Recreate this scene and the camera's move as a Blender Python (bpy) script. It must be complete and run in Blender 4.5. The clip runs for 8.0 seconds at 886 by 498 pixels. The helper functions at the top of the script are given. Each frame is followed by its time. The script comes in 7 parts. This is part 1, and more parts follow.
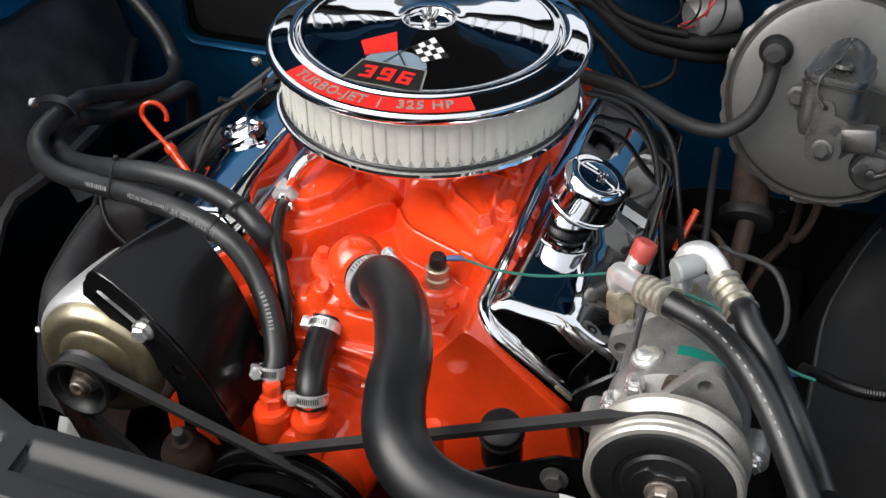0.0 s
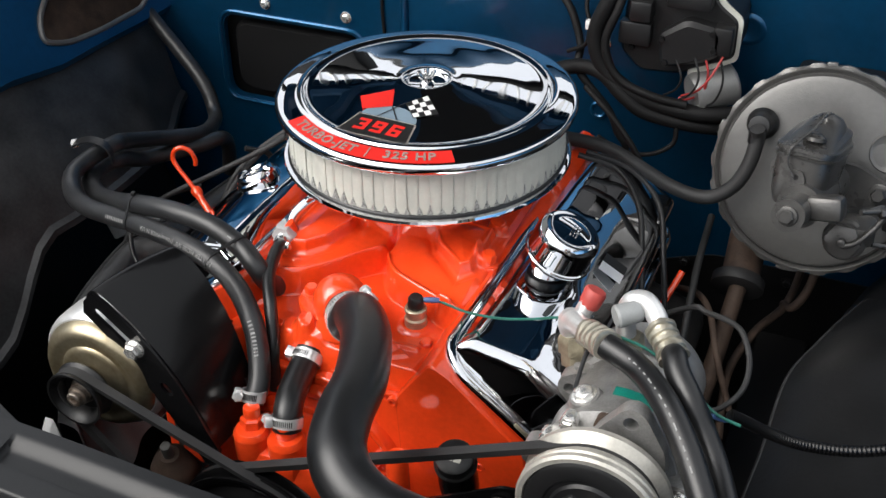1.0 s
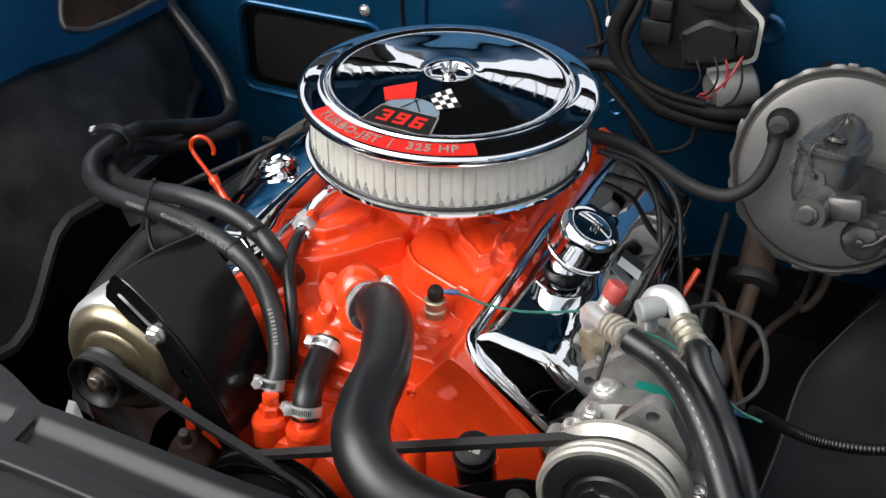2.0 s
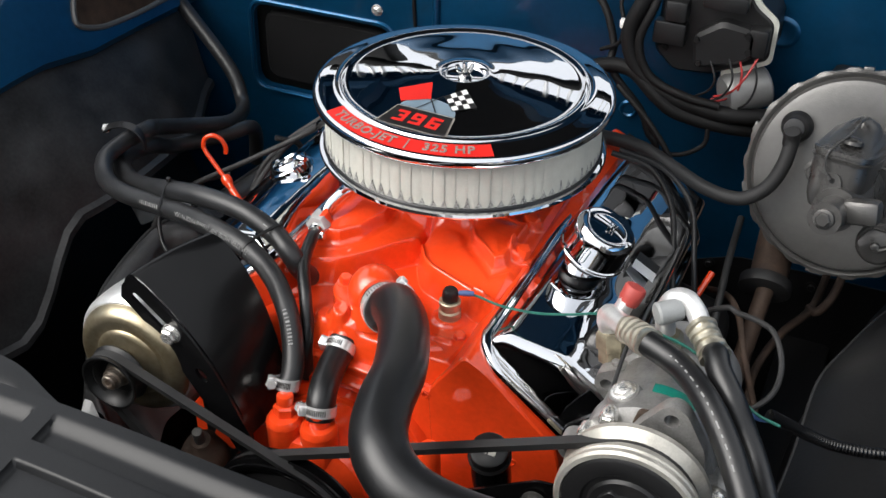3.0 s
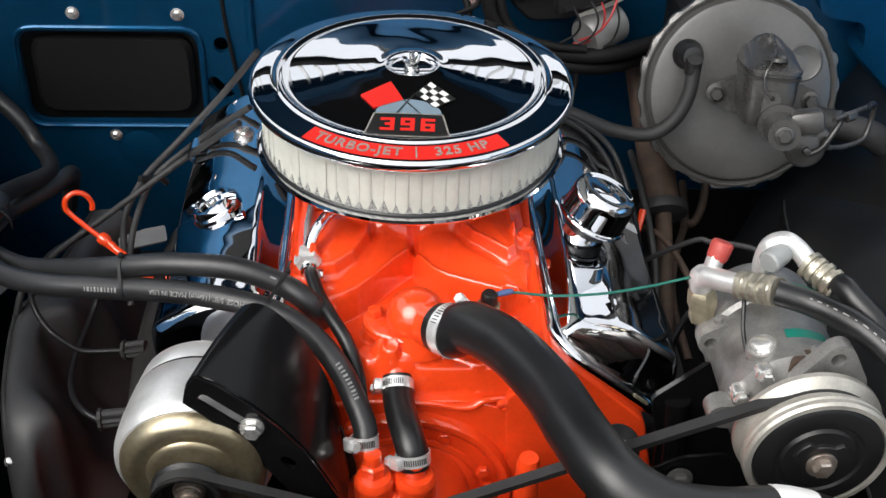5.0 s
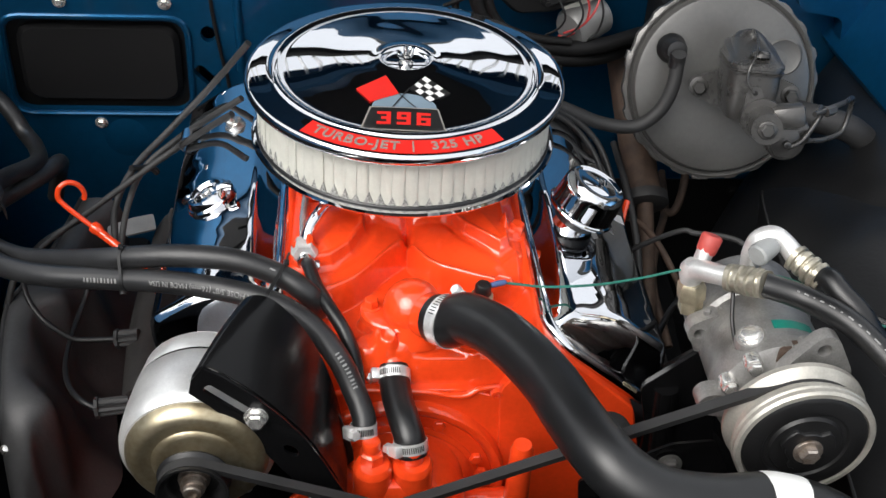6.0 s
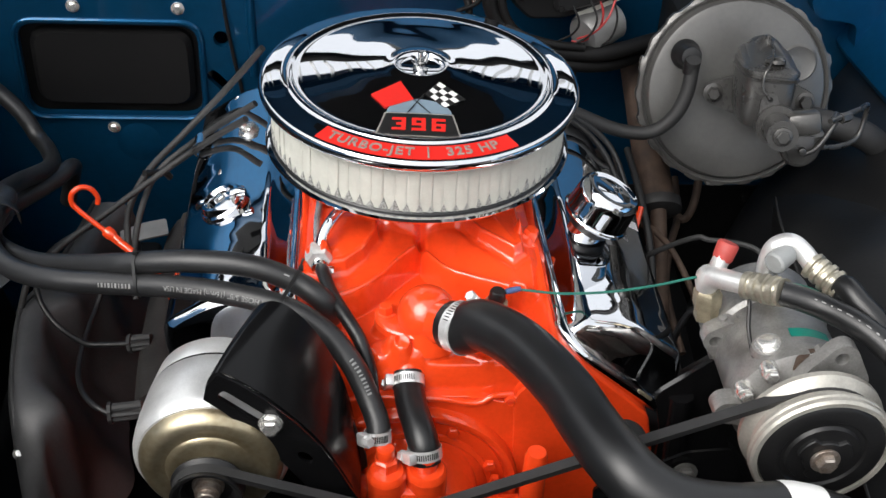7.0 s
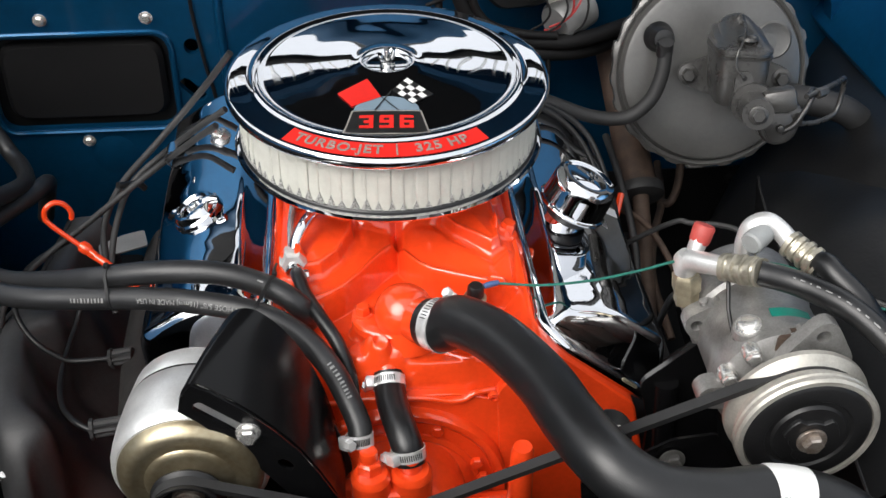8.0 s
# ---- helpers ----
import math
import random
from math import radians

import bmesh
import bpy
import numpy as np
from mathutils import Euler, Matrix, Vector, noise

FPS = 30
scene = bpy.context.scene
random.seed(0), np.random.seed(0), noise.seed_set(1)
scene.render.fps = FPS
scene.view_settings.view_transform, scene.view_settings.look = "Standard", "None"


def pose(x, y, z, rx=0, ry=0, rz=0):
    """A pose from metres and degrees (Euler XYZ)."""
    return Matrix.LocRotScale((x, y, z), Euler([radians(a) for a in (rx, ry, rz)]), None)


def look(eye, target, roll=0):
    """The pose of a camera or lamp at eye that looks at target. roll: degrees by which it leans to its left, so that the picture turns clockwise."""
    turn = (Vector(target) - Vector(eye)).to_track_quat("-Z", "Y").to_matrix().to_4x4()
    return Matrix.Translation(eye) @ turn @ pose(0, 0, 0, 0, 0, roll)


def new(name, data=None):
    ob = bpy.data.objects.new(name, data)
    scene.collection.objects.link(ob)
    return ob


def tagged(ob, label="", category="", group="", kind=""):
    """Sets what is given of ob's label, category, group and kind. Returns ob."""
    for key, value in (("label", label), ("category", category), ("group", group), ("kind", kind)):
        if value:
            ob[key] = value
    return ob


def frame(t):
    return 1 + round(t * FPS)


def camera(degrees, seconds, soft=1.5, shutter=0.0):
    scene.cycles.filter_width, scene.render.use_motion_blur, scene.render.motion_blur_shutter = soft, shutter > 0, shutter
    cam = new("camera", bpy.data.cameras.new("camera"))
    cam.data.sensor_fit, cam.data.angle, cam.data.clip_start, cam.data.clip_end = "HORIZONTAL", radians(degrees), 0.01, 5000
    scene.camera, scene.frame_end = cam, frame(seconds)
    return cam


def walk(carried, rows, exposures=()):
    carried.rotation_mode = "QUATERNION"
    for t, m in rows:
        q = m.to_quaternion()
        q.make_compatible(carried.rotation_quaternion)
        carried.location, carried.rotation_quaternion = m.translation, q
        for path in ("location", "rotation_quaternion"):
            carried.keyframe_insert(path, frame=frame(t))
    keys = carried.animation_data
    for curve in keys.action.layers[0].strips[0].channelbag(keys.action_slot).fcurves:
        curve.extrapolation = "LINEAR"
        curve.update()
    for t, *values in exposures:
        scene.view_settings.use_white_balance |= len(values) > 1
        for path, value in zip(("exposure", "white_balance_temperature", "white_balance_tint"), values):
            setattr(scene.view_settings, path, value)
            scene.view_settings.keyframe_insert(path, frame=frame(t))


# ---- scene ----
cam = camera(41.74, 8.0)
PATH = [
    (0, (0.3603, -1.0905, 1.5884), (-0.1198, 0.4177, 0.3657), -0.36),
    (0.5, (0.4761, -1.1189, 1.6035), (-0.1276, 0.3878, 0.4350), 0.19),
    (1, (0.4925, -1.1319, 1.6132), (-0.1469, 0.3950, 0.4909), -0.36),
    (1.5, (0.4810, -1.1445, 1.6103), (-0.1534, 0.3837, 0.4867), 0.40),
    (3, (0.4599, -1.1503, 1.6100), (-0.1811, 0.3735, 0.4843), 1.13),
    (3.5, (0.3664, -1.1671, 1.6028), (-0.1424, 0.4003, 0.4694), 0.36),
    (4, (0.2471, -1.1328, 1.5911), (0.0006, 0.4659, 0.4149), 0.65),
    (4.5, (0.0734, -1.1163, 1.5924), (0.0551, 0.4969, 0.4103), 1.49),
    (4.7, (0.0037, -1.1264, 1.5950), (0.0595, 0.4903, 0.4189), 1.35),
    (6, (-0.0726, -1.1514, 1.6237), (0.1022, 0.4371, 0.4212), 3.79),
    (6.5, (-0.0772, -1.1506, 1.6255), (0.0960, 0.4393, 0.4246), 3.82),
    (7, (-0.0797, -1.1469, 1.6231), (0.0825, 0.4467, 0.4255), 3.71),
    (7.5, (-0.0827, -1.1405, 1.6223), (0.0787, 0.4507, 0.4215), 3.71),
    (8, (-0.0511, -1.1371, 1.6149), (0.1078, 0.4534, 0.4128), 0.66),
]
walk(cam, [(t, look(eye, target, roll)) for t, eye, target, roll in PATH])

# ---- light ----
world = bpy.data.worlds.new("world")
scene.world = world
world.use_nodes = True
wn = world.node_tree.nodes
sky = wn.new("ShaderNodeTexSky")
sky.sky_type = "NISHITA"
sky.sun_disc = False
sky.sun_elevation = radians(46)
sky.sun_rotation = radians(225)
sky.air_density, sky.dust_density, sky.ozone_density = 1.0, 6.0, 1.0
haze = wn.new("ShaderNodeHueSaturation")
haze.inputs["Saturation"].default_value = 0.28
world.node_tree.links.new(sky.outputs[0], haze.inputs["Color"])
cloud = wn.new("ShaderNodeMix")
cloud.data_type = "RGBA"
cloud.inputs["Factor"].default_value = 0.55
cloud.inputs["B"].default_value = (7.0, 7.2, 7.5, 1)
world.node_tree.links.new(haze.outputs[0], cloud.inputs["A"])
world.node_tree.links.new(cloud.outputs["Result"], wn["Background"].inputs[0])
wn["Background"].inputs[1].default_value = 0.228
sun = new("sun", bpy.data.lights.new("sun", "SUN"))
sun.data.energy, sun.data.angle, sun.data.color = 2.55, radians(48), (1.0, 0.97, 0.93)
sun.matrix_world = look((-2.3, -2.3, 4.2), (0.0, 0.0, 0.8))


# ---- materials ----
def material(name, base, rough=0.5, metal=0.0, coat=0.0, vary=0.15, scale=30.0, dark=None,
             bump=0.0, bump_scale=400.0, rough_vary=0.1, spec=0.5):
    """A principled surface whose colour and gloss drift at a broad and a fine scale."""
    m = bpy.data.materials.new(name)
    m.use_nodes = True
    nt = m.node_tree
    n, link = nt.nodes, nt.links.new
    p = n["Principled BSDF"]
    co = n.new("ShaderNodeTexCoord")
    broad = n.new("ShaderNodeTexNoise")
    broad.inputs["Scale"].default_value, broad.inputs["Detail"].default_value = scale, 5.0
    fine = n.new("ShaderNodeTexNoise")
    fine.inputs["Scale"].default_value, fine.inputs["Detail"].default_value = scale * 12, 3.0
    link(co.outputs["Object"], broad.inputs["Vector"])
    link(co.outputs["Object"], fine.inputs["Vector"])
    both = n.new("ShaderNodeMath")
    both.operation = "MULTIPLY_ADD"
    both.inputs[1].default_value = 0.35
    link(fine.outputs["Fac"], both.inputs[0])
    link(broad.outputs["Fac"], both.inputs[2])
    ramp = n.new("ShaderNodeMapRange")
    ramp.inputs["From Min"].default_value, ramp.inputs["From Max"].default_value = 0.45, 0.9
    link(both.outputs[0], ramp.inputs["Value"])
    mix = n.new("ShaderNodeMix")
    mix.data_type = "RGBA"
    low = dark or tuple(c * (1 - vary) for c in base)
    high = tuple(min(1.0, c * (1 + vary * 0.5)) for c in base)
    mix.inputs["A"].default_value, mix.inputs["B"].default_value = (*low, 1), (*high, 1)
    link(ramp.outputs[0], mix.inputs["Factor"])
    link(mix.outputs["Result"], p.inputs["Base Color"])
    gloss = n.new("ShaderNodeMapRange")
    gloss.inputs["To Min"].default_value = max(0.02, rough * (1 - rough_vary))
    gloss.inputs["To Max"].default_value = min(1.0, rough * (1 + rough_vary))
    link(both.outputs[0], gloss.inputs["Value"])
    link(gloss.outputs[0], p.inputs["Roughness"])
    p.inputs["Metallic"].default_value = metal
    p.inputs["Specular IOR Level"].default_value = spec
    p.inputs["Coat Weight"].default_value = coat
    p.inputs["Coat Roughness"].default_value = 0.05
    if bump:
        grain = n.new("ShaderNodeTexNoise")
        grain.inputs["Scale"].default_value, grain.inputs["Detail"].default_value = bump_scale, 4.0
        link(co.outputs["Object"], grain.inputs["Vector"])
        bmp = n.new("ShaderNodeBump")
        bmp.inputs["Strength"].default_value, bmp.inputs["Distance"].default_value = bump, 0.001
        link(grain.outputs["Fac"], bmp.inputs["Height"])
        link(bmp.outputs[0], p.inputs["Normal"])
        link(bmp.outputs[0], p.inputs["Coat Normal"])
    return m


ORANGE = material("orange_enamel", (0.80, 0.060, 0.011), 0.30, coat=1.0, vary=0.20, scale=14, bump=0.45, bump_scale=60, spec=0.10)
ORANGE.node_tree.nodes["Principled BSDF"].inputs["Coat Roughness"].default_value = 0.06
ORANGE.node_tree.nodes["Principled BSDF"].inputs["Coat IOR"].default_value = 1.65
CHROME = material("chrome", (0.74, 0.75, 0.77), 0.022, 1.0, vary=0.04, scale=8, rough_vary=0.4)
CHROME_WORN = material("worn_chrome", (0.62, 0.62, 0.61), 0.12, 1.0, vary=0.2, scale=60, bump=0.1)
RUBBER = material("black_rubber", (0.0082, 0.0084, 0.0090), 0.33, vary=0.3, scale=40, bump=0.15, bump_scale=900)
# lighter greys than black_rubber, for the heater hoses and the flap
HOSE_RUBBER = material("grey_hose_rubber", (0.016, 0.0163, 0.0172), 0.37, vary=0.35, scale=40, bump=0.2, bump_scale=800)
FLAP_RUBBER = material("grey_flap_rubber", (0.036, 0.036, 0.037), 0.44, vary=0.45, scale=14, bump=0.25, bump_scale=260)
RUBBER_DULL = material("dull_rubber", (0.02, 0.02, 0.0205), 0.60, vary=0.35, scale=30, bump=0.2, bump_scale=700)
BLACK_GLOSS = material("gloss_black_paint", (0.005, 0.005, 0.0054), 0.24, coat=0.06, vary=0.3, scale=20, bump=0.08, bump_scale=250, spec=0.2)
BLACK_SATIN = material("satin_black_paint", (0.010, 0.010, 0.0105), 0.40, vary=0.35, scale=18, bump=0.2, bump_scale=350, spec=0.4)
INNER_BLACK = material("dusty_black_undercoat", (0.0285, 0.029, 0.0305), 0.44, vary=0.75, scale=16, bump=0.35, bump_scale=200, spec=0.4)
# darker copy of INNER_BLACK, with shade put into the base colour
INNER_SHADED = material("shaded_black_undercoat", (0.0066, 0.0067, 0.0071), 0.42, vary=0.5, scale=16, bump=0.3, bump_scale=200, spec=0.36)
BLACK_FLAT = material("flat_black_paint", (0.0045, 0.0045, 0.0048), 0.62, vary=0.4, scale=9, bump=0.25, bump_scale=300, spec=0.25)
COVER_BLACK = material("grey_black_plastic", (0.0080, 0.0086, 0.0096), 0.36, vary=0.25, scale=12, bump=0.10, bump_scale=500, spec=0.32)
BLUE = material("metallic_blue_paint", (0.003, 0.077, 0.182), 0.34, 0.72, coat=0.5, vary=0.25, scale=7, bump=0.06, bump_scale=120)
# darker copy of BLUE: shade put into the colour of hood, cowl and cab
SHADED_BLUE = material("shaded_blue_paint", (0.002, 0.034, 0.078), 0.46, 0.45, coat=0.04, vary=0.25, scale=7, bump=0.06, bump_scale=120)
ALUMINIUM = material("cast_aluminium", (0.31, 0.305, 0.295), 0.36, 0.60, vary=0.42, scale=45, bump=0.3, bump_scale=500)
ALU_BRIGHT = material("bright_aluminium", (0.72, 0.72, 0.71), 0.31, 0.62, vary=0.18, scale=40, bump=0.2, bump_scale=600)
GOLD_ZINC = material("yellow_zinc_plate", (0.42, 0.37, 0.26), 0.30, 0.85, vary=0.3, scale=16, dark=(0.26, 0.20, 0.11), bump=0.05)
STEEL = material("zinc_steel", (0.78, 0.77, 0.74), 0.24, 0.80, vary=0.25, scale=80, bump=0.1)
BRIGHT_STEEL = material("bright_clamp_steel", (0.84, 0.84, 0.83), 0.20, 0.60, vary=0.2, scale=120, bump=0.12, bump_scale=700)
WORN_STEEL = material("worn_brown_steel", (0.46, 0.42, 0.38), 0.34, 0.80, vary=0.45, scale=70, dark=(0.22, 0.16, 0.12), bump=0.1)
CLUTCH = material("oiled_cream_steel", (0.50, 0.48, 0.43), 0.42, 0.60, vary=0.3, scale=30, bump=0.15, bump_scale=700)
FERRULE = material("dull_yellowed_zinc", (0.46, 0.43, 0.35), 0.36, 0.75, vary=0.35, scale=120, bump=0.2)
BRASS = material("dull_brass", (0.44, 0.39, 0.28), 0.42, 0.75, vary=0.3, scale=90, bump=0.1)
GREY_PAINT = material("cast_grey_paint", (0.116, 0.114, 0.110), 0.32, 0.45, vary=0.22, scale=12, bump=0.22, bump_scale=450)
DARK_GREY_PAINT = material("dark_cast_grey_paint", (0.085, 0.083, 0.080), 0.27, 0.55, vary=0.3, scale=14, bump=0.25, bump_scale=450)
PAPER = material("filter_paper", (0.53, 0.53, 0.475), 0.85, vary=0.10, scale=50, bump=0.6, bump_scale=1500)
GAUZE = material("dark_gauze", (0.40, 0.40, 0.38), 0.6, 0.2, vary=0.85, scale=500, bump=0.8, bump_scale=1800)
RED_DECAL = material("red_decal", (0.62, 0.02, 0.015), 0.35, vary=0.08, scale=30)
BLACK_DECAL = material("black_decal", (0.012, 0.012, 0.012), 0.35, vary=0.1)
GREY_DECAL = material("grey_blue_decal", (0.16, 0.22, 0.27), 0.4, vary=0.1)
LETTER_GREY = material("worn_silver_letters", (0.34, 0.28, 0.25), 0.45, 0.3, vary=0.3, scale=200)
SILVER_DECAL = material("silver_decal", (0.42, 0.40, 0.36), 0.4, 0.5, vary=0.1)
FOIL = material("white_foil", (0.92, 0.92, 0.92), 0.30, 0.35, vary=0.05)
WHITE_DECAL = material("white_decal", (0.75, 0.75, 0.73), 0.45, vary=0.06)
WHITE_INK = material("faded_white_ink", (0.24, 0.24, 0.235), 0.7, vary=0.4, scale=300)
RED_RUBBER = material("red_plastic_cap", (0.40, 0.055, 0.045), 0.5, vary=0.2, scale=80)
GREY_PLASTIC = material("grey_plastic_cap", (0.27, 0.28, 0.28), 0.5, vary=0.15, scale=60)
GREEN_DECAL = material("green_label", (0.0, 0.16, 0.12), 0.45, vary=0.25, scale=60)
GREEN_WIRE = material("green_wire_cover", (0.015, 0.13, 0.10), 0.4, vary=0.2, scale=60)
BLUE_PLASTIC = material("blue_terminal", (0.06, 0.11, 0.25), 0.45, vary=0.15)
RED_WIRE = material("red_wire_cover", (0.35, 0.03, 0.03), 0.45)
RUST = material("rusty_brown_steel", (0.075, 0.048, 0.034), 0.7, 0.2, vary=0.5, scale=45, bump=0.5, bump_scale=250)
GREY_IRON = material("bare_grey_iron", (0.10, 0.097, 0.092), 0.6, 0.3, vary=0.35, scale=40, bump=0.5, bump_scale=300)
# a darker iron than bare_grey_iron, for the exhaust manifolds
EXHAUST = material("dark_cast_iron", (0.022, 0.020, 0.019), 0.7, 0.2, vary=0.5, scale=40, bump=0.5, bump_scale=300)
MOTOR_WHITE = material("pale_grey_motor_paint", (0.20, 0.20, 0.197), 0.4, 0.3, vary=0.15, scale=30)
WALL_GREY = material("dark_plaster", (0.045, 0.048, 0.047), 0.85, vary=0.3, scale=3, bump=0.4, bump_scale=60)
ASPHALT = material("asphalt", (0.05, 0.05, 0.05), 0.85, vary=0.3, scale=8, bump=0.6, bump_scale=90)


# ---- building helpers ----
def thing(name, at, label, category, group="", kind=""):
    """An empty at a thing's base, which carries its parts."""
    ob = new(name)
    ob.location = at
    ob.empty_display_size = 0.02
    return tagged(ob, label, category, group, kind)


def root_of(ob):
    while ob.parent:
        ob = ob.parent
    return ob


def mesh_of(name, bm, mat, at, smooth=38):
    me = bpy.data.meshes.new(name)
    bmesh.ops.recalc_face_normals(bm, faces=bm.faces)
    bm.transform(Matrix.Translation(-Vector(at)))
    size = {f: f.calc_area() for f in bm.faces}
    for f in bm.faces:
        # broad flat faces framed by narrow eased ones stay truly flat
        near = [g for e in f.edges for g in e.link_faces if g is not f]
        f.smooth = len(f.verts) < 6 and not (len(near) >= 4 and all(size[g] * 5 < size[f] for g in near))
    bm.to_mesh(me)
    bm.free()
    me.materials.append(mat)
    me.set_sharp_from_angle(angle=radians(smooth))
    return me


def part(name, bm, mat, parent, label="", smooth=38):
    """Links a bmesh, built in world metres, as one mesh under a thing or a part."""
    ob = new(name, mesh_of(name, bm, mat, root_of(parent).location, smooth))
    ob.parent = parent
    return tagged(ob, label)


def single(name, bm, mat, at, label, category, group="", kind="", smooth=38):
    """A thing or a piece of the setting that is one mesh."""
    ob = new(name, mesh_of(name, bm, mat, at, smooth))
    ob.location = at
    return tagged(ob, label, category, group, kind)


def axes(at, up, hint=(0, 0, 1)):
    """A matrix whose z looks along up, at a place."""
    z = Vector(up).normalized()
    h = Vector(hint)
    if abs(z.dot(h)) > 0.98:
        h = Vector((1, 0, 0)) if abs(z.x) < 0.9 else Vector((0, 1, 0))
    x = h.cross(z).normalized()
    y = z.cross(x)
    return Matrix.Translation(at) @ Matrix((x, y, z)).transposed().to_4x4()


def smooth_line(pts, steps=8):
    """Catmull-Rom through the given places."""
    p = [Vector(q) for q in pts]
    if len(p) < 3:
        return p
    p = [2 * p[0] - p[1]] + p + [2 * p[-1] - p[-2]]
    out = []
    for i in range(1, len(p) - 2):
        a, b, c, d = p[i - 1:i + 3]
        for k in range(steps):
            t = k / steps
            out.append(0.5 * (2 * b + (c - a) * t + (2 * a - 5 * b + 4 * c - d) * t * t + (3 * b - a - 3 * c + d) * t ** 3))
    out.append(p[-2])
    return out


def frames_along(line):
    """Places with axes carried along a line without twist."""
    n = len(line)
    tan = [(line[min(i + 1, n - 1)] - line[max(i - 1, 0)]).normalized() for i in range(n)]
    x = tan[0].orthogonal().normalized()
    out = []
    for i in range(n):
        x = (x - tan[i] * x.dot(tan[i])).normalized()
        out.append((line[i], x, tan[i].cross(x), tan[i]))
    return out


def tube(bm, pts, r, n=16, steps=8, smooth=True):
    """A round hose, wire or pipe; r is one radius or one for each place on the line."""
    line = smooth_line(pts, steps) if smooth else [Vector(q) for q in pts]
    fr = frames_along(line)
    rings = []
    for i, (p, x, y, _) in enumerate(fr):
        if callable(r):
            ri = r(i / (len(fr) - 1))
        else:
            ri = r
        rings.append([bm.verts.new(p + ri * (math.cos(a) * x + math.sin(a) * y)) for a in (2 * math.pi * k / n for k in range(n))])
    for a, b in zip(rings, rings[1:]):
        for k in range(n):
            bm.faces.new((a[k], a[(k + 1) % n], b[(k + 1) % n], b[k]))
    bm.faces.new(rings[0][::-1])
    bm.faces.new(rings[-1])
    return bm


def lathe(bm, profile, at, up=(0, 0, 1), n=48, hint=(0, 0, 1)):
    """A turned shape: (radius, height) pairs round the axis up."""
    m = axes(at, up, hint)
    rings = []
    for r, h in profile:
        if r < 1e-6:
            rings.append([bm.verts.new(m @ Vector((0, 0, h)))])
        else:
            rings.append([bm.verts.new(m @ Vector((r * math.cos(a), r * math.sin(a), h))) for a in (2 * math.pi * k / n for k in range(n))])
    for a, b in zip(rings, rings[1:]):
        for k in range(n):
            j = (k + 1) % n
            if len(a) == 1 and len(b) == 1:
                continue
            if len(a) == 1:
                bm.faces.new((a[0], b[j], b[k]))
            elif len(b) == 1:
                bm.faces.new((a[k], a[j], b[0]))
            else:
                bm.faces.new((a[k], a[j], b[j], b[k]))
    return bm


def disc_profile(r, h, e=0.0015):
    """A closed cylinder with eased edges, from 0 to h."""
    return [(0, 0), (r - e, 0), (r - e * 0.3, e * 0.3), (r, e), (r, h - e), (r - e * 0.3, h - e * 0.3), (r - e, h), (0, h)]


def box(bm, at, size, bevel=0.003, m=None, segs=2):
    """A block with rounded edges."""
    made = bmesh.ops.create_cube(bm, size=1.0)
    vs = made["verts"]
    bmesh.ops.scale(bm, vec=size, verts=vs)
    if bevel:
        es = list({e for v in vs for e in v.link_edges})
        res = bmesh.ops.bevel(bm, geom=es, offset=bevel, segments=segs, affect="EDGES", profile=0.5)
        vs = list({v for f in res["faces"] for v in f.verts} | {v for v in vs if v.is_valid})
    bmesh.ops.transform(bm, matrix=Matrix.Translation(at) @ (m or Matrix()), verts=vs)
    return bm


def prism(bm, outline, m, depth, bevel=0.0):
    """An outline in the xy plane of m, drawn out along its z by depth, with one edge eased."""
    n = len(outline)
    cx, cy = sum(p[0] for p in outline) / n, sum(p[1] for p in outline) / n
    layers = [(0, 0.0), (depth - bevel, 0.0), (depth, bevel)] if bevel else [(0, 0.0), (depth, 0.0)]
    rings = []
    for h, inset in layers:
        ring = []
        for x, y in outline:
            d = math.hypot(x - cx, y - cy) or 1
            k = 1 - inset / d
            ring.append(bm.verts.new(m @ Vector((cx + (x - cx) * k, cy + (y - cy) * k, h))))
        rings.append(ring)
    for a, b in zip(rings, rings[1:]):
        for k in range(n):
            bm.faces.new((a[k], a[(k + 1) % n], b[(k + 1) % n], b[k]))
    bm.faces.new(rings[0][::-1])
    bm.faces.new(rings[-1])
    return bm


def rounded(pts, r, k=5):
    """A polygon with rounded corners."""
    out, n = [], len(pts)
    for i in range(n):
        p, a, b = (Vector((*pts[j % n], 0)) for j in (i, i - 1, i + 1))
        da, db = (a - p), (b - p)
        ra = min(r, da.length * 0.45, db.length * 0.45)
        s, e = p + da.normalized() * ra, p + db.normalized() * ra
        for j in range(k + 1):
            t = j / k
            q = (1 - t) ** 2 * s + 2 * t * (1 - t) * p + t * t * e
            out.append((q.x, q.y))
    return out


def hexbolt(bm, at, up, r=0.007, h=0.006, washer=0.0):
    """A hexagonal bolt head with a chamfered top, on a washer."""
    if washer:
        lathe(bm, disc_profile(washer, 0.0015, 0.0004), at, up, 24)
    lathe(bm, [(0, 0), (r, 0), (r, h * 0.8), (r * 0.82, h), (0, h)], Vector(at) + Vector(up).normalized() * (0.0014 if washer else 0), up, 6)
    return bm


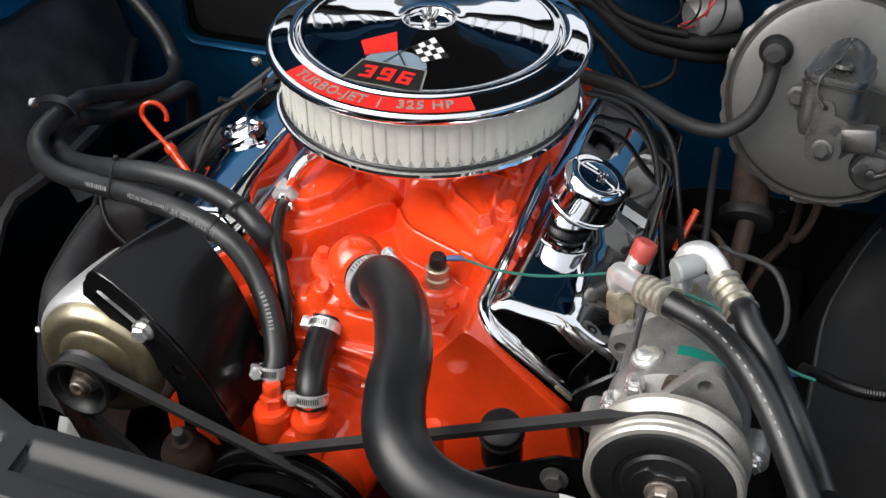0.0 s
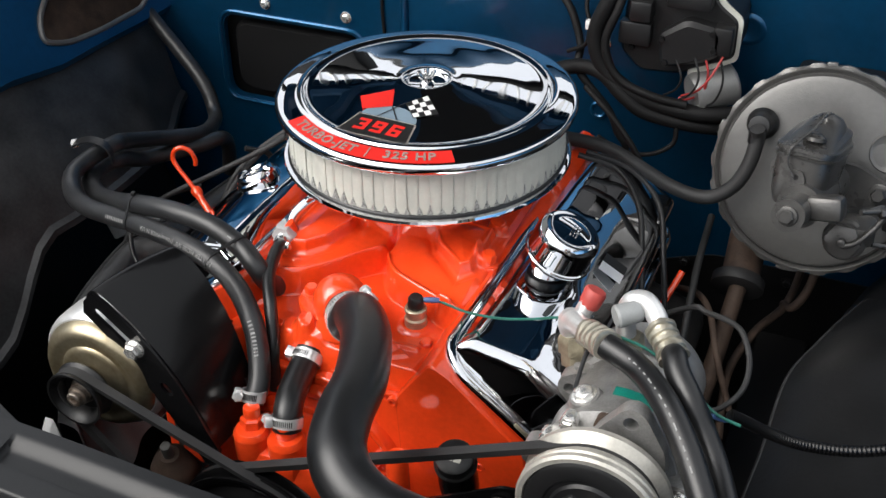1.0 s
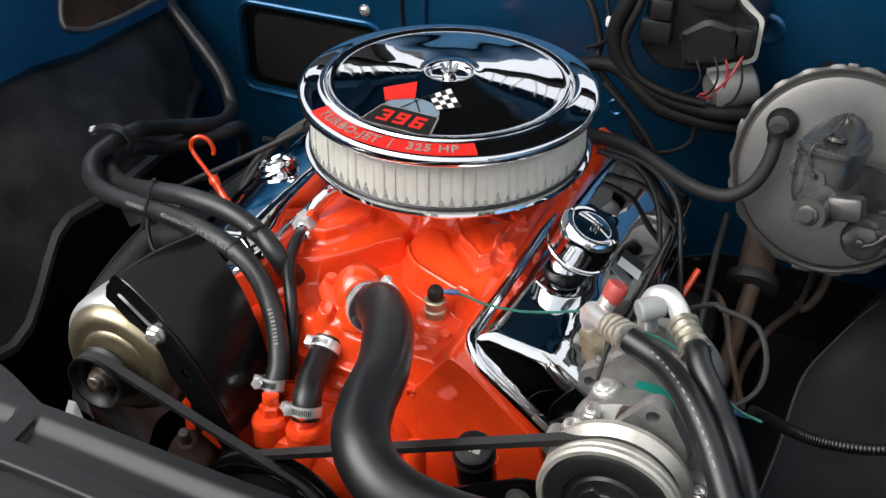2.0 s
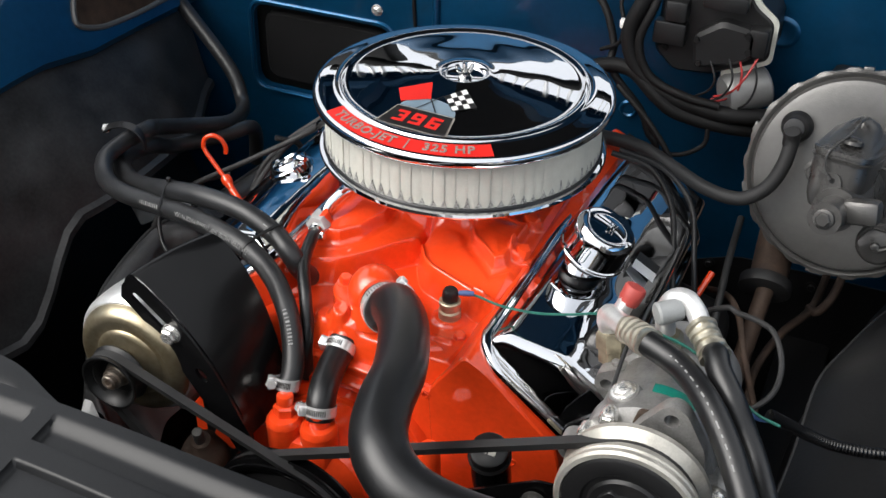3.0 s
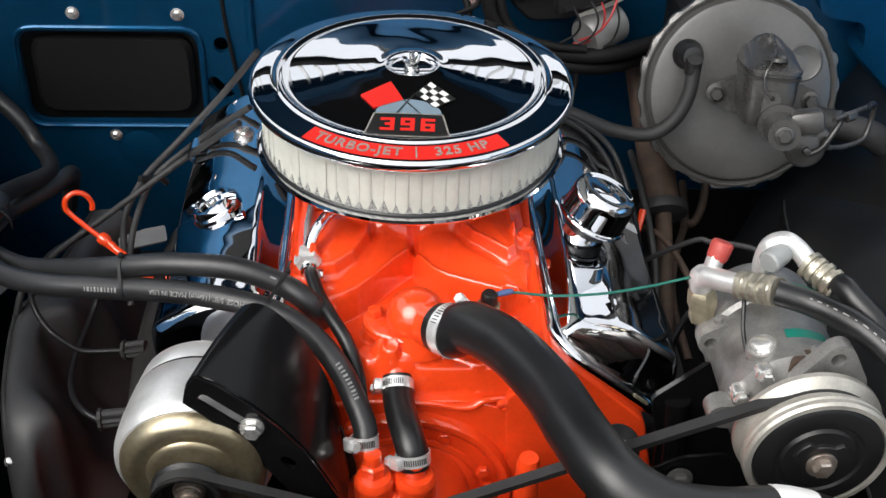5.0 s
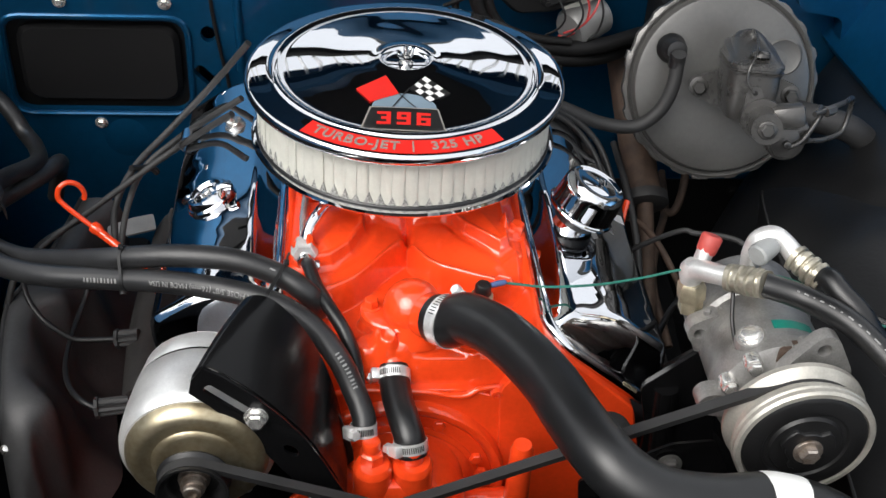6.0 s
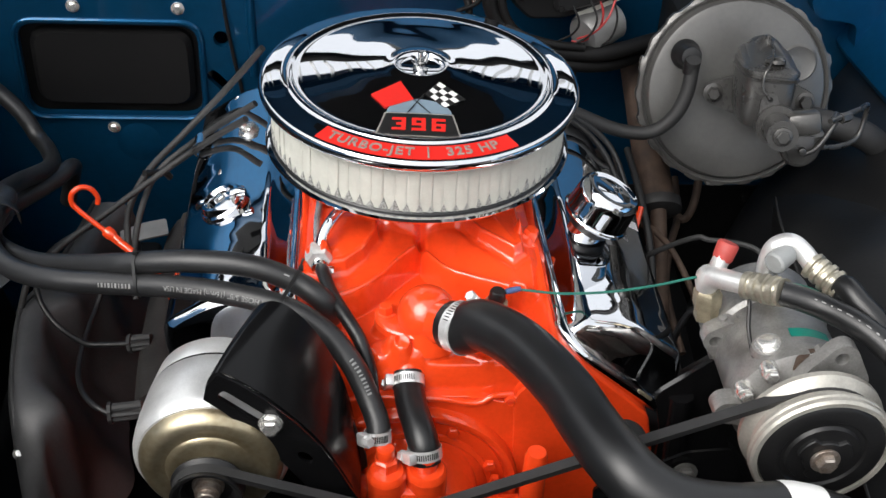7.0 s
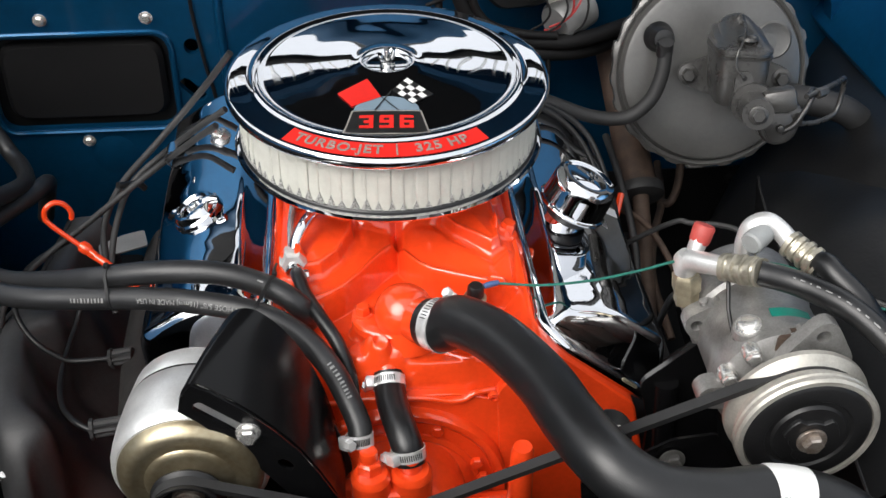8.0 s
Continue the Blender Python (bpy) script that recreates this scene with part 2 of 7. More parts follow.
def sheet(bm, rows, thick):
    """A curved plate from rows of places, with thickness along its normals."""
    nr, nc = len(rows), len(rows[0])
    g = [[Vector(p) for p in row] for row in rows]
    top, bot = [], []
    for i in range(nr):
        ta, tb = [], []
        for j in range(nc):
            du = g[min(i + 1, nr - 1)][j] - g[max(i - 1, 0)][j]
            dv = g[i][min(j + 1, nc - 1)] - g[i][max(j - 1, 0)]
            nn = du.cross(dv)
            nn = nn.normalized() if nn.length > 1e-12 else Vector((0, 0, 1))
            ta.append(bm.verts.new(g[i][j]))
            tb.append(bm.verts.new(g[i][j] - nn * thick))
        top.append(ta), bot.append(tb)
    for i in range(nr - 1):
        for j in range(nc - 1):
            bm.faces.new((top[i][j], top[i + 1][j], top[i + 1][j + 1], top[i][j + 1]))
            bm.faces.new((bot[i][j], bot[i][j + 1], bot[i + 1][j + 1], bot[i + 1][j]))
    edge = [(i, 0) for i in range(nr)] + [(nr - 1, j) for j in range(1, nc)] + [(i, nc - 1) for i in range(nr - 2, -1, -1)] + [(0, j) for j in range(nc - 2, 0, -1)]
    for (a, b), (c, d) in zip(edge, edge[1:] + edge[:1]):
        bm.faces.new((top[a][b], top[c][d], bot[c][d], bot[a][b]))
    return bm


def letters(text, size, extrude=0.0003, bold=0.0):
    """A bmesh of words in the built-in font, in the xy plane, centred at the origin."""
    cu = bpy.data.curves.new("letters", "FONT")
    cu.body, cu.size, cu.extrude, cu.align_x, cu.align_y = text, size, extrude, "CENTER", "CENTER"
    cu.offset, cu.space_character = bold, 1.0 + 6.0 * bold / size
    ob = bpy.data.objects.new("letters", cu)
    scene.collection.objects.link(ob)
    dg = bpy.context.evaluated_depsgraph_get()
    me = bpy.data.meshes.new_from_object(ob.evaluated_get(dg))
    bm = bmesh.new()
    bm.from_mesh(me)
    bpy.data.objects.remove(ob)
    bpy.data.curves.remove(cu)
    bpy.data.meshes.remove(me)
    return bm


def smin(a, b, k):
    h = max(k - abs(a - b), 0.0) / k
    return min(a, b) - h * h * k * 0.25


def smax(a, b, k):
    return -smin(-a, -b, k)


def ease(a, b, x):
    t = min(1.0, max(0.0, (x - a) / (b - a)))
    return t * t * (3 - 2 * t)


def B():
    return bmesh.new()


# ---- ground and body ----
bm = B()
bmesh.ops.create_grid(bm, x_segments=8, y_segments=8, size=60)
single("ground", bm, ASPHALT, (0, 0, 0), "grey asphalt ground under the vehicle", "ground", kind="structure")

# unseen walls, added to cut low skylight on the bay and the chrome
bm = B()
box(bm, (0, -5.6, 0.65), (13.5, 0.25, 1.3), 0.02)
single("screen_wall_south", bm, WALL_GREY, (0, -5.6, 0), "plain dark grey wall added out of view to cut low light", "wall", kind="structure")
for name, at, size in (("screen_wall_north", (0, 7.0, 1.6), (13.5, 0.25, 3.2)), ("screen_wall_east", (6.7, 0.7, 1.8), (0.25, 12.4, 3.6)), ("screen_wall_west", (-6.7, 0.7, 1.8), (0.25, 12.4, 3.6))):
    bm = B()
    box(bm, at, size, 0.02)
    single(name, bm, WALL_GREY, (at[0], at[1], 0), "plain dark grey wall added out of view to dim side light", "wall", kind="structure")

FW = 0.430  # the firewall's face
bm = B()
hole = rounded([(-0.563, 0.695), (-0.303, 0.695), (-0.303, 0.845), (-0.563, 0.845)], 0.028)
outer = [(-0.78, 0.30), (0.78, 0.30), (0.78, 1.10), (-0.78, 1.10)]


def holed_plate(bm, outline, openings, m, depth):
    """A plate with openings right through it."""
    loops = [outline] + openings
    rings = []
    for h in (0.0, depth):
        edges = []
        level = []
        for lp in loops:
            vs = [bm.verts.new(m @ Vector((x, y, h))) for x, y in lp]
            es = [bm.edges.new((vs[i], vs[(i + 1) % len(vs)])) for i in range(len(vs))]
            edges += es
            level.append(vs)
        bmesh.ops.triangle_fill(bm, use_beauty=True, use_dissolve=False, edges=edges)
        rings.append(level)
    for a, b in zip(*rings):
        n = len(a)
        for k in range(n):
            bm.faces.new((a[k], a[(k + 1) % n], b[(k + 1) % n], b[k]))
    return bm


def oval(cx, cy, rx, ry, turn=0.0, n=20):
    c, s = math.cos(radians(turn)), math.sin(radians(turn))
    pts = [(rx * math.cos(2 * math.pi * k / n), ry * math.sin(2 * math.pi * k / n)) for k in range(n)]
    return [(cx + c * x - s * y, cy + s * x + c * y) for x, y in pts]


XZ = Matrix(((1, 0, 0, 0), (0, 0, 1, 0), (0, 1, 0, 0), (0, 0, 0, 1)))  # x, z in the plane, depth along +y
slot = rounded([(-0.297, 0.764), (-0.283, 0.776), (-0.252, 0.742), (-0.266, 0.730)], 0.012)
holed_plate(bm, outer, [hole, oval(-0.269, 0.825, 0.011, 0.013), slot], Matrix.Translation((0, FW, 0)) @ XZ, 0.012)
wall = single("wall_north", bm, BLUE, (0, FW, 0.3), "metallic blue painted steel firewall with pressed openings", "firewall", kind="structure", smooth=30)
# pressed beads on the firewall
bm = B()
tube(bm, [(-0.222, FW, 0.765), (-0.222, FW, 0.80), (-0.224, FW, 0.87), (-0.224, FW, 0.95)], 0.007, 12)
part("bead", bm, BLUE, wall)
bm = B()
frame_line = [(x, FW - 0.001, z) for x, z in rounded([(-0.569, 0.689), (-0.297, 0.689), (-0.297, 0.851), (-0.569, 0.851)], 0.032)]
tube(bm, frame_line + frame_line[:1], 0.004, 8, smooth=False)
part("opening_lip", bm, BLUE, wall)
bm = B()
tube(bm, [(-0.262, FW - 0.002, 1.02), (-0.262, FW - 0.002, 0.89), (-0.252, FW - 0.003, 0.80), (-0.243, FW - 0.002, 0.745), (-0.235, FW - 0.002, 0.66)], 0.0028, 8)
part("sealer_seam", bm, BLACK_FLAT, wall, "black sealer bead along a seam")
for at, r in (((0.304, 0.43, 0.954), 0.016), ((0.099, 0.43, 0.789), 0.010)):
    bm = B()
    lathe(bm, [(r * 1.5, 0.0), (r * 1.25, 0.003), (r, 0.003), (r * 0.8, 0.001), (0, 0.0012)], (at[0], FW, at[2]), (0, -1, 0), 28)
    part("embossed_boss", bm, BLUE, wall)
# dished steel plate low on the firewall
bm = B()
lathe(bm, [(0, 0.004), (0.02, 0.0035), (0.034, 0.0)], (-0.405, FW, 0.645), (0, -1, 0), 24)
part("dimple", bm, BLUE, wall)
for x, z in ((-0.477, 0.874), (-0.328, 0.873), (-0.441, 0.672), (0.10, 0.90)):
    bm = B()
    hexbolt(bm, (x, FW, z), (0, -1, 0), 0.0065, 0.006, 0.010)
    part("bolt", bm, STEEL, wall, "dull zinc bolt with washer")

# black panel added where the lower right firewall lies in shade
toe = thing("shade_panel", (0.43, FW, 0.27), "black panel standing in for shade on the lower firewall", "toe board", kind="structure")
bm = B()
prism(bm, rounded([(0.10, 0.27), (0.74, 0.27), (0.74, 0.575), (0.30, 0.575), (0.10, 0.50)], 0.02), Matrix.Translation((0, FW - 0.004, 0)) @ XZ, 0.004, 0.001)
part("plate", bm, INNER_SHADED, toe)
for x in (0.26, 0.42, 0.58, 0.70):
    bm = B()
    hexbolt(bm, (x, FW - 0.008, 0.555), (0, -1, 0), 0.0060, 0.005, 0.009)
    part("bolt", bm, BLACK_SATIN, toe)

hc = thing("heater_cover", (-0.43, FW + 0.03, 0.68), "black moulded heater cover in the firewall opening", "cover")
bm = B()
prism(bm, rounded([(-0.575, 0.680), (-0.290, 0.680), (-0.290, 0.858), (-0.575, 0.858)], 0.03), Matrix.Translation((0, FW + 0.028, 0)) @ XZ, 0.01)
part("base_plate", bm, BLACK_FLAT, hc)
bm = B()
prism(bm, rounded([(-0.552, 0.704), (-0.314, 0.704), (-0.314, 0.830), (-0.552, 0.830)], 0.03), Matrix.Translation((0, FW + 0.03, 0)) @ XZ @ Matrix.Diagonal((1, 1, -1, 1)), 0.020, 0.008)
part("raised_panel", bm, BLACK_FLAT, hc)
bm = B()
box(bm, (0, FW + 0.17, 1.115), (1.6, 0.36, 0.03), 0.008)
single("cowl", bm, SHADED_BLUE, (0, FW + 0.17, 1.1), "metallic blue cowl panel above the firewall, darkened as in shade", "cowl", kind="structure")

# fenders: an upper blue rail on each side with a black inner panel below
for side in (-1, 1):
    name = "fender_left" if side < 0 else "fender_right"
    bm = B()
    rows = []
    for i in range(25):
        y = -0.78 + 1.30 * i / 24
        low = 0.879 - 0.026 * ease(0.0, 0.17, y) - 0.012 * ease(0.17, 0.42, y)
        rows.append([(side * 0.690, y, low - 0.012), (side * 0.672, y, low - 0.006), (side * 0.667, y, low + 0.002), (side * 0.700, y, low + 0.075), (side * 0.728, y, low + 0.135),
                     (side * 0.745, y, 1.035), (side * 0.765, y, 1.047), (side * 0.82, y, 1.05), (side * 0.90, y, 1.02), (side * 0.93, y, 0.9), (side * 0.935, y, 0.6), (side * 0.92, y, 0.22)])
    sheet(bm, rows, 0.003 * side)
    single(name, bm, BLUE, (side * 0.75, -0.1, 0.5), "metallic blue front fender with rolled top edge", "fender", kind="structure")
    # wheel housing, black, bulging in towards the engine
    bm = B()
    rows = []
    for i in range(41):
        y = -0.80 + 1.22 * i / 40
        bulge = ease(-0.45, 0.05, y) * (1 - 0.55 * ease(0.22, 0.46, y))
        row = []
        reach = 1.0
        if side < 0:
            low = 0.555 + 0.135 * ease(-0.20, -0.03, y)
            reach = ((0.90 - 0.05 * ease(0.0, 0.4, y) - low) / 0.57) ** (1 / (1.25 + 0.5 * bulge))
        for j in range(15):
            t = reach * j / 14
            x = 0.715 - (0.11 if side < 0 else 0.17) * bulge * ease(0.0, 0.55, t) - 0.11 * ease(0.35, 1.0, t)
            z = 0.90 - 0.05 * ease(0.0, 0.4, y) - 0.57 * t ** (1.25 + 0.5 * bulge)
            x += 0.006 * math.sin(9 * y + 5 * t)
            row.append((side * x, y, z))
        if side < 0:
            row += [(row[-1][0] + 0.010, y, row[-1][2] - 0.004), (row[-1][0] + 0.012, y, row[-1][2] - 0.014)]
        rows.append(row)
    sheet(bm, rows, 0.003 * side)
    # left panel dusty black, right panel in the darker, shaded copy
    single("inner_fender_left" if side < 0 else "inner_fender_right", bm, INNER_BLACK if side < 0 else INNER_SHADED, (side * 0.6, -0.2, 0.35), "flat black inner fender panel, dusty", "inner fender", kind="structure")

# black sheet added so the shaded gap below the left panel stays dark
bm = B()
sheet(bm, [[(-0.80 + 0.16 * ease(0.0, 1.0, j / 10), -0.78 + 1.18 * i / 12, 0.86 - 0.60 * j / 10) for j in range(11)] for i in range(13)], 0.003)
single("dark_sheet_left", bm, INNER_SHADED, (-0.8, -0.2, 0.3), "black sheet added to keep the gap below the fender dark", "wheel well", kind="structure")

# an oval access opening with a pale rim in the passenger fender rail
bm = B()
ring = [(-0.657 - 0.46 * (z - 0.85), y, z) for y, z in rounded([(0.142, 0.928), (0.124, 0.898), (0.168, 0.880), (0.244, 0.872), (0.36, 0.868), (0.40, 0.90), (0.32, 0.955), (0.20, 0.962)], 0.03)]
tube(bm, ring + ring[:1], 0.0045, 8, smooth=False)
op = thing("access_opening", (-0.69, 0.25, 0.88), "oval opening with bare metal rim showing rusty metal", "opening", kind="structure")
part("rim", bm, GREY_PAINT, op)
bm = B()
c = [bm.verts.new((p[0] - 0.001, p[1], p[2])) for p in ring]
bm.faces.new(c)
bmesh.ops.solidify(bm, geom=bm.faces[:], thickness=0.003)
part("backing", bm, RUST, op, "rusty brown panel behind")

# opened hood above, hinged at the cowl
def under_hood(x, t):
    """A place on the underside, t from the hinge edge to the front edge."""
    return Vector((x, 0.62 - 0.84 * t, 1.362 + 0.86 * t + 0.03 * math.sin(math.pi * t) - 0.010 * ease(0.20, 0.40, abs(x)) - 0.03 * (abs(x) / 0.7) ** 3))


bm = B()
sheet(bm, [[under_hood(-0.69 + 1.38 * j / 16, i / 12) for j in range(17)] for i in range(13)], 0.004)
hood = thing("hood", (0, 0.62, 1.362), "opened metallic blue hood with braced underside", "hood")
part("skin", bm, SHADED_BLUE, hood)
bm = B()
sheet(bm, [[under_hood(-0.23 + 0.46 * j / 8, 0.09 + 0.76 * i / 8) - Vector((0, 0, 0.012)) for j in range(9)] for i in range(9)], 0.008)
part("insulation_pad", bm, BLACK_FLAT, hood, "black insulation pad")
for x0, x1 in ((-0.64, -0.64), (0.64, 0.64), (-0.46, -0.55), (0.46, 0.55)):
    bm = B()
    tube(bm, [under_hood(x0 + (x1 - x0) * t, t) - Vector((0, 0, 0.012)) for t in (0.04, 0.3, 0.6, 0.95)], 0.028, 8)
    part("brace", bm, SHADED_BLUE, hood)
for t in (0.05, 0.95):
    bm = B()
    tube(bm, [under_hood(x, t) - Vector((0, 0, 0.012)) for x in (-0.65, -0.3, 0.3, 0.65)], 0.028, 8)
    part("crossbar", bm, SHADED_BLUE, hood)
# unseen bar, added for the dark band mirrored in the lid
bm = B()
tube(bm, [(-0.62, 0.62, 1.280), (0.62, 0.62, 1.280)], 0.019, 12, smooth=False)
part("reflection_bar", bm, BLACK_FLAT, hood, "black bar added for the dark band mirrored in the lid")
# unseen slats, added so the lid mirrors ribbed white
bm = B()
for k in range(48):
    box(bm, (-0.54 + 1.08 * k / 47, 0.604, 1.336), (0.0035, 0.012, 0.082), 0.0)
slats = part("reflection_slats", bm, ALU_BRIGHT, hood, "thin pale slats added to rib the white mirrored in the lid")
slats["kind"] = "stuff"
# unseen black blocks, closing the bright gap that the valve covers would mirror
for side in (-1, 1):
    bm = B()
    box(bm, (side * 0.56, 0.60, 1.165), (0.29, 0.07, 0.16), 0.012)
    part("reflection_block", bm, BLACK_FLAT, hood, "black block added to darken what the chrome mirrors")
for side in (-1, 1):
    bm = B()
    tube(bm, [(side * 0.70, 0.50, 1.12), (side * 0.70, 0.54, 1.20), (side * 0.67, 0.57, 1.33)], 0.014, 10)
    part("hinge_arm", bm, BLACK_SATIN, hood)

# the rest of the body, unseen, added to keep light from the bay
bm = B()
box(bm, (0, -0.80, 0.62), (1.84, 0.05, 0.52), 0.02)
box(bm, (0, -0.76, 0.30), (1.84, 0.10, 0.22), 0.03)
single("front_panel", bm, BLUE, (0, -0.8, 0.2), "metallic blue front body panel below the radiator cover", "body panel", kind="structure")
bm = B()
box(bm, (0, -0.1, 0.235), (1.80, 1.35, 0.02), 0.004)
single("closing_tray", bm, BLACK_FLAT, (0, -0.1, 0.22), "flat black tray added below to keep light out of the bay", "tray", kind="structure")
bm = B()
box(bm, (0, 1.55, 0.72), (1.80, 1.95, 0.80), 0.05)
box(bm, (0, 0.70, 1.145), (1.56, 0.16, 0.06), 0.015)
single("cab_body", bm, SHADED_BLUE, (0, 1.6, 0.3), "plain unseen cab block behind the firewall, blue darkened as in shade", "body panel", kind="structure")

# radiator top cover in front, black with recessed panels between raised ribs
def cover_z(x, y):
    """Height of the cover: a rib across, ribs lengthwise, panels sunk between them."""
    e = 0.0028
    z = 0.921 - 0.10 * max(0.0, -0.578 - y) ** 1.15
    across = ease(-0.645 - e, -0.645, y) * (1 - ease(-0.6225, -0.6225 + e, y))
    rear = ease(-0.606, -0.588, y)
    length = 0.0
    for c, w in ((-0.147, 0.0105), (0.125, 0.0105), (-0.40, 0.0105), (0.38, 0.0105)):
        length = max(length, 1 - ease(w, w + e, abs(x - c)))
    front = 1 - ease(-0.735, -0.735 + e, y)
    return z - 0.0075 * (1 - max(across, rear, length, front))


bm = B()
xs = [-0.62 + 0.34 * k / 50 for k in range(50)] + [-0.28 + 0.50 * k / 220 for k in range(220)] + [0.22 + 0.40 * k / 60 for k in range(61)]
ys = [-0.578 - 0.102 * k / 60 for k in range(60)] + [-0.680 - 0.10 * k / 20 for k in range(21)]
rows, drop = [], []
for x in xs:
    lean = -0.010 * ease(-0.15, 0.1, x)
    top = [(x, y + lean, cover_z(x, y)) for y in ys]
    first = top[0]
    rows.append([(x, first[1] + 0.002, first[2] - 0.010), (x, first[1] + 0.0008, first[2] - 0.003)] + top)
    drop.append([(x, first[1] + 0.003, first[2] - 0.10), (x, first[1] + 0.0022, first[2] - 0.011)])
cover = thing("radiator_cover", (0, -0.65, 0.82), "satin black radiator top cover with pressed ribs", "radiator cover")
sheet(bm, rows, -0.003)
part("top_panel", bm, COVER_BLACK, cover, smooth=50)
bm = B()
sheet(bm, drop, -0.003)
part("rear_flange", bm, COVER_BLACK, cover)
# shroud lip behind the cover, running out to a point
bm = B()
rows = []
for k in range(31):
    x = -0.62 + 0.50 * k / 30
    w = 0.036 * (1 - ease(-0.24, -0.12, x)) + 0.001
    rows.append([(x, -0.576 + w, 0.83), (x, -0.576 + w, 0.905), (x, -0.5765 + w, 0.910 + 0.004 * (1 - ease(-0.30, -0.18, x))), (x, -0.577 + 0.6 * w, 0.911 + 0.008 * (1 - ease(-0.30, -0.18, x))), (x, -0.5775 + 0.2 * w, 0.9105), (x, -0.578, 0.904)])
sheet(bm, rows, -0.002)
single("fan_shroud", bm, COVER_BLACK, (-0.37, -0.56, 0.83), "black fan shroud lip behind the radiator cover", "fan shroud")
bm = B()
box(bm, (0, -0.66, 0.55), (1.30, 0.07, 0.66), 0.01)
single("radiator", bm, BLACK_FLAT, (0, -0.66, 0.22), "flat black radiator core behind the grille", "radiator")
bm = B()
prism(bm, [(0, 0), (0.045, -0.006), (0.046, -0.02), (0.012, -0.012), (0.004, 0.012), (-0.004, 0.012)], axes((-0.140, -0.556, 0.892), (0, -0.35, 0.93), (0, 1, 0)), 0.003)
single("radiator_bracket", bm, MOTOR_WHITE, (-0.12, -0.55, 0.88), "small pale metal bracket beside the radiator cover", "bracket")

# ---- engine ----
engine = thing("engine", (0, -0.05, 0.5), "bright orange painted V8 engine with glossy cast surfaces", "engine")

# block and heads
bm = B()
prism(bm, [(-0.24, 0.50), (0.24, 0.50), (0.24, 0.70), (0.10, 0.795), (-0.10, 0.795), (-0.24, 0.70)], Matrix.Translation((0, -0.272, 0)) @ XZ, 0.55)
part("block", bm, ORANGE, engine)
for side, front in ((1, -0.302), (-1, -0.255)):
    bm = B()
    outline = [(side * x, z) for x, z in rounded([(0.088, 0.800), (0.128, 0.858), (0.150, 0.846), (0.232, 0.772), (0.248, 0.70), (0.25, 0.60), (0.10, 0.62)], 0.008)]
    prism(bm, outline, Matrix.Translation((0, front + 0.54, 0)) @ XZ @ Matrix.Diagonal((1, 1, -1, 1)), 0.54, 0.0022)
    head = part("cylinder_head", bm, ORANGE, engine)
    for x, z in ((0.086, 0.793), (0.185, 0.735)):
        bm = B()
        lathe(bm, [(0.0035, 0), (0.0055, 0.0004), (0.0065, -0.002), (0.0065, -0.006)], (side * x, front - 0.0008, z), (0, -1, 0), 16)
        lathe(bm, [(0, -0.004), (0.0036, -0.004), (0.0036, 0.0006)], (side * x, front - 0.001, z), (0, -1, 0), 16)
        part("threaded_hole", bm, ORANGE, head)


# intake manifold: one casting
def along(pts, x):
    if x <= pts[0][0]:
        return pts[0][1]
    for (a, b), (c, d) in zip(pts, pts[1:]):
        if x <= c:
            return b + (d - b) * (x - a) / (c - a)
    return pts[-1][1]


def inside(poly, x, y):
    """Signed depth inside a convex polygon, given anticlockwise."""
    d = 1e9
    for (x0, y0), (x1, y1) in zip(poly, poly[1:] + poly[:1]):
        ex, ey = x1 - x0, y1 - y0
        d = min(d, (ex * (y - y0) - ey * (x - x0)) / math.hypot(ex, ey))
    return d


RUN_R = [(0.0, -0.136), (0.004, -0.143), (0.014, -0.163), (0.028, -0.179), (0.056, -0.191), (0.090, -0.203), (0.13, -0.215)]
RUN_L = [(-0.13, -0.232), (-0.105, -0.224), (-0.080, -0.216), (-0.063, -0.206), (-0.048, -0.190), (-0.034, -0.170), (-0.018, -0.148), (-0.004, -0.134), (0.0, -0.132)]
LOBE_R = [(0.050, -0.100), (0.062, -0.120), (0.100, -0.150), (0.112, -0.140), (0.112, -0.060), (0.056, -0.060)]
LOBE_L = [(-0.112, -0.176), (-0.082, -0.170), (-0.062, -0.152), (-0.046, -0.120), (-0.046, -0.07), (-0.112, -0.07)]


